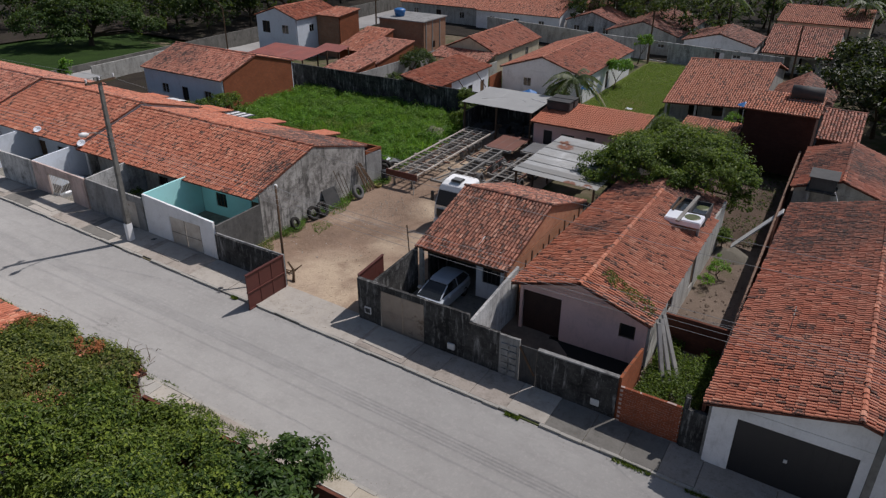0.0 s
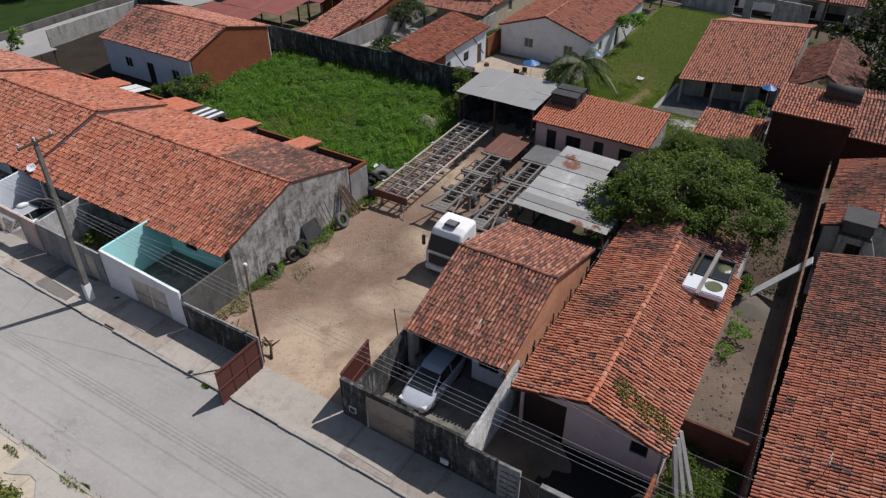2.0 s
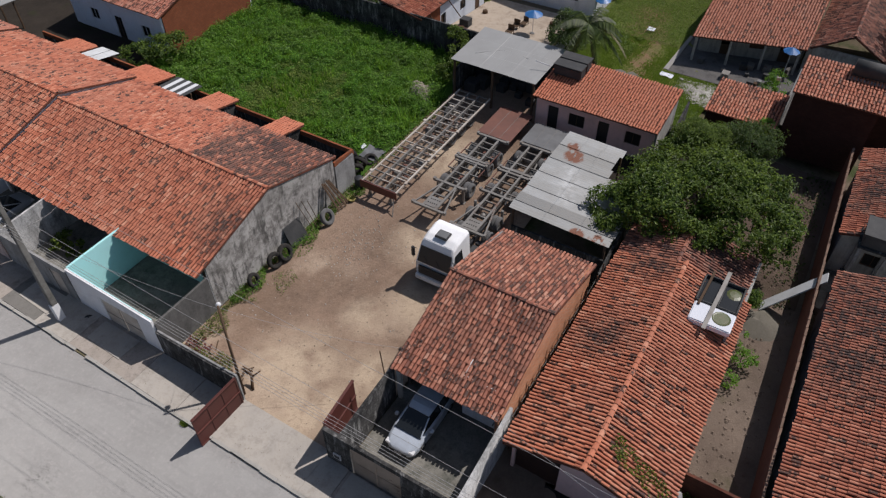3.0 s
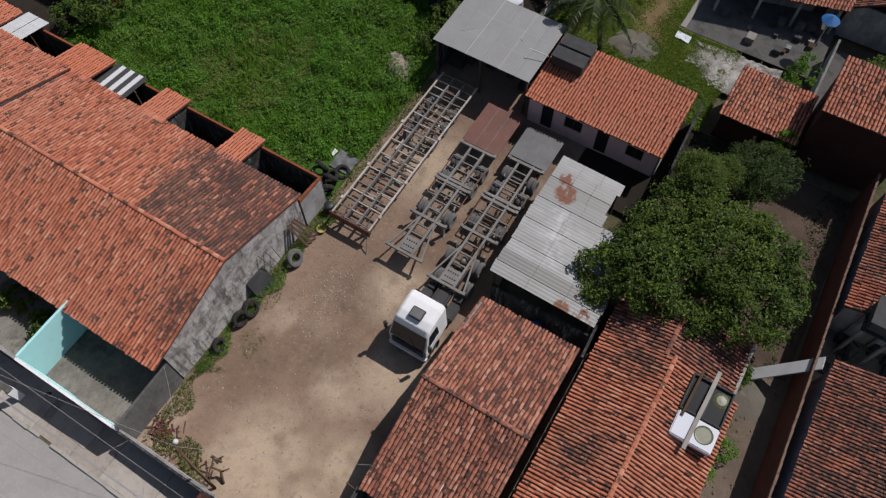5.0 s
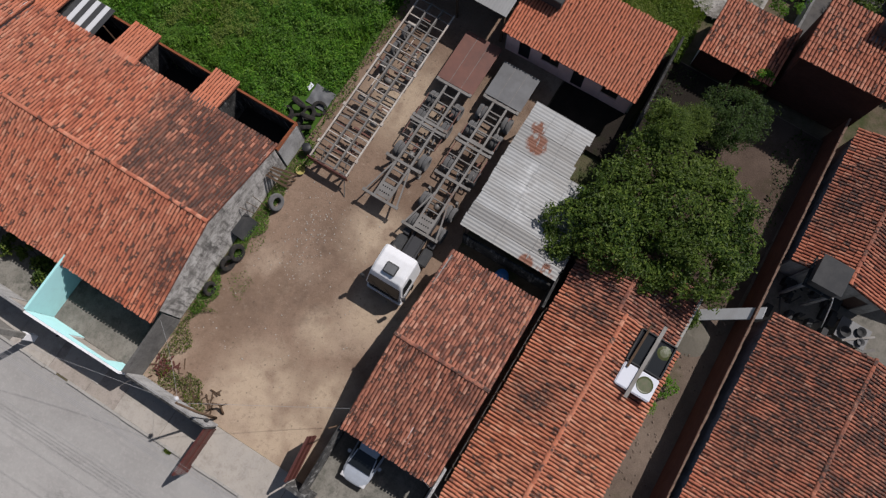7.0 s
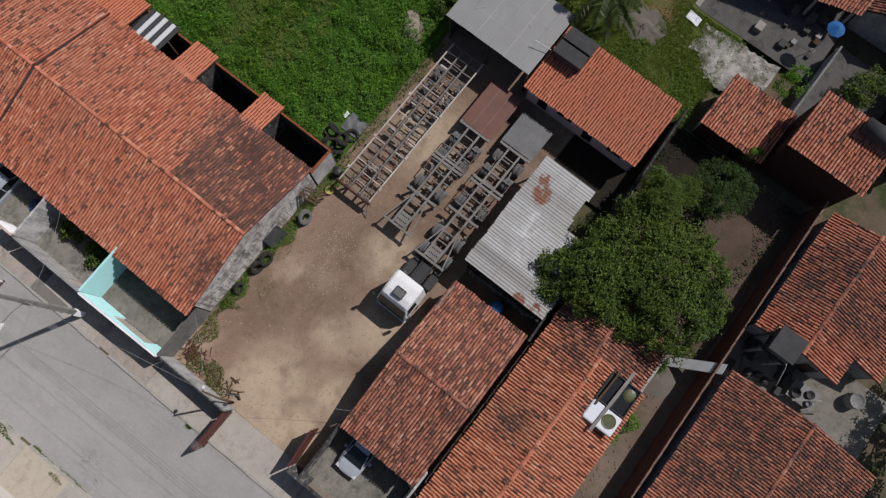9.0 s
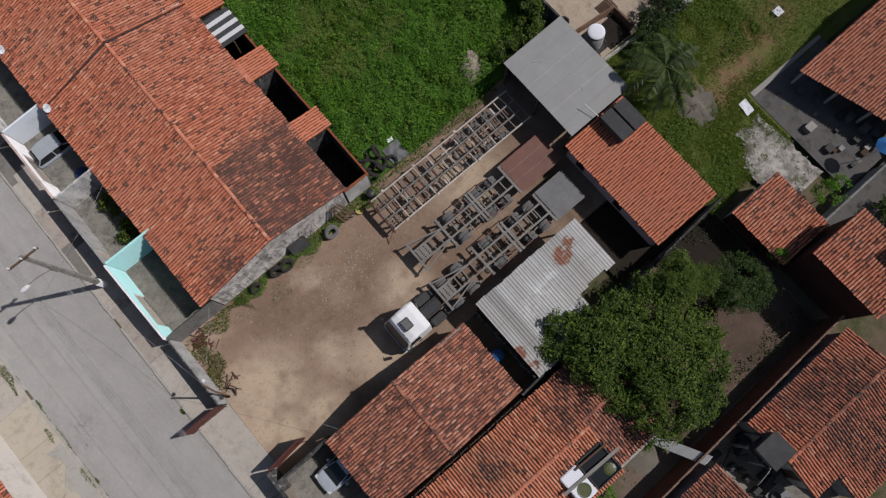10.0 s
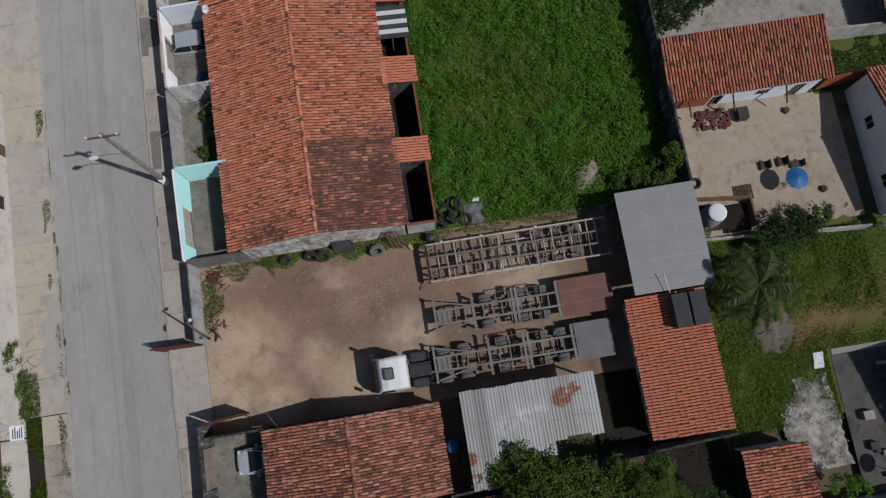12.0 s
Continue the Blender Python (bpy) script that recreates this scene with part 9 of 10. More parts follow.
# park wall, lamp post and street posts
wall("wall_park", (20.0, 82.9), (160.0, 82.9), -1.6, 0.75, M_PARKW, 0.2, label="long raw grey park wall, stained dark", category="wall", kind="structure")
lp = thing("street_lamp", (72.0, 78.3, ground_z(72)), "street lamp with a bent arm by the park wall", "street lamp")
Geo().tube([(72.0, 78.3, -1.2), (72.0, 78.3, 5.0), (71.6, 78.6, 6.1), (70.8, 79.3, 6.6)], [0.1, 0.07, 0.05, 0.04], 8).ob("post", M_WOOD, lp, smooth=True)
Geo().box(70.3, 70.85, 79.2, 79.45, 6.55, 6.68).ob("lamp_head", M_LAMP, lp, bevel=0.03)
for i, (x, y, h) in enumerate(((118.0, 76.3, 7.5), (99.5, 26.8, 7.0), (104.0, 76.0, 7.5), (98.0, 8.5, 7.0), (100.0, 3.6, 7.0))):
    p = thing("post", (x, y, ground_z(x)), "dark wooden service post along the far street", "pole", "far posts")
    Geo().tube([(x, y, -1.5), (x + 0.15, y, h - 1.4)], [0.14, 0.10], 8).ob("shaft", M_WOOD, p)
for i in range(2):
    Geo().box(48.0 + i * 2.5, 48.7 + i * 2.5, 100.5, 100.9, -1.2, 0.2).ob("white_block", P_WHITE, None, "white concrete block at the park edge", category="block", group="park blocks")

# low house across the street
op = thing("opposite_house", (11.0, 33, 0), "house across the street with a red tile roof and pale walls", "house")
roof(op, [((14.15, 21.0, 3.85), (14.15, 46.0, 3.85), (8.4, 21.0, 5.3), (8.4, 46.0, 5.3))], T_ORANGE, 0.21, 0.38, seed=121)
wall("wall", (13.93, 21.3), (13.93, 45.7), -0.5, 3.75, P_BEIGE, 0.15, [(15.6, 16.6, 1.2, 2.3), (19.6, 20.5, 0.1, 2.2)], op)
window(op, (13.93, 37.4, 1.75), "y", 0.98, 1.08, M_WOOD, 1)
Geo().box(13.91, 13.96, 40.92, 41.78, 0.1, 2.19).ob("door", M_WOOD, op)
wall("wall", (8.6, 21.3), (13.84, 21.3), -0.5, 5.1, B_DARK, 0.15, (), op, "dark bare brick end wall", z2=3.8)
wall("wall", (8.6, 45.7), (13.84, 45.7), -0.5, 5.1, P_BEIGE, 0.15, (), op, z2=3.8)
wall("wall", (8.6, 21.4), (8.6, 45.6), -0.5, 5.1, P_BEIGE, 0.15, (), op)
wall("wall_plot", (13.9, -20.0), (13.9, 21.2), -1.6, 2.85, B_DARK, 0.13, label="dark brick wall round the overgrown plot", category="wall", kind="structure")
wall("wall_plot_face", (13.985, -20.0), (13.985, 21.2), -1.6, 2.87, P_BEIGE, 0.035, label="pale rendered street face of the plot wall", category="wall", kind="structure")
nt = thing("notice", (14.03, 21.65, 1.1), "white notice board with dark bars of print", "sign")
Geo().box(14.01, 14.035, 21.2, 22.15, 0.4, 1.95).ob("board", M_CLOTH, nt)
for i in range(5):
    Geo().box(14.035, 14.042, 21.3, 22.05 - 0.12 * (i % 3), 0.6 + i * 0.25, 0.72 + i * 0.25).ob("print_bar", M_PLAST, nt)
wall("wall_opposite", (13.5, 46.2), (13.5, 75.0), 0, 1.9, P_WHITE, 0.15, label="white street wall opposite the yard", category="wall", kind="structure")
# ---- plants ----
tree("garden_tree", (50.3, 9.6, -0.4), [((47.0, 12.4, 3.7), (2.4, 2.5, 1.6)), ((49.6, 9.8, 4.2), (3.0, 3.0, 1.7)), ((48.0, 7.6, 3.7), (2.4, 2.4, 1.6)), ((52.4, 11.8, 3.4), (2.2, 2.2, 1.4)), ((46.2, 14.3, 3.2), (1.6, 1.5, 1.2)), ((51.2, 7.4, 3.3), (1.9, 1.9, 1.5)), ((49.0, 12.6, 3.9), (2.2, 2.0, 1.4)), ((49.8, 5.7, 2.7), (1.5, 1.3, 1.2)), ((48.8, 5.4, 1.7), (1.1, 0.9, 0.9)), ((53.2, 8.8, 2.7), (1.1, 1.4, 1.0)), ((45.0, 14.4, 2.9), (0.9, 0.8, 0.6)), ((54.6, 12.9, 3.2), (1.0, 1.0, 0.8)), ((46.0, 9.4, 3.3), (1.1, 1.2, 0.9))],
     L_TREE, "broad dense green garden tree", count=2500, r=0.42, per=24, size=0.2, trunk=0.22, seed=5, limbs=12)
tree("round_bush", (57.0, 9.4, 0.0), [((57.0, 9.5, 2.4), (2.1, 2.1, 1.8))], L_MID, "round fine-leaved dark green tree", count=560, r=0.3, per=26, size=0.12, trunk=0.12, seed=6, limbs=6)
tree("feathery_tree", (54.4, 12.2, 0.0), [((53.8, 12.3, 4.2), (1.5, 1.5, 1.1)), ((55.1, 11.3, 3.6), (1.1, 1.1, 0.9))], L_TREE, "feathery light green tree beside the broad one", count=420, r=0.34, per=30, size=0.10, trunk=0.1, seed=66, limbs=6)
tree("yard_bush", (70.2, 5.4, -0.9), [((70.2, 5.4, 0.3), (1.5, 1.3, 1.0)), ((71.8, 4.6, 0.1), (1.1, 1.0, 0.8))], L_TREE, "leafy bush in the yard behind the brick building", count=130, r=0.36, per=22, size=0.19, trunk=0.06, seed=67, limbs=5, category="bush")
tree("shrub", (45.9, 5.6, -0.4), [((45.9, 5.6, 0.3), (0.6, 0.35, 0.55))], L_TREE, "light green shrub against the pink house", count=60, r=0.28, per=22, size=0.15, trunk=0.04, seed=7, limbs=4, category="shrub")
tree("shrub", (41.8, 4.9, -0.5), [((41.8, 4.9, 0.15), (0.8, 0.6, 0.55)), ((40.2, 5.3, -0.1), (0.6, 0.35, 0.35)), ((43.2, 5.4, 0.0), (0.6, 0.3, 0.4))], L_WEED, "light green shrub against the pink house", count=40, r=0.25, per=20, size=0.14, trunk=0.04, seed=8, limbs=4, category="shrub")
tree("shrub", (61.5, 9.0, 0.0), [((60.9, 8.9, 1.7), (0.7, 0.7, 0.7))], L_WEED, "bright green shrub by the shack", count=50, r=0.25, per=22, size=0.15, trunk=0.05, seed=9, limbs=4, category="shrub")
tree("shrub", (66.4, 9.6, -0.4), [((66.9, 9.6, 0.9), (1.1, 1.0, 1.1)), ((67.4, 9.5, 1.9), (0.8, 0.8, 0.7))], L_WEED, "bright green shrub behind the shack", count=80, r=0.3, per=22, size=0.16, trunk=0.05, seed=10, limbs=4, category="shrub")
tree("wall_tree", (59.2, 32.2, 0.0), [((59.2, 32.2, 1.5), (1.3, 1.1, 1.2)), ((57.2, 32.1, 1.0), (1.0, 0.9, 0.8)), ((60.4, 33.2, 1.9), (0.8, 0.9, 1.0))], L_TREE, "young leafy tree against the black wall", count=170, r=0.33, per=22, size=0.2, trunk=0.06, seed=11, limbs=6)
tree("field_bush", (48.0, 53.0, 0.0), [((48.0, 53.0, 1.2), (2.2, 1.6, 1.3)), ((46.4, 54.6, 1.0), (1.5, 1.4, 1.1))], L_TREE, "leafy bush beside the brick gable", count=220, r=0.35, per=22, size=0.2, trunk=0.06, seed=12, limbs=6, category="bush")
tree("back_tree", (67.8, 27.0, -0.7), [((67.8, 27.0, 1.2), (1.9, 1.2, 1.2))], L_DARK, "low dark leafy tree below the far yard", count=150, r=0.36, per=22, size=0.22, trunk=0.08, seed=13, limbs=6)
tree("back_tree", (66.4, 25.9, -0.6), [((66.2, 25.8, 1.0), (1.7, 1.3, 1.3)), ((69.6, 27.6, 0.8), (1.3, 0.9, 1.0))], L_MID, "dark leafy shrub beside the palm", count=190, r=0.34, per=22, size=0.19, trunk=0.07, seed=113, limbs=6)
tree("paving_bush", (63.5, 44.6, -0.4), [((63.0, 44.4, 0.8), (1.8, 1.5, 1.1)), ((65.4, 45.4, 0.7), (1.8, 1.2, 1.0)), ((67.6, 45.8, 0.5), (1.2, 0.9, 0.8))], L_DARK, "dark leafy bush on the broken paving", count=260, r=0.33, per=22, size=0.2, trunk=0.06, seed=25, limbs=5, category="bush")
tree("yard_tree", (76.0, 50.6, -1.3), [((76.0, 49.0, 0.8), (2.6, 2.0, 1.5))], L_DARK, "dark round tree between the back plots", count=220, r=0.4, per=22, size=0.25, trunk=0.12, seed=14, limbs=6)
tree("court_plants", (28.8, 39.5, 0.12), [((28.6, 39.0, 0.8), (0.8, 1.2, 0.6)), ((28.9, 41.4, 0.9), (0.7, 0.9, 0.7))], L_BUSH, "leafy pot plants in the grey court", count=60, r=0.3, per=18, size=0.25, trunk=0.03, seed=15, limbs=4, category="plants")
tree("street_tree", (24.0, 63.0, 0.1), [((24.4, 63.0, 2.2), (0.5, 0.5, 1.4))], L_DARK, "slim clipped street tree", count=60, r=0.25, per=20, size=0.18, trunk=0.05, seed=16, limbs=3)
tree("slim_tree", (44.8, 73.5, 0.0), [((44.8, 73.5, 2.2), (0.6, 0.6, 1.2)), ((45.0, 73.3, 3.4), (0.5, 0.5, 0.6))], L_WEED, "slim leafy young tree behind the row", count=70, r=0.3, per=20, size=0.2, trunk=0.06, seed=23, limbs=4)
tree("papaya_tree", (99.0, 28.0, -1.4), [((99.0, 27.4, 1.6), (1.2, 1.2, 0.9))], L_WEED, "slim light green tree by the far wall", count=60, r=0.35, per=18, size=0.3, trunk=0.07, seed=17, limbs=4)
tree("papaya_tree", (83.0, 26.0, -1.4), [((83.0, 26.0, 1.5), (1.1, 1.0, 0.9)), ((86.0, 25.6, 1.0), (1.0, 0.8, 0.8))], L_WEED, "slim light green trees beside the white house", count=80, r=0.35, per=18, size=0.3, trunk=0.07, seed=18, limbs=4)

tree("court_tree", (52.3, -9.6, 0.0), [((52.3, -9.4, 2.6), (1.8, 1.9, 1.5)), ((54.6, -8.6, 2.2), (1.5, 1.4, 1.2)), ((50.0, -10.5, 2.4), (1.6, 1.6, 1.3))], L_DARK, "dark leafy tree behind the back house", count=300, r=0.4, per=22, size=0.24, trunk=0.1, seed=19, limbs=6)

# the tall bushes in the near plot across the street
tree("roadside_bush", (10.5, 18.5, -0.2), [((9.6, 18.6, 3.4), (2.6, 2.2, 1.5)), ((12.3, 18.8, 2.9), (1.7, 1.7, 1.0)), ((12.3, 16.4, 2.8), (1.9, 1.8, 1.2)), ((13.2, 17.6, 2.6), (0.9, 1.5, 0.8)), ((8.5, 16.0, 3.6), (2.6, 2.6, 1.9)), ((10.6, 14.4, 3.2), (1.8, 1.6, 1.3)), ((10.2, 19.5, 4.2), (2.1, 1.4, 1.2)), ((8.0, 20.0, 4.8), (2.0, 1.6, 1.3))],
     L_BUSH, "dense sunlit bushes behind the wall across the street", count=3900, r=0.4, per=28, size=0.15, trunk=0.12, seed=21, limbs=10, category="bush")
ov = [((12.9, 26.2, 4.15), (1.3, 1.9, 0.5)), ((13.3, 23.6, 4.05), (1.1, 1.9, 0.5)), ((11.6, 24.4, 4.6), (1.4, 2.8, 0.6)), ((9.9, 23.6, 5.0), (1.4, 2.6, 0.7)), ((11.0, 21.9, 4.7), (1.8, 1.2, 0.6)), ((9.6, 26.0, 5.1), (1.3, 1.6, 0.5)), ((13.5, 21.9, 4.05), (0.9, 1.0, 0.4)), ((12.3, 21.2, 4.2), (1.2, 0.5, 0.5))]
tree("roof_creeper", (12.0, 20.6, -0.1), ov, L_CREEP, "thick olive-green creeper grown over the tile roof", count=2800, r=0.34, per=26, size=0.14, trunk=0.06, seed=121, limbs=12, category="creeper")
tree("roadside_tree", (12.6, 13.6, -0.3), [((14.0, 13.5, 2.9), (1.1, 1.2, 0.9)), ((13.0, 14.9, 2.8), (1.1, 1.2, 1.0)), ((12.4, 13.2, 3.2), (1.3, 1.3, 0.9)), ((11.2, 12.0, 3.3), (1.6, 1.6, 1.2)), ((9.3, 12.9, 3.0), (2.0, 2.2, 1.5))], L_MID, "dark green fingered-leaf tree at the street edge", count=620, r=0.38, per=22, size=0.24, trunk=0.12, seed=22, limbs=8)
rngf = np.random.default_rng(31)
p, n = clumps([((13.5, 27.2, 4.35), (0.6, 0.8, 0.3)), ((13.5, 23.6, 4.5), (0.5, 0.8, 0.3)), ((10.9, 23.2, 5.15), (0.6, 0.6, 0.25))], 130, 0.3, 14, rngf)
v, f = leaf_mesh(p, n, 0.13, rngf)
fb = thing("flowering_vine", (12.8, 26.5, 4.0), "orange-red flowering vine over the bush", "vine")
mesh_ob("blossoms", v, f.tolist(), L_FLOWER, fb)
Geo().tube([(12.6, 26.5, 4.2), (12.9, 25.7, 4.3), (13.2, 24.6, 4.3)], [0.06, 0.04, 0.02], 6).ob("stem", M_BARK, fb)


def palm(at, h, n, L, label, seed, lean=(0.3, 0.2), leaf=L_PALM):
    """A coconut palm: ringed trunk, and fronds of many leaflets."""
    rng = np.random.default_rng(seed)
    t = thing("palm", at, label, "palm", "palms")
    b = np.array(at, float)
    top = b + (lean[0], lean[1], h)
    pts = [b + (top - b) * k / 8 + np.array((0.12 * math.sin(k * 0.8), 0.1 * math.cos(k * 0.7), 0)) * (k / 8) for k in range(9)]
    top = pts[-1]
    Geo().tube(pts, [0.17 - 0.07 * k / 8 + 0.012 * (k % 2) for k in range(9)], 10).ob("trunk", M_BARK, t, smooth=True)
    for i in range(n):
        a = 2 * math.pi * (i * 0.381966) + rng.normal(0, 0.1)
        rise = 1.15 - 1.35 * (i / n)
        ln = L * rng.uniform(0.85, 1.1)
        d = np.array((math.cos(a), math.sin(a), 0))
        spine = []
        for k in range(13):
            s = k / 12
            spine.append(top + d * ln * s * math.cos(0.55 * rise) + np.array((0, 0, 1)) * ln * (rise * 0.75 * s - 0.85 * s * s))
        spine = np.array(spine)
        g = Geo().tube(spine, [0.035 * (1 - 0.8 * k / 12) for k in range(13)], 5, False)
        side = np.array((-d[1], d[0], 0))
        for k in range(1, 32):
            s = k / 32
            j = min(11, int(s * 12))
            p0 = spine[j] + (spine[j + 1] - spine[j]) * (s * 12 - j)
            tl = 0.62 * math.sin(math.pi * (0.15 + 0.8 * s)) * L / 2.6
            for sg in (-1, 1):
                tip = p0 + side * sg * tl * 0.8 + d * tl * 0.45 - np.array((0, 0, 1)) * tl * rng.uniform(0.25, 0.6)
                w = d * 0.085
                g.add([p0 - w, p0 + w, tip], [(0, 1, 2)])
        g.ob("frond", leaf if i < n * 0.85 else L_DRY, t)
    return t


palm((63.7, 22.2, ground_z(63.7)), 5.0, 20, 3.2, "coconut palm with arching dark green fronds", 41, (-0.8, 0.9))
for i, (x, y, h) in enumerate(((126, 30, 7), (121, 21, 6.5), (132, 36, 8), (140, 24, 8), (128, 16, 7), (137, 10, 7.5), (118, 38, 6.5), (146, 18, 8), (131, 44, 7), (125, 3, 6.5), (142, 33, 8.5))):
    palm((x, y, -1.4), h, 15, 3.6, "tall palm in the grove behind the far houses", 50 + i, leaf=L_MID)

# dead brush heaped over the fence at the bushes' edge
db = thing("dead_brush", (13.5, 21.8, 4.0), "tangle of dead brown twigs at the edge of the bushes", "brushwood")
rngd = np.random.default_rng(301)
g = Geo()
for i in range(260):
    c = np.array((13.3, 21.8, 4.0)) + rngd.normal(0, 1, 3) * (0.55, 0.45, 0)
    a, h = rngd.uniform(0, 6.28), rngd.uniform(0.15, 0.7)
    d = np.array((math.cos(a), math.sin(a), 0)) * rngd.uniform(0.15, 0.6)
    g.tube([c + (0, 0, max(0.0, h - 1.2)), c + d * 0.5 + (0, 0, h - 0.2), c + d * 1.2 + (0, 0, h - rngd.uniform(-0.1, 0.35))], [0.016, 0.011, 0.005], 4, False)
g.ob("twigs", M_WOOD, db, kind="stuff")
p, n = clumps([((13.2, 21.9, 4.3), (0.8, 0.6, 0.25))], 45, 0.3, 12, rngd)
v, f = leaf_mesh(p, n, 0.09, rngd)
mesh_ob("dry_leaves", v, f.tolist(), L_DRY, db)

# dry vine hanging over the far pavement
vn = thing("dry_vine", (14.3, 27.2, 0.2), "half-dry creeper hanging down the pale wall", "vine")
rngv = np.random.default_rng(91)
p, n = clumps([((14.25, 26.6, 1.4), (0.35, 1.0, 1.2)), ((14.5, 24.6, 0.9), (0.45, 1.1, 0.8)), ((14.3, 23.0, 0.5), (0.5, 0.8, 0.4))], 130, 0.3, 16, rngv)
v, f = leaf_mesh(p, n, 0.12, rngv)
mesh_ob("leaves", v, f.tolist(), L_BUSH, vn)
g = Geo()
for i in range(16):
    x, y, a = rngv.uniform(14.1, 14.5), rngv.uniform(23.6, 27.2), rngv.uniform(0, 6.28)
    g.tube([(x, y, 0.15), (x + 0.5 * math.cos(a), y + 0.5 * math.sin(a), 0.7), (x + 1.1 * math.cos(a), y + 1.1 * math.sin(a), 0.55)], [0.02, 0.014, 0.006], 4)
g.ob("twigs", M_WOOD, vn, kind="stuff")

# weeds over the empty plot
blades("yard_grass", scatter(6000, 26.6, 43.4, 28.6, 30.9, 167, lambda x, y: noise.noise((x * 0.5, y * 0.5, 8.5)) > 0.5 - 0.25 * (y - 28.6)), lambda x, y: 0.02, L_FOOT, "thin grass creeping into the yard", 0.12, 168)
def in_field(x, y):
    if math.hypot(x - 44.7, y - 32.1) < 1.25 or math.hypot(x - 46.3, y - 31.9) < 0.9:
        return False
    if y > 53.9 + 0.4 * noise.noise((x, 0, 0)):
        return False
    return x > 43.8 and x < 60.9 and y > (30.35 + 0.5 * noise.noise((x * 0.7, 0, 0)) if x < 55 else 32.2)


def field_z(x, y):
    return 0.05 + 0.3 * max(0.0, noise.noise((x * 0.35, y * 0.35, 5.0))) + 0.28 * max(0.0, noise.noise((x * 1.1, y * 1.1, 2.0)))


weeds("weeds", scatter(60000, 43.8, 60.9, 30.0, 54.4, 61, in_field), field_z, L_UNDER, "low green growth covering the empty plot", 0.2, 0.12, 62)
# rounded tufts that stand over the low growth, yellower where the plot dries out
rngt = np.random.default_rng(64)


def tuft_field(name, pts, mat, label, q0, q1, n, size, up):
    tp, tn = [], []
    for x, y in pts:
        k = rngt.normal(size=(n, 3))
        k /= np.linalg.norm(k, axis=1, keepdims=True)
        k[:, 2] = np.abs(k[:, 2])
        q = rngt.uniform(q0, q1)
        tp.append(np.array((x, y, field_z(x, y) + 0.1)) + k * q * rngt.uniform(0.55, 1.05, (n, 1)) * (1, 1, rngt.uniform(0.7, up)))
        tn.append(k * 0.8 + (0, 0, 0.55) + rngt.normal(0, 0.3, (n, 3)))
    v, f = leaf_mesh(np.concatenate(tp), np.concatenate(tn), size, rngt, 0.5)
    mesh_ob(name, v, f.tolist(), mat, None, label, category="weeds", kind="stuff")


def dry_spot(x, y):
    return math.hypot((x - 49.3) * 0.9, y - 41.5) < 3.6 + 2.0 * noise.noise((x * 0.5, y * 0.5, 0))


tuft_field("tall_weeds", scatter(2300, 43.8, 60.9, 31.2, 54.4, 63, lambda x, y: in_field(x, y) and not dry_spot(x, y), 0.55), L_WEED, "leafy tufts of bright green weeds", 0.28, 0.6, 78, 0.135, 1.4)
tuft_field("tall_weeds", scatter(900, 43.8, 60.9, 31.2, 54.4, 163, lambda x, y: in_field(x, y) and not dry_spot(x, y), 0.3), L_FOOT, "larger-leaved green weeds between the tufts", 0.35, 0.75, 80, 0.165, 1.5)
tuft_field("dry_weeds", scatter(700, 44.5, 54.0, 36.0, 47.0, 164, lambda x, y: dry_spot(x, y)), L_WEEDY, "low yellow-green weeds in the middle of the plot", 0.18, 0.4, 40, 0.12, 1.0)
blades("tall_grass", scatter(26000, 43.9, 60.8, 31.2, 54.2, 165, lambda x, y: in_field(x, y) and noise.noise((x * 0.45, y * 0.45, 3.0)) > 0.08, 0.25), field_z, L_WEED, "long bright grass in clumps over the plot", 0.75, 166, width=0.05)
weeds("wall_weeds", scatter(15000, 31.0, 43.6, 29.0, 30.9, 65, lambda x, y: y > 30.8 - 1.5 * max(0.1, 0.45 + 0.6 * noise.noise((x * 0.6, 2.0, 0)))), lambda x, y: 0.03, L_FOOT, "green weeds along the foot of the gable wall", 0.35, 0.085, 66)
weeds("gate_weeds", scatter(11000, 26.6, 31.8, 26.4, 30.8, 67, lambda x, y: noise.noise((x * 0.7, y * 0.7, 8.0)) > -0.05 and (x < 28.1 + 0.4 * noise.noise((y, 0, 0)) or y > 29.2), 0.0), lambda x, y: 0.03, L_BUSH, "dusty weeds behind the street wall", 0.35, 0.075, 68)
weeds("side_weeds", scatter(15000, 26.6, 33.0, 2.8, 5.7, 69, lambda x, y: noise.noise((x * 0.6, y * 0.6, 4.0)) > -0.35), lambda x, y: -0.5 + 0.3 * noise.noise((x * 0.8, y * 0.8, 1.0)), L_TREE, "thick green weeds behind the brick wall", 0.75, 0.12, 70)
weeds("garden_weeds", scatter(5000, 47, 60.3, 3.6, 14.0, 73, lambda x, y: noise.noise((x * 0.35, y * 0.35, 2.0)) > 0.15), lambda x, y: south_z(y) + 0.03, L_DARK, "weeds under the garden tree", 0.4, 0.16, 74)


lawn_rng = random.Random(74)


def on_lawn(x, y):
    """Grass thins out towards the trodden path."""
    worn = max(0.0, 1.0 - abs(y - 20.3 - 0.4 * noise.noise((x * 0.5, 0, 0))) / (1.5 + 0.8 * noise.noise((x * 0.6, y * 0.6, 2.0)))) * min(1.0, max(0.0, (x - 65.5) / 3.0))
    return lawn_rng.random() > 1.1 * worn and not (x > 69.0 and y < 18.4)


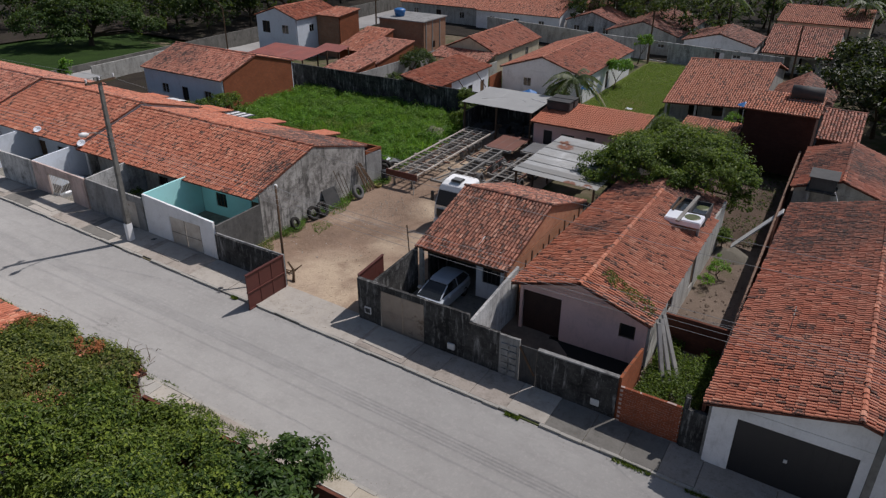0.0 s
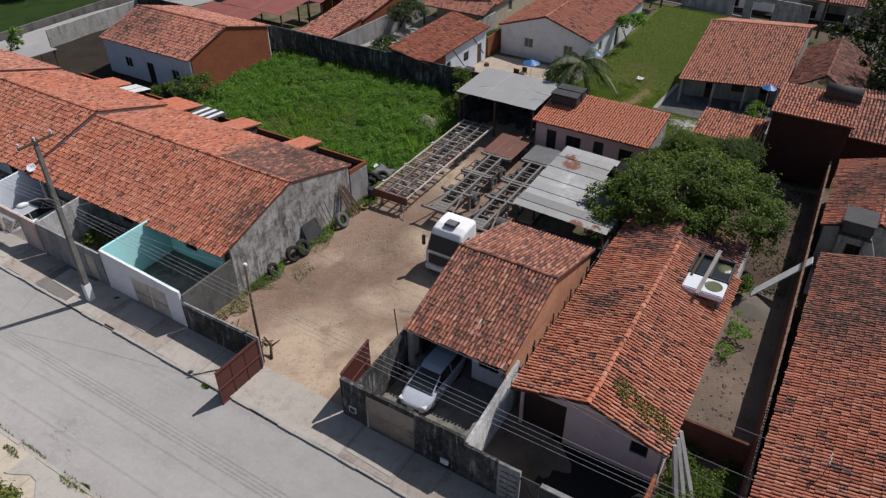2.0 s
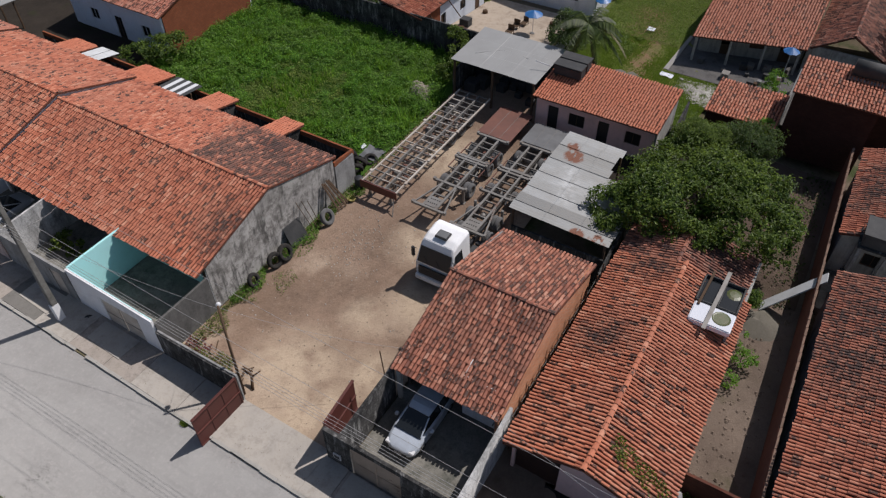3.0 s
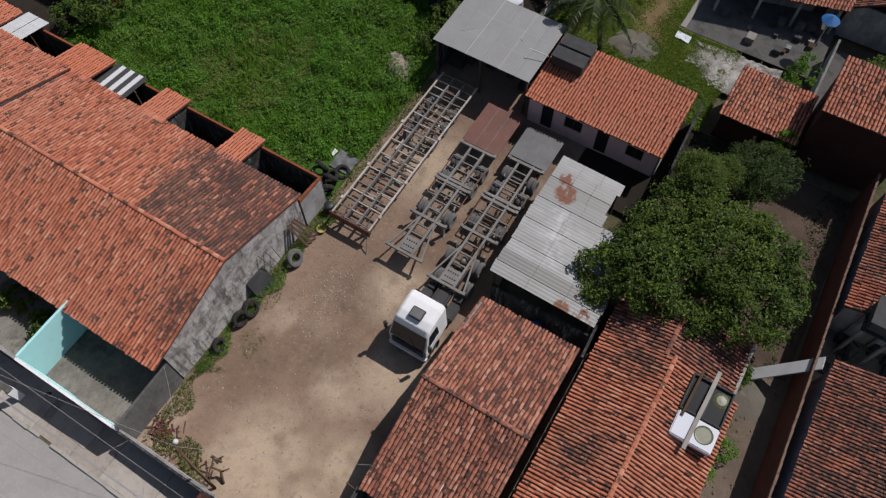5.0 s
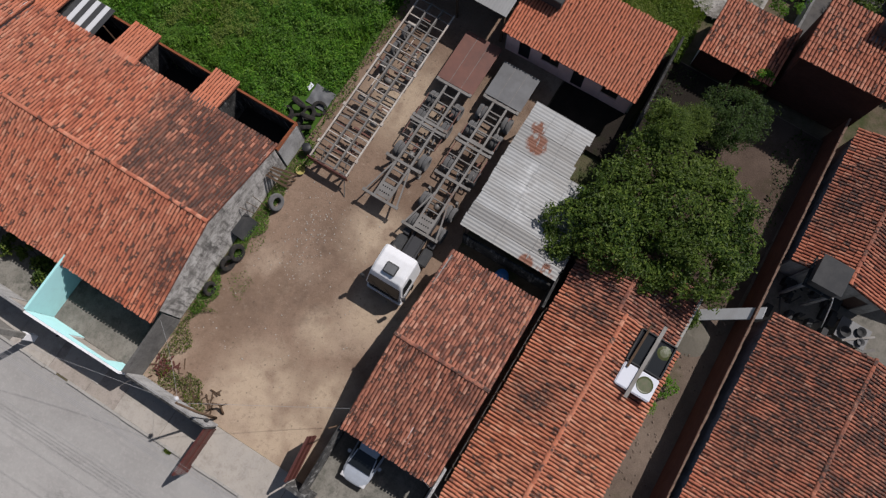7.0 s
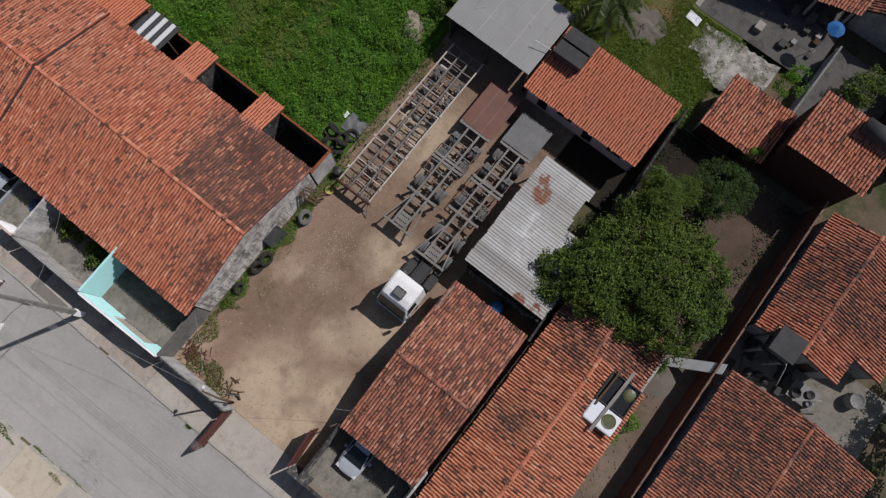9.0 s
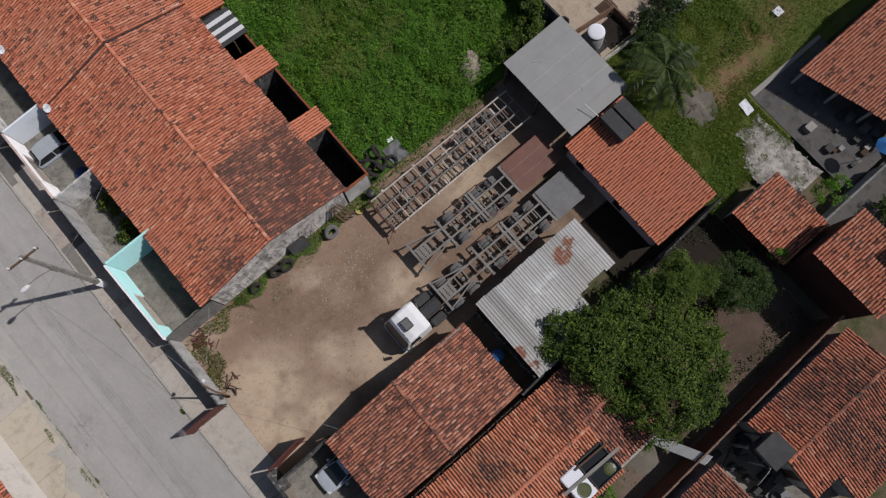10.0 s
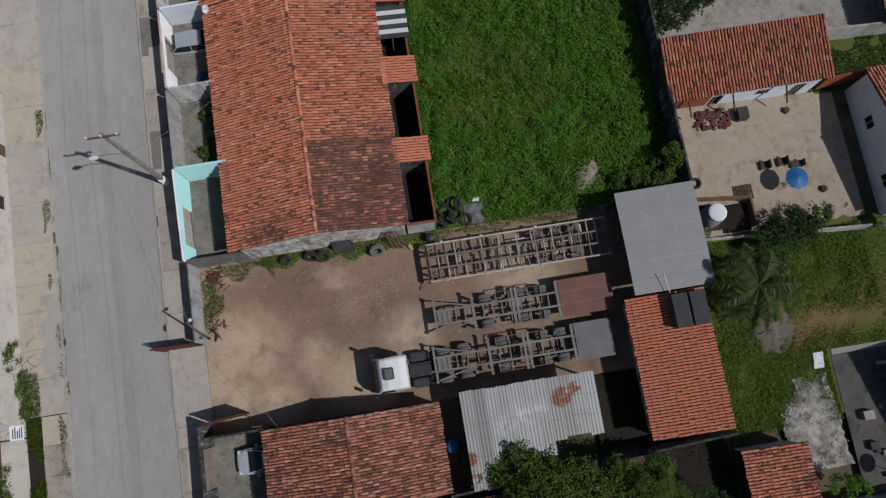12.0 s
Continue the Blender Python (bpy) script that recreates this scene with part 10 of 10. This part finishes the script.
lawn_z = lambda x, y: ground_z(x) + 0.02
blades("lawn_grass", scatter(90000, 60.2, 74, 13.6, 27.0, 75, on_lawn, 0.0), lawn_z, L_LAWN, "rough grass behind the hut", 0.11, 76, width=0.045)
weeds("lawn_weeds", scatter(8000, 60.2, 65.5, 13.6, 21.0, 175, lambda x, y: noise.noise((x * 0.5, y * 0.5, 3.3)) > -0.1 + 0.12 * (x - 61.5)), lawn_z, L_LAWN, "low green growth behind the hut", 0.3, 0.14, 176)
weeds("lawn_weeds", scatter(5000, 70.0, 74, 21.5, 27.0, 177, lambda x, y: noise.noise((x * 0.5, y * 0.5, 6.3)) > -0.05), lawn_z, L_LAWN, "low green growth by the far yard", 0.3, 0.15, 178)
weeds("far_grass", scatter(40000, 74, 100, 18.4, 26.6, 77), lambda x, y: ground_z(x) + 0.02, L_LAWN, "bright tall grass behind the white house", 0.35, 0.11, 78)
blades("kerb_grass", scatter(12000, 16.3, 17.0, 10.0, 46.0, 401, lambda x, y: noise.noise((x * 1.2, y * 0.45, 6.0)) > 0.22), lambda x, y: street_z(y) + (0.1 if x < 16.8 else 0.01), L_BUSH, "weeds along the broken edge of the street", 0.16, 402)
weeds("side_weeds", scatter(7000, 73.2, 82.0, 37.1, 41.1, 403, lambda x, y: noise.noise((x * 0.5, y * 0.5, 2.7)) > -0.25), lambda x, y: ground_z(x) + 0.05, L_MID, "rough grass beside the long shed", 0.2, 0.14, 404)
blades("verge_grass", scatter(15000, 14.05, 15.3, 8.0, 25.4, 79, lambda x, y: abs(x - 14.6) < 0.5 + 0.25 * noise.noise((y * 0.7, 3.0, 0)) and noise.noise((x * 0.8, y * 0.5, 1.0)) > -0.3), lambda x, y: street_z(y) + 0.05, L_BUSH, "grass strip along the foot of the plot wall", 0.3, 80)
blades("kerb_grass", np.concatenate([scatter(260, kerb_x(y) - 0.18, kerb_x(y) + 0.05, y, y + L, int(y * 3)) for y, L in ((1.0, 1.2), (3.6, 1.6), (9.5, 0.7), (26.9, 0.4))]), lambda x, y: street_z(y), L_BUSH, "tufts of grass along the kerb", 0.16, 81)
blades("kerb_grass", np.concatenate([scatter(200, 16.7, 17.1, y, y + L, int(y * 5)) for y, L in ((30.0, 1.8), (23.6, 0.9), (33.4, 0.6), (27.0, 0.5))]), lambda x, y: street_z(y), L_BUSH, "tufts of grass along the far kerb", 0.16, 82)
rp_pts = scatter(1500, 30.0, 32.6, 5.9, 8.8, 83, lambda x, y: abs((x - 31.1) - 0.35 * (y - 7.2)) < 0.5 + 0.25 * noise.noise((x * 2, y * 2, 0)) and noise.noise((x * 1.6, y * 1.6, 5.0)) > -0.25)
weeds("roof_moss", rp_pts, lambda x, y: 2.6 + (y - 5.75) * 0.339, L_BUSH, "green creeper on the pink house's roof", 0.12, 0.11, 84, category="creeper")

# woods behind the houses and the park trees
def far_wood(name, pts, mat, label, seed, r=(2.6, 4.2)):
    rng = np.random.default_rng(seed)
    for i, (x, y) in enumerate(pts):
        rr = rng.uniform(*r)
        z = ground_z(x)
        bl = [((x + rng.normal(0, rr * 0.4), y + rng.normal(0, rr * 0.4), z + rr * f), (rr * rng.uniform(0.65, 0.95), rr * rng.uniform(0.65, 0.95), rr * rng.uniform(0.45, 0.65))) for f in (0.55, 0.8, 1.0, 1.25, 1.45)]
        tree(name, (x, y, z), bl, mat, label, count=int(34 * rr), r=0.85, per=20, size=0.5, trunk=0.2, seed=seed * 100 + i, limbs=5, group=name + "s")


tree("park_tree", (63.5, 97.0, -1.2), [((58.0, 99.5, 3.2), (4.0, 3.6, 2.0)), ((62.0, 96.0, 4.6), (4.2, 4.0, 2.2)), ((66.5, 93.5, 3.6), (3.6, 3.4, 2.0)), ((63.0, 99.5, 6.2), (4.0, 3.6, 2.0)), ((69.0, 91.0, 2.0), (2.6, 2.4, 1.5)), ((67.5, 97.5, 5.2), (3.4, 3.2, 1.8)), ((59.5, 94.5, 2.2), (2.8, 2.2, 1.3))],
     L_MID, "broad spreading park tree on the lawn behind the wall", count=1500, r=0.7, per=20, size=0.36, trunk=0.4, seed=70, limbs=12)
far_wood("park_tree", [(82, 93), (86, 98), (90, 92), (95, 97), (84, 103), (99, 91), (79, 99)], L_DARK, "dark park tree behind the grey wall", 7, (4.2, 5.6))
far_wood("wood_tree", [(101, 98), (109, 98), (118, 95), (74, 112), (66, 118), (58, 122), (84, 112), (127, 97), (97, 108), (50, 128), (113, 108), (40, 132), (80, 122), (92, 120), (104, 118), (122, 110), (68, 130), (136, 104), (140, 92), (60, 136), (76, 134), (46, 142), (88, 132), (100, 130)], L_DARK, "dark tree at the edge of the wood", 8, (5.0, 7.0))
far_wood("grove_tree", [(112, 27), (118, 43), (127, 24), (133, 30), (140, 40), (127, 40), (136, 18), (144, 28), (146, 48), (138, 54), (150, 36), (121, 34), (150, 12), (142, 2), (124, 66), (146, 60), (156, 24), (158, 44), (152, 52), (134, 70), (148, 74), (160, 62)], L_DARK, "dark tree in the grove behind the far houses", 9, (3.4, 5.2))
far_wood("side_tree", [(76, -5.5), (81, -4), (86, -5), (91, -3.0), (96, -4.5), (101, -3.5), (106, -4), (72, -11), (82, -11), (94, -12), (66, -12), (78, -8), (112, -5), (100, 0.5), (93, -0.5), (86, -1.5), (80, -1.5), (90, 3.5)], L_GLOOM, "dark tree at the south end of the plots, shadow side in its leaf colour", 10, (2.8, 4.0))

# bricks of the low street wall, each its own piece
brick = bpy.data.meshes.new("brick")
bg2 = Geo().box(-0.065, 0.065, -0.115, 0.115, -0.052, 0.052)
brick.from_pydata(bg2.v, [], bg2.f)
brick.materials.append(M_BRICK)
rng = random.Random(55)
for r in range(16):
    for c in range(12):
        y = 3.16 + 0.12 + c * 0.238 + (0.119 if r % 2 else 0) - 0.06
        if y > 5.8:
            continue
        o = new("brick", brick)
        o.parent = bw
        o.matrix_basis = pose(26.15 + rng.uniform(-0.006, 0.006), y, -0.39 + r * 0.118, 0, 0, rng.uniform(-1.5, 1.5))
wall("wall_mortar", (26.15, 3.2), (26.15, 5.84), -0.44, 1.43, P_ROSEW, 0.11, label="mortar joints of the low brick wall", category="wall", kind="structure")
